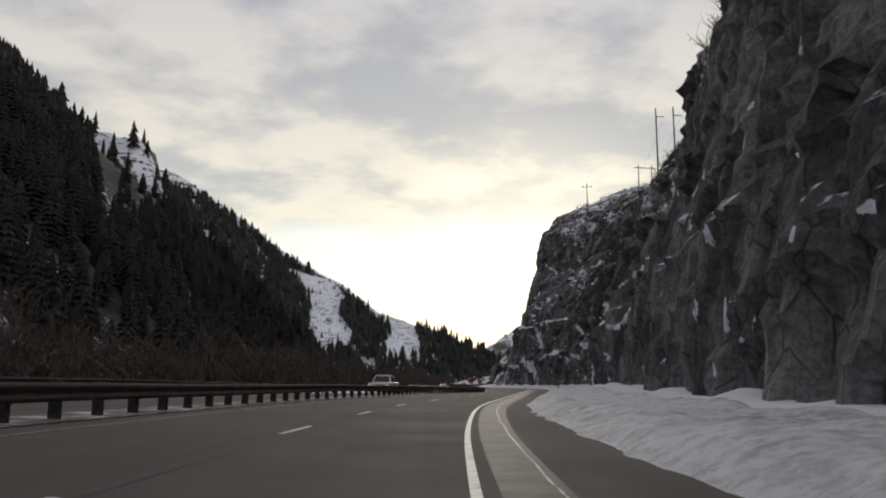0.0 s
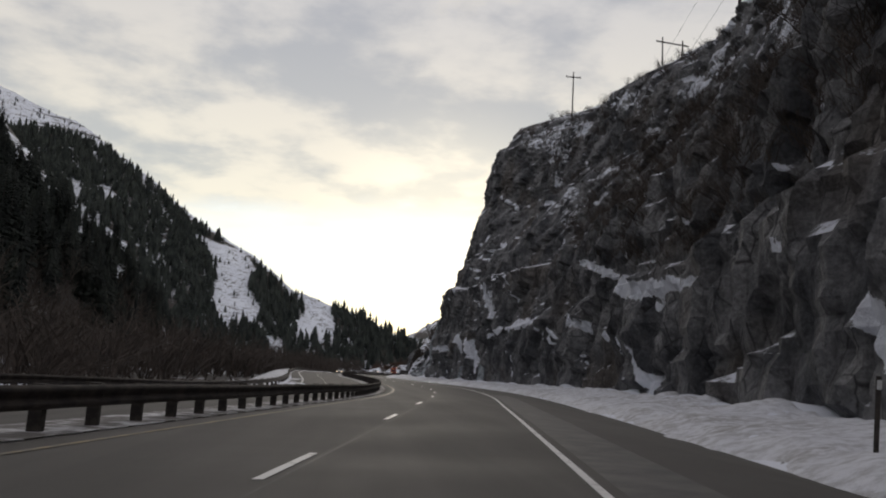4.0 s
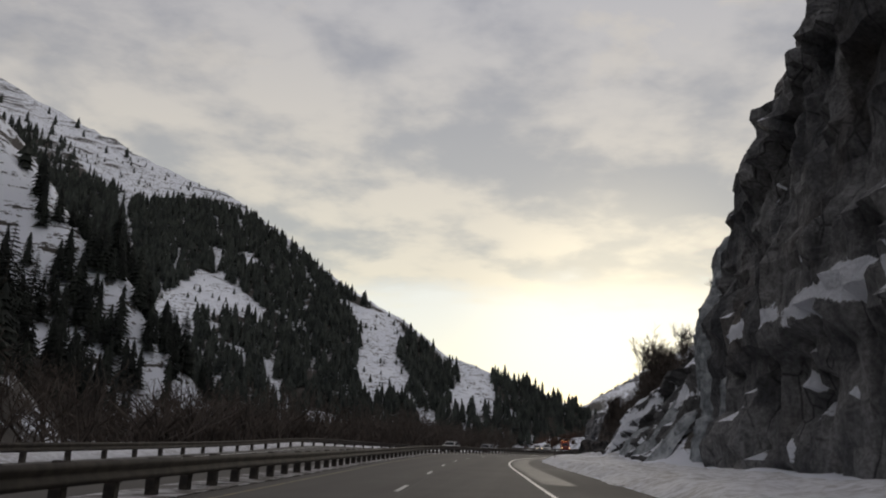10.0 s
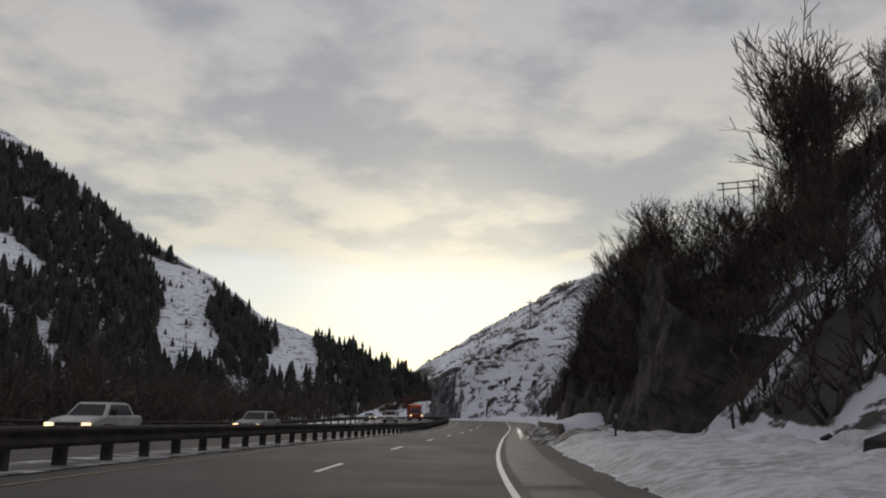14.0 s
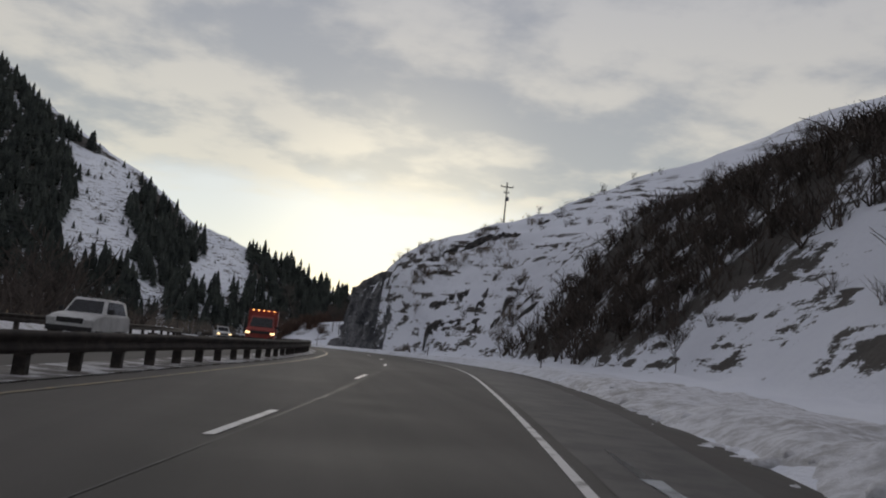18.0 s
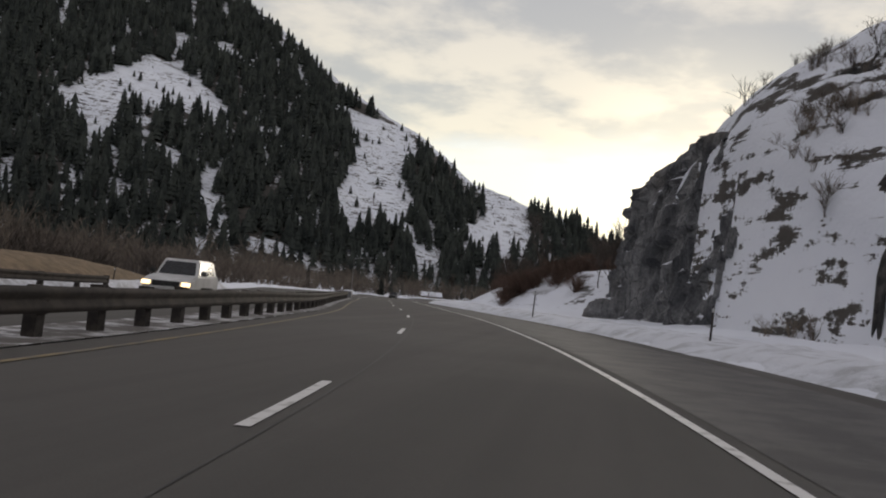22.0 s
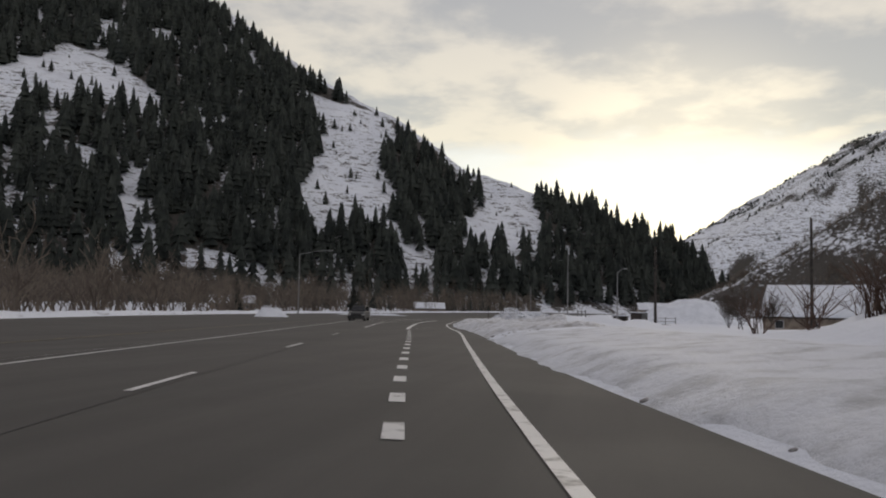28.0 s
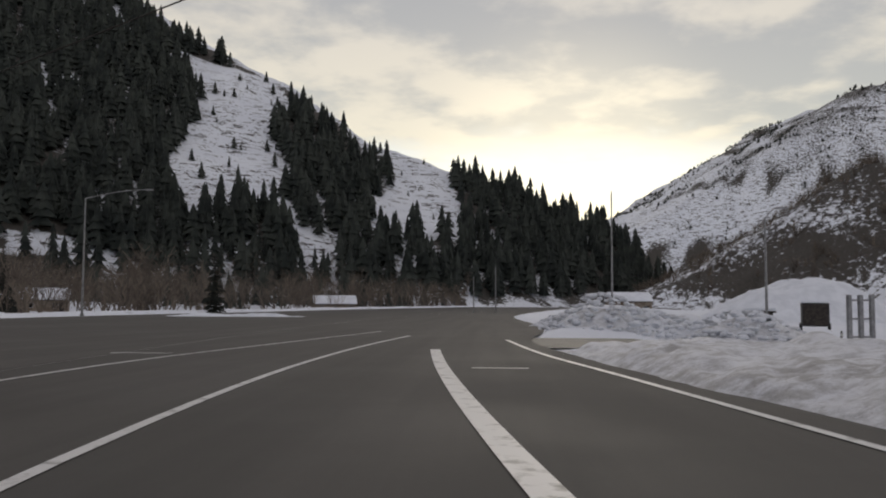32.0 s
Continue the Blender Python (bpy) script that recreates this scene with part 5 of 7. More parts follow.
# ---------------------------------------------------------------- barrier behind the gutter
def barrier():
    root = tagged(new("retaining_barrier"), "low brown-stained concrete barrier behind ploughed snow", "barrier")
    prof = np.array([(0.0, -0.2), (-0.02, 0.10), (0.05, 0.40), (0.09, 1.00), (0.12, 1.04), (0.38, 1.04), (0.41, 1.00), (0.46, -0.2), (0.0, -0.2)])
    y = 354.0
    while y < 396:
        ys = np.linspace(y + 0.012, y + 4.988, 11)
        drop = 0.90 - 0.86 * np.clip((ys - 396) / 3.0, 0, 1) - 0.7 * (1 - smooth(354, 358, ys))
        X = (edge_x(ys) + 2.75)[:, None] + prof[None, :, 0] + 0.02 * fbm(ys / 2, ys * 0, 3, 9)[:, None]
        Z = np.repeat(prof[None, :, 1], len(ys), 0) * drop[:, None]
        grid_mesh("segment", X, np.repeat(ys[:, None], len(prof), 1), Z, M_BARRIER, parent=root, flat=True)
        y += 5.0
    ys = np.arange(354, 399.0, 0.5)
    cap = np.array([(0.09, 1.03), (0.13, 1.09), (0.27, 1.13), (0.45, 1.12), (0.8, 1.15), (1.3, 1.3), (1.9, 1.5), (2.5, 1.6), (3.1, 1.5), (3.8, 1.2)])
    X = (edge_x(ys) + 2.75)[:, None] + cap[None, :, 0]
    Z = cap[None, :, 1] - 0.10 + (0.05 + 0.13 * cap[None, :, 0]) * fbm(X / 0.8, np.repeat(ys[:, None], len(cap), 1) / 1.4, 3, 19)
    Z[:, 0] = 0.935
    Z = Z - (1.5 * smooth(392, 398.5, ys) + 0.8 * (1 - smooth(354, 359, ys)))[:, None]
    tagged(grid_mesh("barrier_snow", X, np.repeat(ys[:, None], len(cap), 1), Z, M_PATCH), "snow lying on and behind a concrete barrier", "snow")


barrier()


def lumps(name, n, area, low, high, seed, label, mat, sink=0.25, ground=None, flatten=0.65, fine=2):
    """Ploughed chunks: uneven balls half sunk in the ground, as one stuff mesh."""
    g = np.random.default_rng(seed)
    bm = bmesh.new()
    bmesh.ops.create_icosphere(bm, subdivisions=fine, radius=1.0)
    v = np.array([q.co[:] for q in bm.verts])
    f = np.array([[c.index for c in q.verts] for q in bm.faces])
    bm.free()
    pieces = []
    for k in range(4):
        bump = 1 + 0.42 * fbm(v[:, 0] * 1.7 + 7 * k + v[:, 2], v[:, 1] * 1.7 - v[:, 2], 3, seed + k)
        m = n // 4
        x, y = area(g, m)
        z = ground(x, y) if ground else height(x, y)
        s = g.uniform(low, high, m) * g.uniform(0.5, 1, m)
        w = v * bump[:, None]
        pieces.append(join_copies(w * [1, 1, flatten], f, np.stack([x, y, z - sink * s], -1), s, g.uniform(0, 6.28, m), s * g.uniform(0.8, 1.4, m)))
    return gather(name, pieces, mat, label, "snow", flat=False)


def strip_area(u0, u1, y0, y1):
    def area(g, m):
        y = g.uniform(y0, y1, m)
        return edge_x(y) + g.uniform(u0, u1, m), y
    return area


lumps("snow_lumps", 1500, strip_area(1.75, 2.75, 352, 398), 0.12, 0.46, 41, "lumpy ploughed snow at the foot of a barrier", M_DIRTY)
lumps("snow_lumps", 520, strip_area(2.0, 8.2, 399, 426), 0.07, 0.30, 49, "gritty ploughed snow lumps past the end of a barrier", M_BANK)


lumps("slope_rocks", 110, lambda g, m: (lambda y: (edge_x(y) + RIGHT_BASE(y) + g.uniform(0.5, 12, m) ** 1.15, y))(g.uniform(287, 338, m)), 0.15, 0.75, 57, "dark angular rocks scattered on a snow slope", M_STONE, 0.3, None, 0.7, 1)


def rock_ledge(x0, y0, x1, y1, tall, seed):
    """A broken band of layered rock coming out of the snow between two places on the hill."""
    length = math.hypot(x1 - x0, y1 - y0)
    along, across = np.array([x1 - x0, y1 - y0]) / length, np.array([y1 - y0, x0 - x1]) / length
    T, A = np.meshgrid(np.arange(-0.4, length + 0.4, 0.13), np.linspace(-1, 1, 15), indexing="ij")
    wide = (0.35 + 0.45 * tall) * (0.8 + 0.7 * fbm(T / 1.6, T * 0 + seed, 3, seed))
    off = A * wide + 0.35 * fbm(T / 2.2, T * 0, 3, seed + 1)
    X, Y = x0 + along[0] * T + across[0] * off, y0 + along[1] * T + across[1] * off
    body = np.clip(1.25 - 1.3 * np.abs(A) ** 2.5, 0, 1) * smooth(-0.4, 0.5, T) * (1 - smooth(length - 0.5, length + 0.4, T))
    rough = 0.8 + 0.9 * fbm(X / 0.9, Y / 0.9, 4, seed + 2) + 0.55 * fbm(X / 0.3, Y / 0.3, 3, seed + 3)
    up = tall * 0.55 * body * rough
    up = 0.6 * up + 0.4 * np.round(up / 0.22) * 0.22 - 0.12 - 0.25 * smooth(0.05, 0.3, fbm(T / 1.3, A, 3, seed + 5))
    up = np.where(np.abs(A) > 0.98, -0.4, up)
    ob = grid_mesh("rock_ledge", X + 0.10 * fbm(Y / 0.4, up / 0.3, 2, seed + 6), Y, height(X, Y) + up, M_STONE, flat=True)
    return tagged(ob, "broken band of layered dark rock showing through hillside snow", "rock ledge", "rock ledges on the hill")


for k, (x0, y0, x1, y1, tall) in enumerate([
        (42.5, 521.7, 47.4, 517.7, 0.75), (42.4, 518.6, 45.8, 513.4, 0.6), (45.9, 515.9, 48.5, 511.7, 0.5), (49.6, 515.4, 48.7, 512.6, 0.7),
        (48.2, 511.4, 47.4, 508.8, 0.8), (51.7, 508.1, 50.7, 506.9, 0.8), (50.2, 506.2, 48.8, 504.3, 0.8), (48.5, 528.1, 52.6, 525.3, 0.9),
        (52.6, 525.3, 56.0, 521.6, 0.9), (43.5, 531.8, 47.6, 528.4, 0.9), (43.7, 520.8, 47.2, 518.4, 0.6), (60.9, 523.4, 59.4, 524.6, 0.9),
        (52.7, 505.4, 53.6, 509.2, 0.5), (51.5, 503.0, 53.5, 500.5, 0.7), (50.5, 498.5, 52.0, 495.5, 0.6),
        (30.9, 308.6, 29.3, 302.8, 0.6), (26.8, 299.0, 27.9, 295.6, 0.7), (27.4, 309.4, 29.6, 308.7, 1.0), (24.4, 291.2, 25.5, 288.6, 0.7),
        (23.6, 296.4, 24.4, 290.8, 1.1), (23.3, 298.0, 21.2, 292.3, 1.4), (25.5, 310.8, 27.5, 309.3, 1.2), (27.8, 303.5, 26.6, 300.5, 0.8),
        (30.8, 299.5, 29.8, 294.5, 0.7), (22.0, 306.5, 20.6, 302.2, 0.9), (32.5, 316.0, 31.5, 311.5, 0.8), (25.5, 317.5, 26.3, 313.5, 0.8)]):
    rock_ledge(x0, y0, x1, y1, tall, 600 + k)


def shoulder_area(g, m):
    y = g.uniform(-10, 700, m)
    return edge_x(y) + RIGHT_SHOULDER(y) + g.uniform(0.0, 2.4, m) ** 1.2, y


lumps("snow_clods", 2400, shoulder_area, 0.03, 0.13, 43, "small clods of dirty ploughed snow along the road edge", M_DIRTY, fine=1)
lumps("snow_bank", 700, lambda g, m: (lambda y: (edge_x(y) + RIGHT_SHOULDER(y) + g.uniform(1.0, 5.5, m), y))(g.uniform(-10, 290, m)), 0.15, 0.55, 44, "lumpy snow bank between the road and a cliff", M_SNOW, 0.5, None, 0.5)


# ---------------------------------------------------------------- rocks and ice
def boulder(x, y, size, seed, label, z=None):
    bm = bmesh.new()
    bmesh.ops.create_icosphere(bm, subdivisions=4, radius=1.0)
    r = random.Random(seed)
    cuts = [(Vector((r.gauss(0, 1), r.gauss(0, 1), r.gauss(0.3, 1))).normalized(), r.uniform(0.5, 0.85)) for _ in range(24)]
    for v in bm.verts:
        for n, d in cuts:
            over = v.co.dot(n) - d
            if over > 0:
                v.co -= n * over
        rough = noise.fractal(v.co * 2.2 + Vector((seed, 0, 0)), 0.8, 2.0, 4)
        block = noise.cell(v.co * 2.6 + Vector((seed, 3, 0))) + 0.6 * noise.cell(v.co * 5.3)
        v.co += v.normal * (0.07 * rough + 0.13 * block)
        v.co = Vector((v.co.x * size[0], v.co.y * size[1], v.co.z * size[2]))
    ob = part("boulder", bm, M_STONE)
    ob.location = (x, y, float(height(x, y)) + size[2] * 0.25 if z is None else z)
    ob.rotation_euler = (0, 0, r.uniform(0, 6))
    return tagged(ob, label, "boulder")


boulder(18.7, 312.4, (3.3, 3.0, 2.3), 3, "large dark angular boulder half buried in a snow slope", 0.7)
boulder(16.0, 316.5, (0.9, 1.2, 0.7), 5, "dark boulder beside the road with snow around it", 0.5)
boulder(20.5, 326.0, (1.3, 1.6, 0.9), 7, "dark boulder lying in roadside snow")


def ice_fall(y, tall, wide, seed, out=0.0, hug=None):
    """Frozen water hugging the rock: ribbed columns run together, broad at the foot, with free icicles."""
    root = tagged(new("ice_fall"), "grey frozen waterfall with icicles on a cliff", "frozen waterfall")
    n, m = int(wide * 22), int(tall * 6)
    S, Fr = np.meshgrid(np.linspace(-1, 1, n), np.linspace(0, 1, m), indexing="ij")
    top = tall * (0.55 + 0.45 * vnoise(S * wide * 1.3 + 9, S * 0 + seed, seed))
    H = -0.4 + Fr * (top + 0.4)
    Yw = y + S * wide * 0.5 * (1.25 - 0.5 * Fr) + 0.5 * fbm(H / 5, S * 0.3 + seed, 2, seed + 9)
    if hug is None:
        i = np.clip(np.searchsorted(WY_MEAN, Yw), 2, len(WY_MEAN) - 3)
        j = np.clip(np.searchsorted(WH[0], H), 2, WH.shape[1] - 3)
        wall = np.min([WX[i + a, j + b] for a in (-2, 0, 2) for b in (-2, 0, 2)], axis=0)
        wall = 0.5 * wall + 0.5 * np.mean([WX[i + a, j + b] for a in (-2, 0, 2) for b in (-2, 0, 2)], axis=0)
    else:
        wall = hug(Yw, H)
    col = np.abs(np.sin(S * wide * 8.5 + 1.6 * fbm(S * wide, H / 6, 2, seed) + seed)) ** 0.7
    rib = 0.22 * col + 0.22 * np.abs(fbm(S * wide * 2.5, H * 0.35, 3, seed + 5)) + 0.10 * fbm(S * wide * 5, H * 1.5, 2, seed + 6)
    edge = np.clip(1 - np.abs(S) ** 3, 0, 1)
    X = wall + 0.35 - out - edge * (0.35 + rib + 0.5 * (1 - Fr) ** 3) + 0.6 * smooth(0.92, 1.0, Fr)
    grid_mesh("ice_curtain", X, Yw, H, M_ICE, parent=root)
    r = random.Random(seed)
    for k in range(16):
        a, b = r.randrange(2, n - 2), r.randrange(int(m * 0.3), m - 1)
        px, py, pz = X[a, b] - 0.05, Yw[a, b], H[a, b]
        bm = bmesh.new()
        tube(bm, (px, py, pz - r.uniform(0.5, 1.6)), (px, py, pz), 0.012, r.uniform(0.04, 0.09), 7)
        part("icicle", bm, M_ICE, root)


WY_MEAN = WY[:, 0]
ice_fall(216, 5.5, 2.0, 1)
ice_fall(278.6, 15.0, 1.7, 2, 0.0)
ice_fall(275.2, 7.0, 1.6, 6)
ice_fall(284.6, 4.2, 2.2, 3, 0.3, lambda y, h: edge_x(y) + RIGHT_BASE(y) + 0.2 + 0.7 * h)
ice_fall(288.4, 2.8, 1.8, 5, 0.3, lambda y, h: edge_x(y) + RIGHT_BASE(y) + 0.2 + 0.7 * h)
ice_fall(233, 4.0, 1.0, 4)
ice_fall(286.6, 5.2, 1.3, 7, 0.3, lambda y, h: edge_x(y) + RIGHT_BASE(y) + 0.2 + 0.6 * h)
ice_fall(291.5, 3.6, 1.4, 8, 0.3, lambda y, h: edge_x(y) + RIGHT_BASE(y) + 0.2 + 0.6 * h)


# ---------------------------------------------------------------- trees of their own
def conifer(name, seed, tall, label):
    """A fir with trunk and drooping branches in whorls."""
    r = random.Random(seed)
    root = tagged(new(name), label, "conifer")
    bm = bmesh.new()
    tube(bm, (0, 0, -0.4), (0, 0, tall * 0.97), tall * 0.016, 0.02, 8)
    part("trunk", bm, M_BARK, root)
    v, f = [], []
    z = tall * 0.07
    while z < tall * 0.99:
        k = 1 - z / tall
        reach = tall * 0.20 * k ** 0.8 * r.uniform(0.8, 1.15) + 0.08
        for b in range(8):
            if r.random() < 0.12:
                continue
            a = 6.283 * b / 8 + r.uniform(-.4, .4)
            c, s = math.cos(a), math.sin(a)
            l = reach * r.uniform(0.65, 1.15)
            for m in range(4):          # sprays along the branch
                t0, t1 = m / 4.4, (m + 1.5) / 4.4
                w = l * 0.20 * (1.15 - 0.6 * t0)
                for side in (-1, 1):
                    p0 = (l * t0, 0, -0.22 * l * t0 + 0.05)
                    p1 = (l * min(t1, 1.05), 0, -0.26 * l * t1)
                    p2 = (l * min(t1, 1.0) * 0.97, side * w, -0.30 * l * t1 - 0.10 * l - r.uniform(0, .1) * l)
                    base = len(v)
                    for q in (p0, p1, p2):
                        v.append((q[0] * c - q[1] * s, q[0] * s + q[1] * c, z + q[2]))
                    f.append((base, base + 1, base + 2))
        z += tall * 0.030 * r.uniform(0.8, 1.2)
    gather("crown", [(np.array(v), np.array(f))], M_NEEDLE, parent=root)
    return root


protos = [conifer("fir_tree", s, 15.0, "tall dark fir tree on a snowy slope") for s in (1, 2, 3)]
r = random.Random(77)
spots = []
for k in range(60):
    y = r.uniform(225, 470)
    x = r.uniform(-100, -50)
    if near_face(x, y) > 3:
        spots.append((x, y, r.uniform(0.75, 1.25)))
for k in range(34):
    x, y = r.uniform(-84, -50), r.uniform(232, 330)
    if near_face(x, y) > 3:
        spots.append((x, y, r.uniform(0.8, 1.2)))
for k, (x, y, s) in enumerate(spots):
    t = copy_thing(protos[k % 3], pose(x, y, float(height(x, y)) - 0.3, r.uniform(-2, 2), r.uniform(-2, 2), r.uniform(0, 360)))
    t.scale = (s, s, s)
    tagged(t, group="firs on the left slope")
lone = copy_thing(protos[1], pose(52.2, 353.2, float(height(52.2, 353.2)) - 0.3, 0, 0, 40))
lone.scale = (0.76, 0.76, 0.76)
tagged(lone, "single dense dark fir tree on a snowy ridge", "conifer")
for k, (x, y, s) in enumerate([(57.5, 361, 0.8), (62, 364, 0.5), (-88, 800, 0.8), (-60, 812, 0.7)]):
    t = copy_thing(protos[k % 3], pose(x, y, float(height(x, y)) - 0.3, 0, 0, 40 * k))
    t.scale = (s, s, s)
for p in protos:
    for c in list(p.children):
        bpy.data.objects.remove(c)
    bpy.data.objects.remove(p)

kinds = [bare_tree("bare_tree", 11, 7.0, "leafless broad-crowned tree on a snowy bank", depth=4, spread=0.55, kids=3),
         bare_tree("bare_tree", 12, 7.0, "leafless multi-branched tree on a dark slope", (0.1, 0.05), 4, 0.5, 3),
         bare_tree("bare_tree", 14, 7.0, "leafless slender tree on a wooded bank", (-0.08, 0.0), 4, 0.42, 3, 0.07)]
at = [(29.5, 358.5, 1.05), (27.0, 356, 0.8), (28.6, 363, 1.0), (30.8, 366, 1.1), (32.5, 371, 1.0), (31.5, 375, 1.15), (34.5, 379, 1.1), (36.0, 385, 1.2), (35.0, 391, 1.0), (38.5, 388, 1.2), (33.0, 361, 0.8),
      (36.5, 333, 0.45), (39.0, 334, 0.55), (41.5, 336, 0.5), (46, 345, 0.5), (36.5, 368, 0.7), (41, 372, 0.8), (50.0, 352, 0.4), (53, 350, 0.45)]
rr = random.Random(9)
for k in range(40):
    at.append((rr.uniform(30, 48), rr.uniform(354, 402), rr.uniform(0.8, 1.3)))
at += [(34, 384, 1.4), (35.5, 388, 1.5), (33.4, 381, 1.3), (36.5, 391, 1.5), (31.8, 371, 1.2), (33, 376, 1.4), (30.6, 367, 1.25), (38, 394, 1.4), (35.2, 380, 1.5), (37.5, 386, 1.5), (34.5, 373, 1.4)]
at += [(27.6, 345.5, 1.45), (29.2, 347.5, 1.55), (30.4, 349.5, 1.4), (31.5, 349, 0.9), (33.5, 350, 0.9), (36, 351.5, 0.7), (24.6, 350, 0.55), (25.6, 353, 0.6), (26.6, 356, 0.65), (27.8, 359, 0.6), (45, 349, 0.8), (46.5, 351, 0.9), (44.2, 352, 0.6), (52, 386, 0.7)]
at = [(x, y, s * (0.35 if x > 40 and y < 367 and y > 353 else 0.55 if y > 390 else 1)) for x, y, s in at if x > edge_x(y) + RIGHT_BASE(y) + 1.5]
at += [(33.5, 319.5, 1.0), (34.6, 322.0, 1.1), (36.5, 325.5, 0.9), (34.7, 345, 0.75), (25.5, 341.0, 0.7), (24.2, 338.5, 0.6), (27.2, 342.5, 0.8), (23.0, 335.0, 0.5), (30.2, 339.5, 0.6), (38.2, 345.0, 0.7), (24.8, 345.5, 0.7), (22.6, 340.5, 0.6)]
at2 = [(46.5, 444, 1.2), (49, 451, 1.2), (45.5, 455, 1.0), (52, 447, 1.3), (48.5, 459, 1.1), (54, 456, 1.2), (51, 464, 1.0), (56.5, 449, 1.2), (46.5, 466, 0.8), (58, 462, 1.1),
       (53.5, 452, 1.2), (55, 466, 1.1), (60, 468, 1.2), (49.5, 470, 1.0), (60, 452, 1.2), (47, 473, 0.6)]
at3 = [(50.4, 500.8, 0.5), (49.6, 497.0, 0.4), (32.0, 562.5, 1.3), (33.4, 564.5, 1.2), (31.2, 566, 1.1), (34.8, 567, 1.2), (30.0, 569, 0.9), (27.5, 614, 0.75), (14.6, 608, 0.75), (15.6, 611, 0.8), (16.4, 607, 0.7), (17.6, 610, 0.75), (13.6, 613, 0.6), (18.8, 608, 0.6), (24.0, 618, 0.6), (30.5, 610, 0.8), (17.5, 627, 0.65), (34, 618, 0.7), (14, 676, 0.6), (17, 690, 0.75), (19.5, 686, 0.8), (15.5, 684, 0.7), (18.5, 694, 0.85), (21, 699, 0.7), (37, 600, 0.8), (42, 590, 0.7)]
for k, (x, y, s) in enumerate(at + [(x, y, s * 0.55) for x, y, s in at2] + at3):
    t = copy_thing(kinds[k % 3], pose(x, y, float(height(x, y)) - 0.25, r.uniform(-6, 6), r.uniform(-6, 6), r.uniform(0, 360)))
    t.scale = (s, s, s)
    tagged(t, group="bare trees on the right bank")
for p in kinds:
    for c in list(p.children):
        bpy.data.objects.remove(c)
    bpy.data.objects.remove(p)
def leaning_tree(x, y, tall, seed):
    """A tall crooked trunk with short tufted side twigs and a tufted head."""
    r = random.Random(seed)
    root = root_at("leaning_tree", pose(x, y, float(height(x, y)) - 0.3), "tall leaning leafless tree with tufted twigs on a snowbank", "bare tree")
    pts, p = [], np.zeros(3)
    for k in range(11):
        pts.append(p.copy())
        f = k / 10
        p = p + np.array([-0.50 * (1 - f) ** 0.8 + r.gauss(0, 0.06), r.gauss(0, 0.05), 1.0]) * tall / 10.6
    segs = [(pts[k], pts[k + 1], 0.21 * (1 - k / 12), 0.21 * (1 - (k + 1) / 12)) for k in range(10)]
    out = []
    for k in range(3, 11):
        for _ in range(6 if k < 8 else 12):
            a = r.uniform(0, 6.28)
            d = np.array([math.cos(a), math.sin(a), r.uniform(0.1, 0.9)])
            d /= np.linalg.norm(d)
            grow(r, pts[k], d + np.array([-0.25, 0, 0]), r.uniform(0.7, 1.5) * (0.8 if k < 5 else 1.0), 0.04, 2, out, 0.7, 0.15, 3, 0.75)
    gather("trunk", [twig_mesh(segs)], M_BARK, parent=root, flat=False)
    gather("crown", [twig_mesh([(s[0], s[1], max(s[2] * 0.7, 0.008), max(s[3] * 0.7, 0.006)) for s in out], True)], M_TWIG, parent=root)


leaning_tree(22.3, 605.5, 9.2, 33)


# ---------------------------------------------------------------- poles and wires
def utility_pole(x, y, base, top, label, arms=((0.5, 1.3),), r=0.16, insulators=True):
    root = root_at("utility_pole", pose(x, y, base), label, "utility pole")
    h = top - base
    bm = bmesh.new()
    tube(bm, (0, 0, -1), (0, 0, h), r, r * 0.65)
    part("pole", bm, M_POST, root)
    for down, half in arms:
        boxed("crossarm", (-half, half, -0.07, 0.07, h - down - 0.09, h - down + 0.09), M_POST, root, 0.01)
        if insulators:
            for s in (-0.92, 0.92):
                bm = bmesh.new()
                tube(bm, (s * half, 0, h - down + 0.08), (s * half, 0, h - down + 0.34), 0.07, 0.04, 8)
                part("insulator", bm, M_POST, root)
    return root


utility_pole(43.7, 242.0, 48.0, 61.2, "wooden utility pole with crossarm above a cliff", ((1.1, 1.5),), 0.17)
p3 = utility_pole(58.9, 547.0, float(height(58.9, 547)) - 0.2, 34.8, "wooden utility pole with crossarm on a snowy hill", ((0.9, 1.25), (2.0, 0.5)), 0.17)
boxed("transformer", (0.15, 0.55, -0.2, 0.2, 34.8 - float(height(58.9, 547)) - 3.4, 34.8 - float(height(58.9, 547)) - 2.6), M_STEEL, p3, 0.05)
for k, (x, y) in enumerate([(49.6, 183), (53.4, 182), (57.4, 181)]):
    lp = utility_pole(x, y, 44.0, 64.5, "tall slender wooden line pole with a short arm", (), 0.22)
    boxed("line_arm", (0, 1.9, -0.06, 0.06, 18.4, 18.55), M_POST, lp, 0.01)


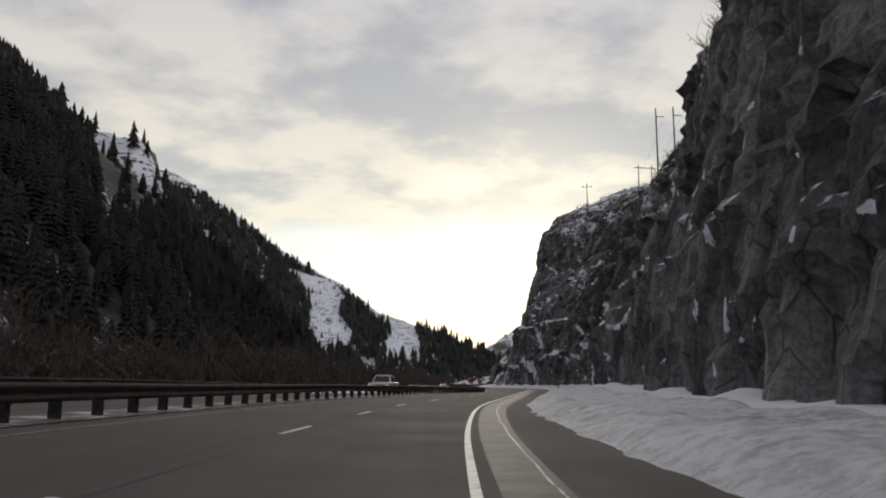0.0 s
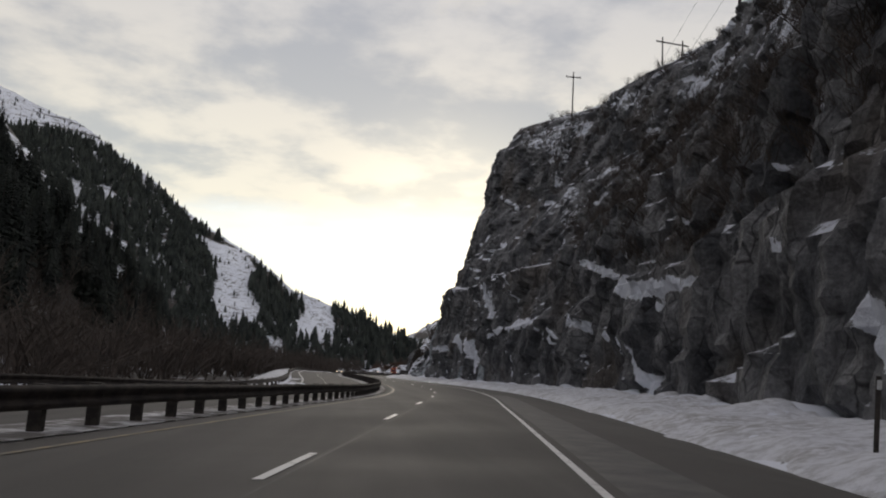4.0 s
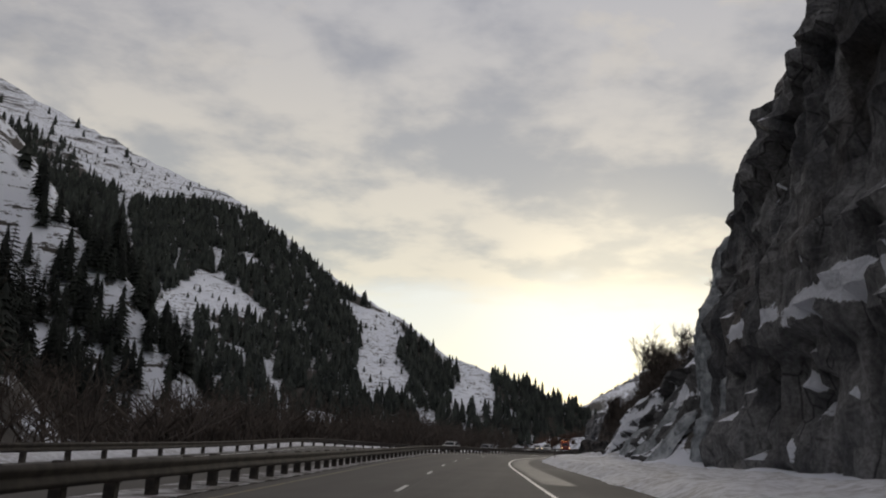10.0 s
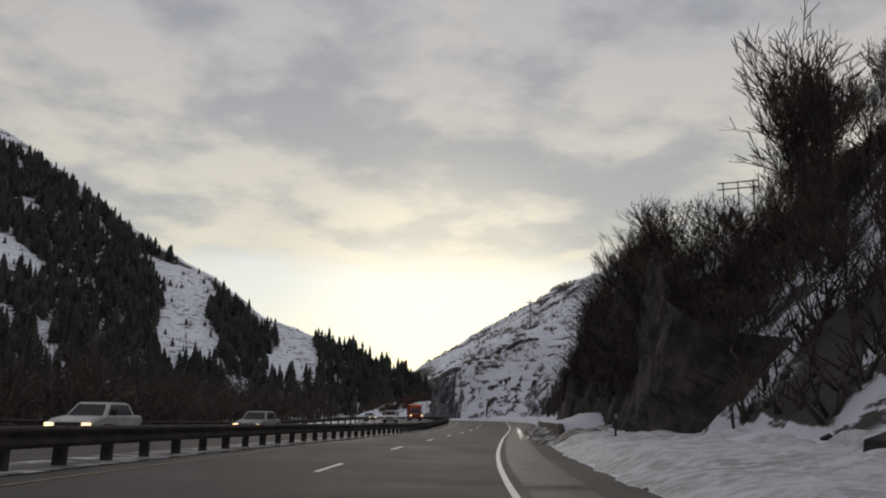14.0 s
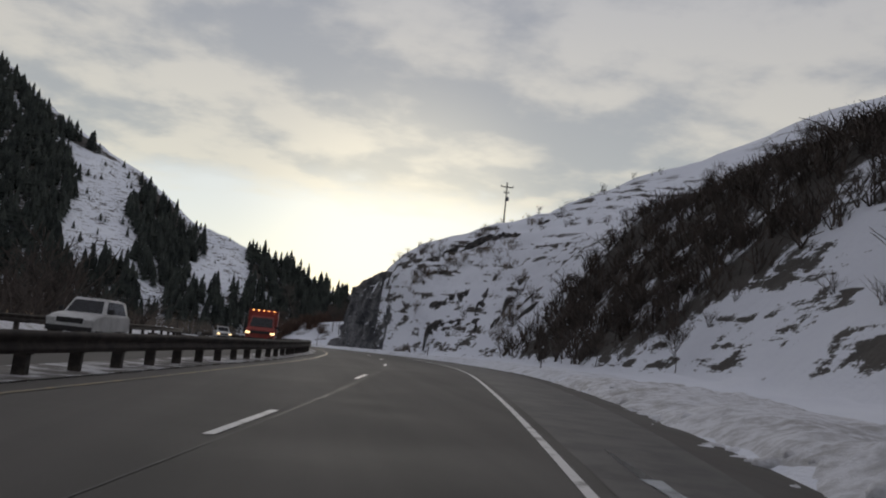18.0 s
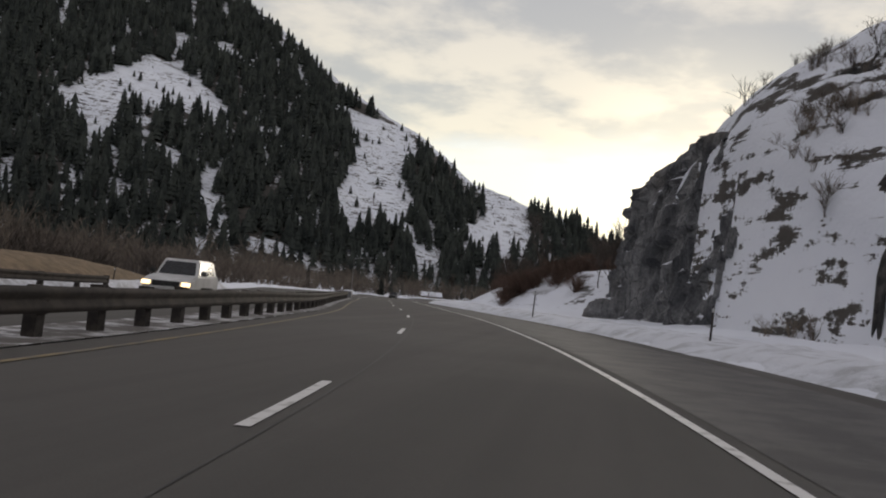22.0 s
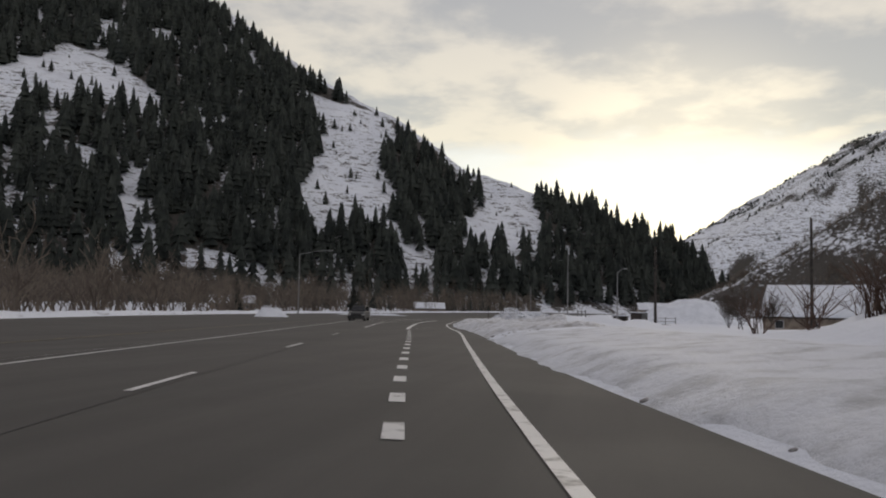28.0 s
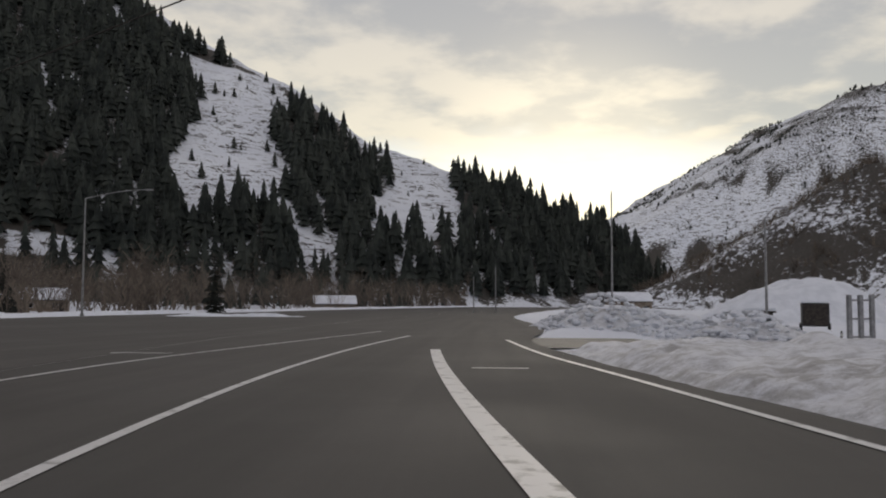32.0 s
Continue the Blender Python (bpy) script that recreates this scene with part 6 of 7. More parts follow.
def h_frame(x, y, base, top, gap, count, turn, label):
    root = root_at("line_structure", pose(x, y, base, 0, 0, turn), label, "power line structure")
    h, half = top - base, gap * (count - 1) / 2
    for k in range(count):
        bm = bmesh.new()
        tube(bm, (k * gap - half, 0, -1.5), (k * gap - half, 0, h), 0.17, 0.12)
        part("pole", bm, M_POST, root)
    for z in (h - 0.25, h - 1.6) if count > 2 else (h - 0.9,):
        boxed("crossarm", (-half - 1.2, half + 1.2, -0.1, 0.1, z - 0.1, z + 0.1), M_POST, root, 0.01)
    for k in range(count - 1):
        for s in (0, 1) if count > 2 else ():
            bm = bmesh.new()
            a, b = k * gap - half, (k + 1) * gap - half
            tube(bm, (a if s else b, 0.05, h - 5.2), (b if s else a, 0.05, h - 2.6), 0.05, 0.05, 6)
            part("brace", bm, M_POST, root)
    return root


h_frame(57.5, 226, 52, 62.6, 4.0, 2, 10, "distant wooden two-pole line structure above a cliff")
h_frame(88.5, 475, float(height(88.5, 475)) - 1, 50.5, 3.0, 3, -30, "three-pole wooden power line structure on a hill")
h_frame(66.0, 411, float(height(66.0, 411)) - 1, max(38.5, float(height(66.0, 411)) + 6), 3.2, 2, -20, "wooden two-pole line structure among bare trees")


def wire(name, a, b, sag, r, label):
    """One sagging cable, round in section."""
    a, b = np.array(a, float), np.array(b, float)
    f = np.linspace(0, 1, 33)[:, None]
    line = a + (b - a) * f - np.array([0, 0, 1.0]) * sag * 4 * f * (1 - f)
    side = np.cross(b - a, [0, 0, 1.0])
    side /= np.linalg.norm(side)
    q = np.linspace(0, 2 * math.pi, 7)
    ring = r * (np.cos(q)[:, None] * side + np.sin(q)[:, None] * np.array([0, 0, 1.0]))
    v = line[:, None, :] + ring[None]
    return tagged(grid_mesh(name, v[..., 0], v[..., 1], v[..., 2], M_POST), label, "cable")


for k in range(3):
    wire("power_line", (51.5 + 3.9 * k, 182, 62.4), (64.5 + 2.2 * k, 411, 38.0), 4.0, 0.02, "thin power line sagging between line structures")
wire("overhead_cable", (19.0, 668.5, 8.0), (-75.0, 737.0, 9.2), 0.9, 0.018, "dark overhead cable strung across the road")
utility_pole(19.0, 668.5, -1.2, 9.0, "wooden utility pole beside a snowy yard", (), 0.15)
utility_pole(7.5, 671.0, -1.2, 6.9, "grey wooden pole standing in roadside snow", (), 0.14)


def street_lamp(x, y, tall, arm, label, base=0.0):
    root = root_at("street_lamp", pose(x, y, base), label, "street lamp")
    bm = bmesh.new()
    tube(bm, (0, 0, -0.3), (0, 0, tall), 0.13, 0.07)
    part("pole", bm, M_STEEL, root)
    bm = bmesh.new()
    tube(bm, (0, 0, 0), (0, 0, 0.35), 0.22, 0.2)
    part("foot", bm, M_STEEL, root)
    if arm:
        bm = bmesh.new()
        for k in range(6):
            f0, f1 = k / 6, (k + 1) / 6
            tube(bm, (arm * f0, 0, tall - 0.05 + 0.9 * math.sin(1.57 * f0)), (arm * f1, 0, tall - 0.05 + 0.9 * math.sin(1.57 * f1)), 0.055, 0.05, 8)
        part("arm", bm, M_STEEL, root)
        s = 1 if arm > 0 else -1
        boxed("lamp_head", (min(arm, arm + s * 0.8), max(arm, arm + s * 0.8), -0.16, 0.16, tall + 0.76, tall + 0.92), M_STEEL, root, 0.04)
    return root


street_lamp(-58.5, 766, 12.6, 6.5, "tall steel street lamp with a long arm behind snow")
street_lamp(6.8, 750, 9.6, 1.0, "dark street lamp with a short arm beside a snow pile", -1.0)
street_lamp(-2.5, 771, 14.0, 0, "tall slender grey steel pole beyond a snow pile", -0.2)
street_lamp(-14.5, 832, 8.6, 0, "slender pale pole beside the far road")
street_lamp(-18.5, 832, 6.6, 0, "short slender pole beside the far road")


# ---------------------------------------------------------------- roadside markers
def marker(y, u, tall, label):
    x = float(edge_x(y)) + u
    root = root_at("marker_post", pose(x, y, float(height(x, y)) - 0.1, random.Random(y).uniform(-3, 3), 2, 0), label, "marker post", "marker posts")
    boxed("post", (-0.035, 0.035, -0.018, 0.018, -0.3, tall), M_POST, root, 0.004)
    boxed("reflector", (-0.04, 0.04, -0.027, -0.02, tall - 0.2, tall - 0.06), M_PLATE, root, 0.003)


for y, u, tall in [(104, 4.6, 1.3), (300, 3.4, 1.1), (345, 4.2, 1.0), (449, 6.8, 1.7), (486, 6.0, 1.3), (508, 6.2, 1.3), (530, 4.6, 1.7), (691, 7.3, 1.2), (714, 15.7, 1.3)]:
    marker(y, u, tall, "thin dark roadside marker post standing in snow")
for y, u in [(573, -23.6), (556, -24.2), (532, -24.0)]:
    marker(y, u, 1.3, "thin dark marker post in a snow ridge")


# ---------------------------------------------------------------- vehicles
def prism(bm, outline, half, taper=0.0):
    """A side outline (y, z) drawn across the width; taper narrows it towards the top."""
    zs = [z for _, z in outline]
    lo, hi = min(zs), max(zs)
    ends = []
    for s in (-1, 1):
        ends.append([bm.verts.new((s * (half - taper * (z - lo) / (hi - lo + 1e-6)), y, z)) for y, z in outline])
    n = len(outline)
    bm.faces.new(ends[0])
    bm.faces.new(list(reversed(ends[1])))
    for k in range(n):
        bm.faces.new((ends[0][k], ends[1][k], ends[1][(k + 1) % n], ends[0][(k + 1) % n]))
    bmesh.ops.recalc_face_normals(bm, faces=bm.faces[:])


def wheel(parent, x, y, r):
    bm = bmesh.new()
    tube(bm, (x - 0.11, y, r), (x + 0.11, y, r), r, r, 24)
    bmesh.ops.bevel(bm, geom=[e for e in bm.edges if abs(e.verts[0].co.x - e.verts[1].co.x) < 1e-5], offset=0.03, segments=2, affect="EDGES")
    t = part("wheel", bm, M_TYRE, parent)
    s = 1 if x > 0 else -1
    bm = bmesh.new()
    tube(bm, (x + s * 0.08, y, r), (x + s * 0.118, y, r), r * 0.62, r * 0.58, 20)
    part("rim", bm, M_STEEL, t)


def vehicle(name, m, label, paint, style, lit=True):
    """Stands on its wheels, front towards +y of its own."""
    root = root_at(name, m, label, "truck" if style == "truck" else ("pickup truck" if style == "pickup" else "car"))
    L, W, H, hood, r = {"car": (4.5, 0.90, 1.46, 0.92, 0.33), "suv": (4.6, 0.93, 1.72, 1.05, 0.37), "pickup": (5.5, 0.95, 1.72, 1.06, 0.38), "truck": (6.8, 1.12, 2.9, 1.35, 0.48)}[style]
    f, b = L / 2, -L / 2
    low = r * 0.75
    bm = bmesh.new()
    if style in ("pickup", "truck"):
        prism(bm, [(b, low), (b, hood - 0.02), (f - 0.12, hood - 0.05), (f, hood - 0.2), (f, low)], W)
    else:
        prism(bm, [(b, low + 0.1), (b + 0.06, hood + 0.02), (b + 0.4, hood + 0.05), (f - 1.2, hood), (f - 0.25, hood - 0.14), (f, hood - 0.32), (f, low)], W)
    bmesh.ops.bevel(bm, geom=bm.edges[:], offset=0.06, segments=3, affect="EDGES")
    part("body", bm, paint, root)
    c0, c1 = {"car": (b + 0.5, f - 1.15), "suv": (b + 0.12, f - 1.25), "pickup": (b + 1.8, f - 1.35), "truck": (b + 3.6, f - 1.3)}[style]
    top = H if style != "truck" else 2.35
    bm = bmesh.new()
    prism(bm, [(c0, hood - 0.1), (c0 + (0.45 if style == "car" else 0.15), top - 0.04), (c0 + 0.8, top), (c1 - 0.75, top), (c1, hood - 0.1)], W - 0.06, 0.17)
    bmesh.ops.bevel(bm, geom=bm.edges[:], offset=0.05, segments=2, affect="EDGES")
    cab = part("cabin", bm, paint, root)
    # windscreen and side panes, set proud of the cabin
    bm = bmesh.new()
    k = (top - hood + 0.1)
    ya, yb = c1 - 0.75 * 0.18 + 0.022, c1 - 0.75 * 0.86 + 0.022
    za, zb = hood - 0.1 + k * 0.18, hood - 0.1 + k * 0.86
    wa, wb = W - 0.06 - 0.17 * 0.18 - 0.10, W - 0.06 - 0.17 * 0.86 - 0.12
    q = [bm.verts.new(c) for c in ((-wa, ya, za), (wa, ya, za), (wb, yb, zb), (-wb, yb, zb))]
    p = [bm.verts.new((v.co.x, v.co.y - 0.03, v.co.z - 0.02)) for v in q]
    bm.faces.new(q)
    for a in range(4):
        bm.faces.new((q[a], p[a], p[(a + 1) % 4], q[(a + 1) % 4]))
    part("windscreen", bm, M_GLASS, cab)
    for s in (-1, 1):
        bm = bmesh.new()
        x0, x1 = s * (W - 0.06 - 0.17 * 0.2 + 0.012), s * (W - 0.06 - 0.17 * 0.84 + 0.012)
        q = [bm.verts.new(c) for c in ((x0, c1 - 0.42, za + 0.02), (x0, c0 + 0.35, za + 0.02), (x1, c0 + 0.62, zb), (x1, c1 - 0.80, zb))]
        p = [bm.verts.new((v.co.x - s * 0.03, v.co.y, v.co.z)) for v in q]
        bm.faces.new(q)
        for a in range(4):
            bm.faces.new((q[a], p[a], p[(a + 1) % 4], q[(a + 1) % 4]))
        part("side_window", bm, M_GLASS, cab)
        bm = bmesh.new()
        box(bm, s * (W + 0.02), s * (W + 0.2), c1 - 0.42, c1 - 0.28, hood + 0.05, hood + 0.22, 0.02)
        part("mirror", bm, M_TRIM, root)
        bm = bmesh.new()
        zl = hood - 0.34 if style != "truck" else 0.95
        box(bm, s * (W - 0.16) - 0.17, s * (W - 0.16) + 0.17, f - 0.05, f + 0.025, zl - 0.08, zl + 0.08, 0.03)
        part("headlight", bm, M_LIGHT if lit else M_PLATE, root, "lit headlight" if lit else "clear headlight")
        for y in (f - 0.95, b + 0.95):
            wheel(root, s * (W - 0.12), y, r)
    boxed("grille", (-W + 0.4, W - 0.4, f - 0.04, f + 0.02, hood - 0.45, hood - 0.24), M_TRIM, root, 0.02)
    boxed("bumper", (-W + 0.02, W - 0.02, f - 0.08, f + 0.10, low - 0.02, low + 0.20), M_STEEL if style == "pickup" else M_TRIM, root, 0.04)
    if style == "truck":
        boxed("cargo_box", (-W - 0.08, W + 0.08, b, c0 + 0.1, 0.95, H), paint, root, 0.05)
        for k in range(5):
            boxed("marker_lamp", (-0.9 + 0.42 * k, -0.78 + 0.42 * k, c0 + 0.1, c0 + 0.16, H - 0.12, H - 0.04), M_AMBER, root, 0.01)
    return root


vehicle("pickup_truck", road_pose(77.5, -11.9, 0.0, True), "white pickup truck with lit headlights on the opposite carriageway", M_CAR_WHITE, "pickup")
vehicle("car", road_pose(351, -16.5, 0.0, True), "pale saloon car with lit headlights on the opposite carriageway", M_CAR_WHITE, "car")
vehicle("car", road_pose(434.5, -16.5, 0.0, True), "white car coming round a bend on the opposite carriageway", M_CAR_WHITE, "suv", False)
vehicle("car", road_pose(372, -16.5, 0.0, True), "silver car with lit headlights behind another car", M_CAR_SILVER, "car")
vehicle("box_truck", road_pose(467, -12.2, 0.0, True), "red truck with lit headlights and roof marker lamps", M_CAR_RED, "truck")
vehicle("car", road_pose(512, -13.4, 0.0, True), "white car with lit headlights beside a snow ridge", M_CAR_WHITE, "suv")
vehicle("car", road_pose(690, -7.2, 0.0, True), "black car standing at a road junction", M_CAR_BLACK, "suv", False)


# ---------------------------------------------------------------- yard and buildings at the end
def shed(x, y, w, d, h, turn, label, wall, base):
    root = root_at("shed", pose(x, y, base, 0, 0, turn), label, "shed")
    for k in range(int(w / 0.3)):
        x0 = -w / 2 + k * 0.3
        boxed("board", (x0 + 0.008, x0 + 0.292, -d / 2 - 0.02, -d / 2 + 0.02, 0, h), wall, root, 0.006)
    boxed("side_wall", (-w / 2, -w / 2 + 0.06, -d / 2 + 0.03, d / 2, 0, h), wall, root, 0.01)
    boxed("side_wall", (w / 2 - 0.06, w / 2, -d / 2 + 0.03, d / 2, 0, h), wall, root, 0.01)
    boxed("back_wall", (-w / 2 + 0.07, w / 2 - 0.07, d / 2 - 0.06, d / 2, 0, h), wall, root, 0.01)
    roof = boxed("roof", (-w / 2 - 0.25, w / 2 + 0.25, -d / 2 - 0.25, d / 2 + 0.25, h + 0.005, h + 0.12), M_POST, root, 0.02)
    boxed("roof_snow", (-w / 2 - 0.22, w / 2 + 0.22, -d / 2 - 0.22, d / 2 + 0.22, h + 0.125, h + 0.42), M_PATCH, roof, 0.12, "thick snow layer")
    return root


def house(x, y, w, d, h, ridge, turn, label, wall, base):
    root = root_at("house", pose(x, y, base, 0, 0, turn), label, "house")
    bm = bmesh.new()
    prism(bm, [(-d / 2, 0), (-d / 2, h), (0, ridge - 0.06), (d / 2, h), (d / 2, 0)], w / 2)
    part("wall", bm, wall, root)
    for s in (-1, 1):
        bm = bmesh.new()
        lift = (ridge - h) / (d / 2)
        prism(bm, sorted([(s * (d / 2 + 0.5), h - 0.5 * lift + 0.04), (s * (d / 2 + 0.5), h - 0.5 * lift + 0.2), (0, ridge + 0.2), (0, ridge + 0.04)], key=lambda p: 0), w / 2 + 0.4)
        roof = part("roof", bm, M_POST, root)
        bm = bmesh.new()
        prism(bm, [(s * (d / 2 + 0.45), h - 0.45 * lift + 0.21), (s * (d / 2 + 0.42), h - 0.4 * lift + 0.5), (0, ridge + 0.55), (0, ridge + 0.21)], w / 2 + 0.38)
        part("roof_snow", bm, M_PATCH, roof, "thick snow layer")
    for k in range(3):
        cx = -w / 2 + w * (k + 0.5) / 3
        fr = boxed("window", (cx - 0.55, cx + 0.55, -d / 2 - 0.05, -d / 2 + 0.03, 0.9, 2.0), M_PLATE, root, 0.015)
        boxed("pane", (cx - 0.47, cx + 0.47, -d / 2 - 0.058, -d / 2 - 0.045, 0.98, 1.92), M_GLASS, fr, 0.004)
    boxed("door", (w / 2 - 1.6, w / 2 - 0.7, -d / 2 - 0.05, -d / 2 + 0.03, 0.0, 2.05), M_POST, root, 0.015)
    return root


shed(7.6, 754.5, 2.2, 2.2, 1.6, -15, "dark timber shed with snow on its roof", M_POST, float(height(7.6, 754.5)) - 0.1)
house(31, 713, 12, 8, 2.6, 6.0, -25, "low brown house with a thick snow-covered roof", M_PLANK, float(height(31, 713)) - 0.2)
house(-112, 850, 14, 8, 2.6, 4.6, 25, "low distant house with a snow-covered roof", M_PLANK, float(height(-112, 850)) - 0.3)
house(-58, 905, 11, 7, 2.6, 4.4, 15, "low distant house behind brown brush", M_PLANK, float(height(-58, 905)) - 0.3)
house(26, 930, 12, 8, 3.4, 5.6, 5, "distant tan house at the end of the valley", M_PLANK, float(height(26, 930)) - 0.3)


def yard_fence(x, y, n, turn, label, tall=1.7, gap=1.6, thick=0.06):
    root = root_at("yard_fence", pose(x, y, float(height(x, y)) - 0.1, 0, 0, turn), label, "fence")
    for k in range(n):
        boxed("post", (k * gap - thick, k * gap + thick, -thick, thick, -0.2, tall), M_STEEL, root, 0.01)
    for z in (0.3 * tall, 0.6 * tall, 0.91 * tall):
        if n > 1:
            boxed("fence_rail", (0, (n - 1) * gap, -0.03, 0.03, z - 0.04, z + 0.04), M_STEEL, root, 0.008)


yard_fence(0.4, 719.8, 3, 10, "tall grey steel gate frame beside a side road", 2.7, 0.55, 0.09)
yard_fence(2.0, 736.3, 1, 0, "grey steel bollard standing in snow", 1.6)
yard_fence(1.6, 743.2, 1, 0, "grey steel bollard standing in snow", 1.6)
yard_fence(12.4, 737, 3, 8, "grey metal yard fence standing in snow")
way = spline([(-15.5, 711.6), (-6, 711.0), (2, 706.5), (10, 698.0), (20, 684.0), (30, 668.0)])
X, W = np.meshgrid(np.arange(-15.5, 28, 0.7), np.linspace(-4.2, 4.2, 9), indexing="ij")
Y = way(X) + W
tagged(grid_mesh("side_road", X, Y, np.minimum(height(X, Y), -0.08) + 0.06, M_SHOULDER), "ploughed dark side road beyond a snow bank", "road", kind="structure")


def pile(x, y, size, seed, label, mat):
    """A heap of ploughed snow blocks, one uneven mound."""
    n = 46
    gx, gy = np.meshgrid(np.linspace(-1, 1, n), np.linspace(-1, 1, n), indexing="ij")
    rr = np.sqrt(gx ** 2 + gy ** 2) * (1 + 0.25 * fbm(gx * 2 + seed, gy * 2, 3, seed))
    X, Y = x + gx * size[0], y + gy * size[1]
    Z = height(X, Y) - 0.35 + (1 - smooth(0.15, 1.0, rr)) * size[2] * (1 + 0.4 * fbm(gx * 3, gy * 3 + seed, 4, seed + 2)) + 0.14 * fbm(X / 0.7, Y / 0.7, 3, seed + 4)
    ob = grid_mesh("snow_pile", X, Y, Z, mat)
    return tagged(ob, label, "snow pile")


pile(-9.5, 726, (4.2, 5, 1.35), 9, "lumpy heap of ploughed snow beside the road", M_BANK)
pile(-2.0, 727, (5, 5, 1.5), 10, "heap of ploughed snow before a yard", M_BANK)
pile(-8.5, 732, (6.0, 12, 1.6), 1, "large heap of ploughed snow at a junction", M_SNOW)
pile(-2.5, 741, (6, 8, 1.7), 4, "large heap of ploughed snow before a yard", M_SNOW)
pile(-8.8, 698, (3.0, 7, 0.7), 2, "dirty ploughed snow bank along the road edge", M_BANK)
pile(23, 787, (17, 12, 4.7), 3, "tall snow-covered mound behind sheds", M_PATCH)
pile(-40.8, 708, (3.4, 3.4, 1.7), 5, "snow heap on the far road edge", M_PATCH)
pile(-12.0, 558, (1.7, 3.0, 1.15), 6, "snow heap beside the opposite carriageway", M_PATCH)
pile(-70, 760, (10, 3.0, 0.9), 7, "snow ridge along the far road edge", M_PATCH)
pile(-45, 775, (14, 2.6, 0.8), 8, "snow ridge along the far road edge", M_PATCH)
lumps("snow_blocks", 2000, lambda g, m: (g.uniform(-13, 4, m), g.uniform(721, 748, m)), 0.05, 0.30, 47, "loose blocks of ploughed snow on heaps", M_SNOW, 0.2,
      lambda x, y: height(x, y) - 0.25 + 2.0 * np.exp(-((x + 9.5) / 2.6) ** 2 - ((y - 726) / 3.4) ** 2) + 1.8 * np.exp(-((x + 2) / 3) ** 2 - ((y - 727) / 3.2) ** 2) + 2.2 * np.exp(-((x + 6) / 5) ** 2 - ((y - 737) / 8) ** 2))

def trailer(x, y, turn):
    """A dark enclosed utility trailer on two wheels."""
    root = root_at("utility_trailer", pose(x, y, float(height(x, y)) - 0.02, 0, 0, turn), "dark enclosed utility trailer parked in a snowy yard", "trailer")
    boxed("body", (-1.0, 1.0, -1.9, 1.9, 0.45, 2.3), M_TRIM, root, 0.06)
    boxed("rear_door", (-0.9, 0.9, -1.94, -1.905, 0.55, 2.2), M_POST, root, 0.01)
    for s in (-1, 1):
        wheel(root, s * 1.05, -0.2, 0.34)
    bm = bmesh.new()
    tube(bm, (0, 1.9, 0.5), (0, 3.0, 0.5), 0.05, 0.05, 8)
    part("tow_bar", bm, M_STEEL, root)
    boxed("roof_snow", (-0.95, 0.95, -1.85, 1.85, 2.305, 2.45), M_PATCH, root, 0.06, "snow layer")


trailer(10.6, 750, -19)

# dense brush on the wooded banks
g = np.random.default_rng(71)
y = g.uniform(331, 412, 3000)
u = g.uniform(1.0, 46, 3000)
k = (u < 14 + 1.6 * (y - 338)) & (y > 331 + 0.62 * u + 3 * fbm(u / 4, y / 4, 3, 55))
y, u = y[k], u[k]
x = edge_x(y) + RIGHT_BASE(y) + u
thicket("bank_thicket", x, y, height(x, y) - 0.1, g, 0.7, 1.9, "dense dark leafless brush on a wooded bank", protos=FAR_BRUSH)
y = g.uniform(399, 430, 620)
u = g.uniform(5.5, 34, 620)
x = edge_x(y) + RIGHT_BASE(y) + u
thicket("bank_thicket", x, y, height(x, y) - 0.1, g, 0.9, 2.2, "dense dark leafless brush above a snow patch", protos=FAR_BRUSH)
OX, OY, OH = OUTCROP
i, j = g.integers(0, OX.shape[0] - 1, 700), g.integers(0, OX.shape[1] - 1, 700)
keep = (OH[i, j] > 2.2) & (OY[i, j] > 350) & (OY[i, j] < 374)
i, j = i[keep], j[keep]
thicket("outcrop_brush", OX[i, j] + 0.1, OY[i, j], OH[i, j] - 0.1, g, 0.7, 1.9, "dark leafless brush hanging on a rock outcrop")
for cx, cy, wide in ((24.2, 328, 0.7), (23.9, 325.5, 0.6), (23.2, 321.2, 0.5), (23.4, 320.0, 0.5), (22.4, 327.4, 0.5)):
    x, y = cx + g.normal(0, wide, 9), cy + g.normal(0, wide, 9)
    thicket("brush_clump", x, y, height(x, y) - 0.05, g, 0.7, 1.7, "dark leafless brush clump on a snow slope")
x = g.uniform(44, 122, 6400)
y = g.uniform(416, 545, 6400)
u = x - edge_x(y) - RIGHT_BASE(y)
k = (u > 0.8) & (y > np.maximum(444 - 2.0 * (u - 6), 418)) & (y < 489 + 0.46 * np.maximum(x - 58, 0) + 5 * fbm(x / 9, y / 9, 3, 151))
x, y = x[k], y[k]
thicket("bank_thicket", x, y, height(x, y) - 0.1, g, 1.0, 2.6, "dense dark leafless brush under roadside trees", protos=FAR_BRUSH)
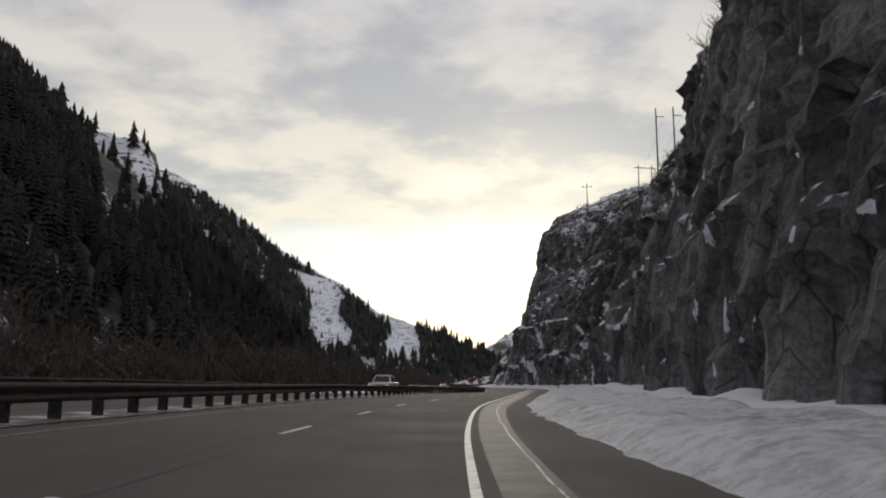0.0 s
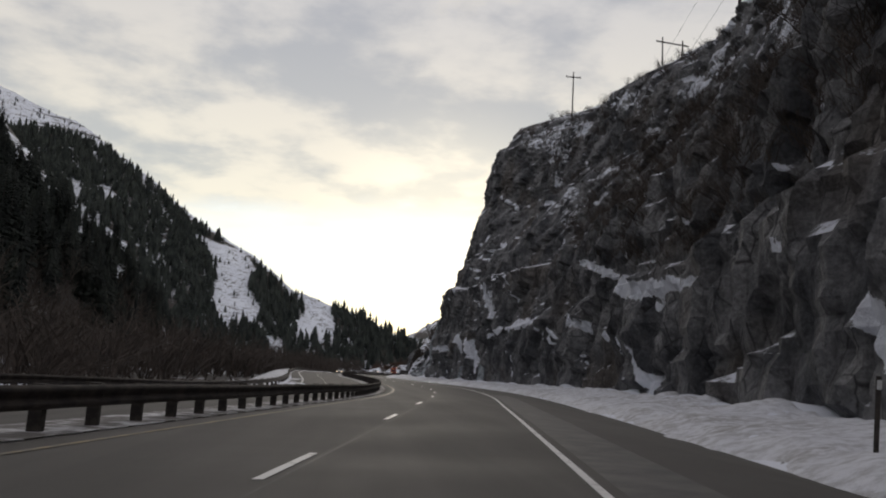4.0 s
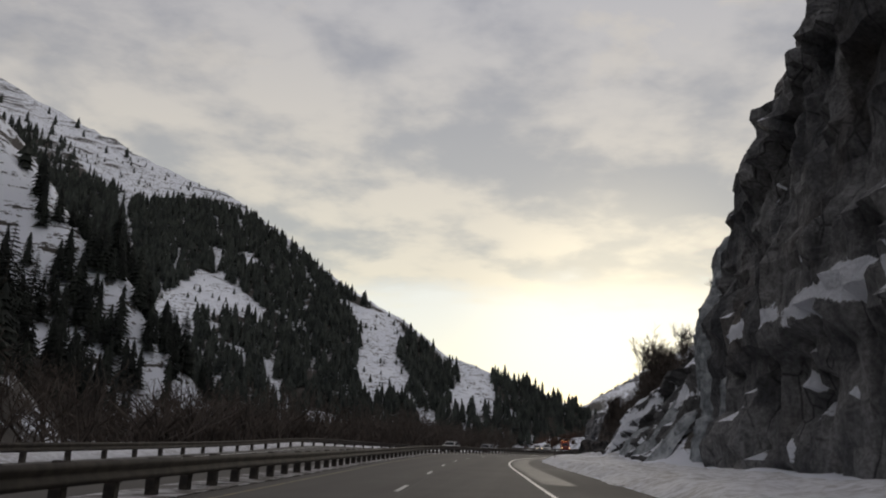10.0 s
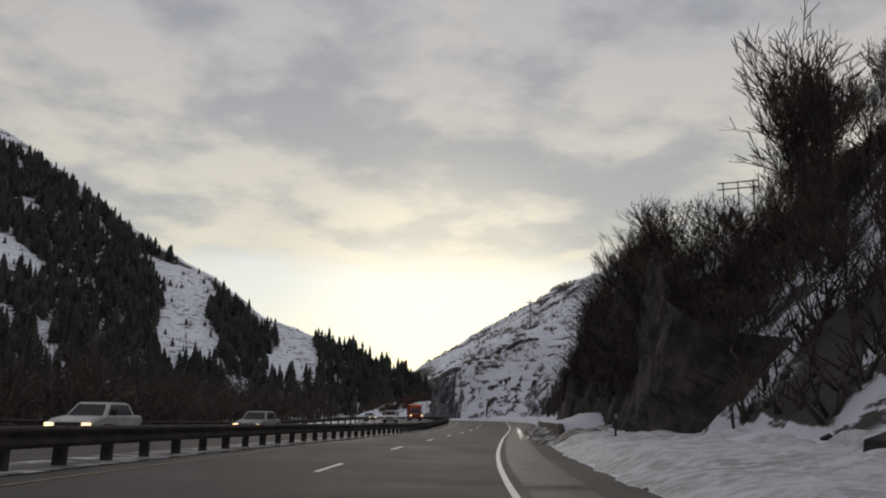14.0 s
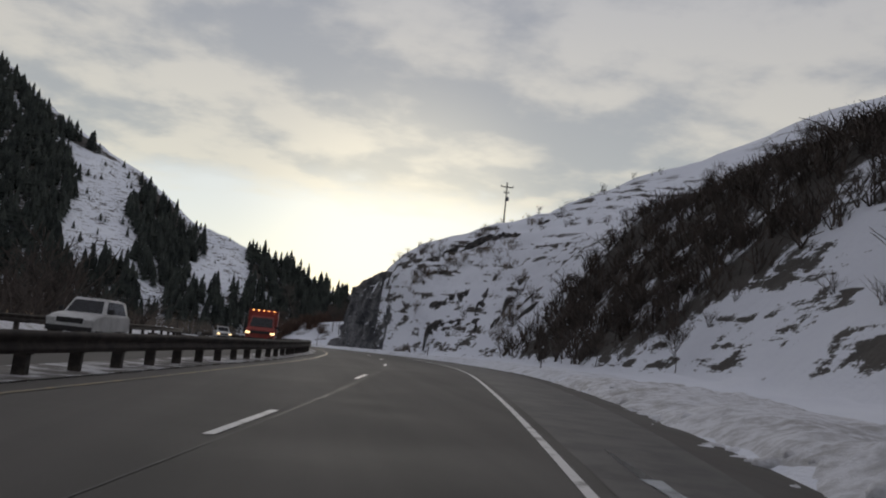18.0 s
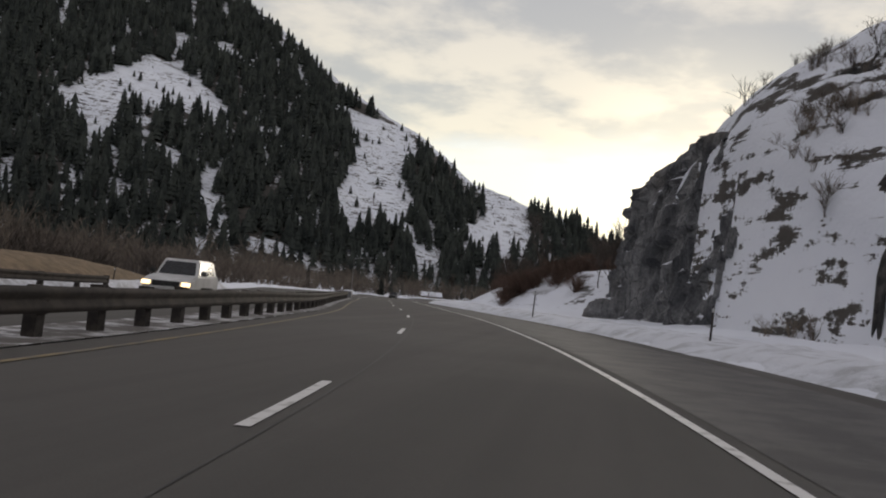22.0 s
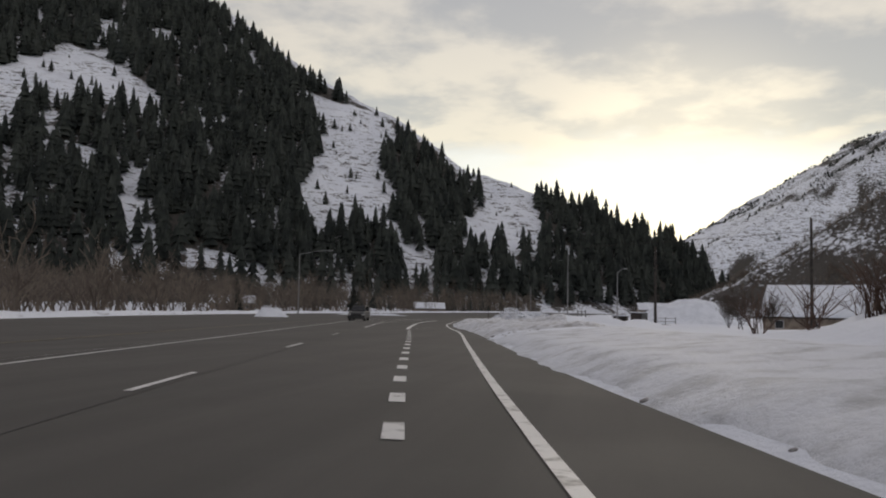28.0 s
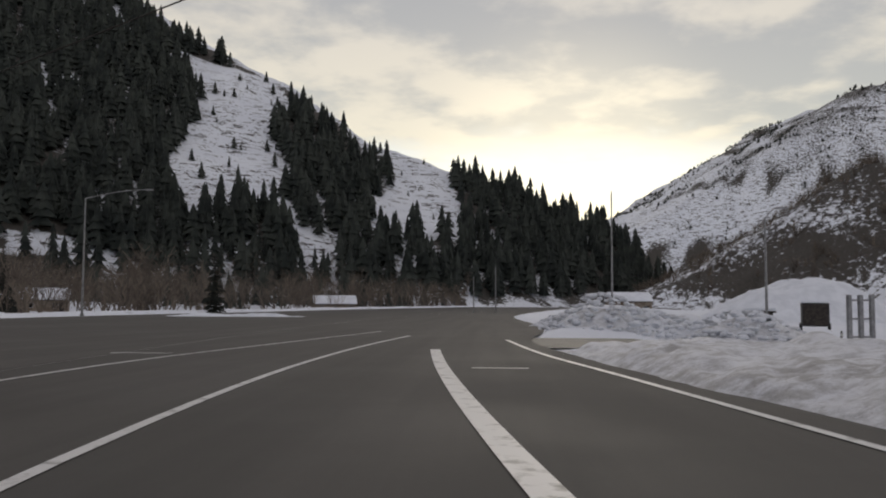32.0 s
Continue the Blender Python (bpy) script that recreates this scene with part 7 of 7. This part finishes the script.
# brown brush along the crest of the low bank
for cx, cy, wide, n in ((19.4, 578.6, 0.5, 26), (20.6, 579.6, 0.6, 34), (22.0, 580.6, 0.6, 34), (25.6, 577.4, 0.6, 26), (27.2, 578.6, 0.7, 34), (28.6, 580.5, 0.8, 34), (30.5, 582.0, 0.8, 30), (27.9, 571.2, 0.25, 7), (24.0, 583.4, 0.7, 26), (19.8, 590, 1.0, 30), (16.5, 606, 1.1, 22), (15.0, 613, 1.2, 24), (13.4, 621, 1.3, 24), (12.0, 629, 1.4, 22)):
    x, y = cx + g.normal(0, wide, n), cy + g.normal(0, wide * 1.3, n)
    thicket("brush_clump", x, y, height(x, y) - 0.1, g, 1.0, 2.3, "brown leafless brush clump on a snowbank", M_RED_TWIG)


# ---------------------------------------------------------------- banked bends
BANKING = spline([(-60, 0.06), (15, 0.06), (60, 0.039), (95, 0.0), (126, -0.039), (148, -0.069), (170, -0.068), (193, -0.055), (217, -0.04), (240, -0.03), (262, -0.024), (289, -0.007), (311, 0.028), (335, 0.015), (370, -0.01),
                  (450, -0.019), (490, -0.022), (533, -0.034), (560, -0.02), (600, 0.0), (620, 0.0)])


def banked(x, y):
    """How far the left lanes, the median and the opposite carriageway lie above or below level in the bends."""
    yy = np.clip(y, -60, 620)
    d = np.maximum(edge_x(yy) - x - 2.0, 0)
    over = np.minimum(d, 6) + 0.5 * np.clip(d - 6, 0, 13)
    return np.where((y > -70) & (y < 620), BANKING(yy) * over * (1 - smooth(24, 44, d)), 0.0)


def settle(x, y):
    """What the bends' banking and the falling road add to a place's height."""
    yy = np.clip(y, -60, 1000)
    away = np.abs(x - edge_x(yy) + 8.0)
    return banked(x, y) + profile(y) * (1 - smooth(70, 150, away))


def bank_road():
    level = Matrix()
    for ob in list(scene.objects):
        if ob.type not in {"MESH", "EMPTY"} or (ob.parent and (ob.parent.matrix_basis != level or ob.parent.parent)):
            continue
        if ob.matrix_basis != level:
            x, y, z = ob.location
            ob.location.z = z + float(settle(np.array(x), np.array(y)))
        elif ob.type == "MESH" and ob.data.users == 1:
            me = ob.data
            v = np.empty(len(me.vertices) * 3, dtype=np.float32)
            me.vertices.foreach_get("co", v)
            v = v.reshape(-1, 3)
            x, y = v[:, 0].astype(float), v[:, 1].astype(float)
            add = settle(x, y)
            if ob.name == "ground":
                add = add - 0.07 * (np.abs(banked(x, y)) > 0.01)
            if np.any(np.abs(add) > 1e-4):
                v[:, 2] += add
                me.vertices.foreach_set("co", v.ravel())
                me.update()


bank_road()
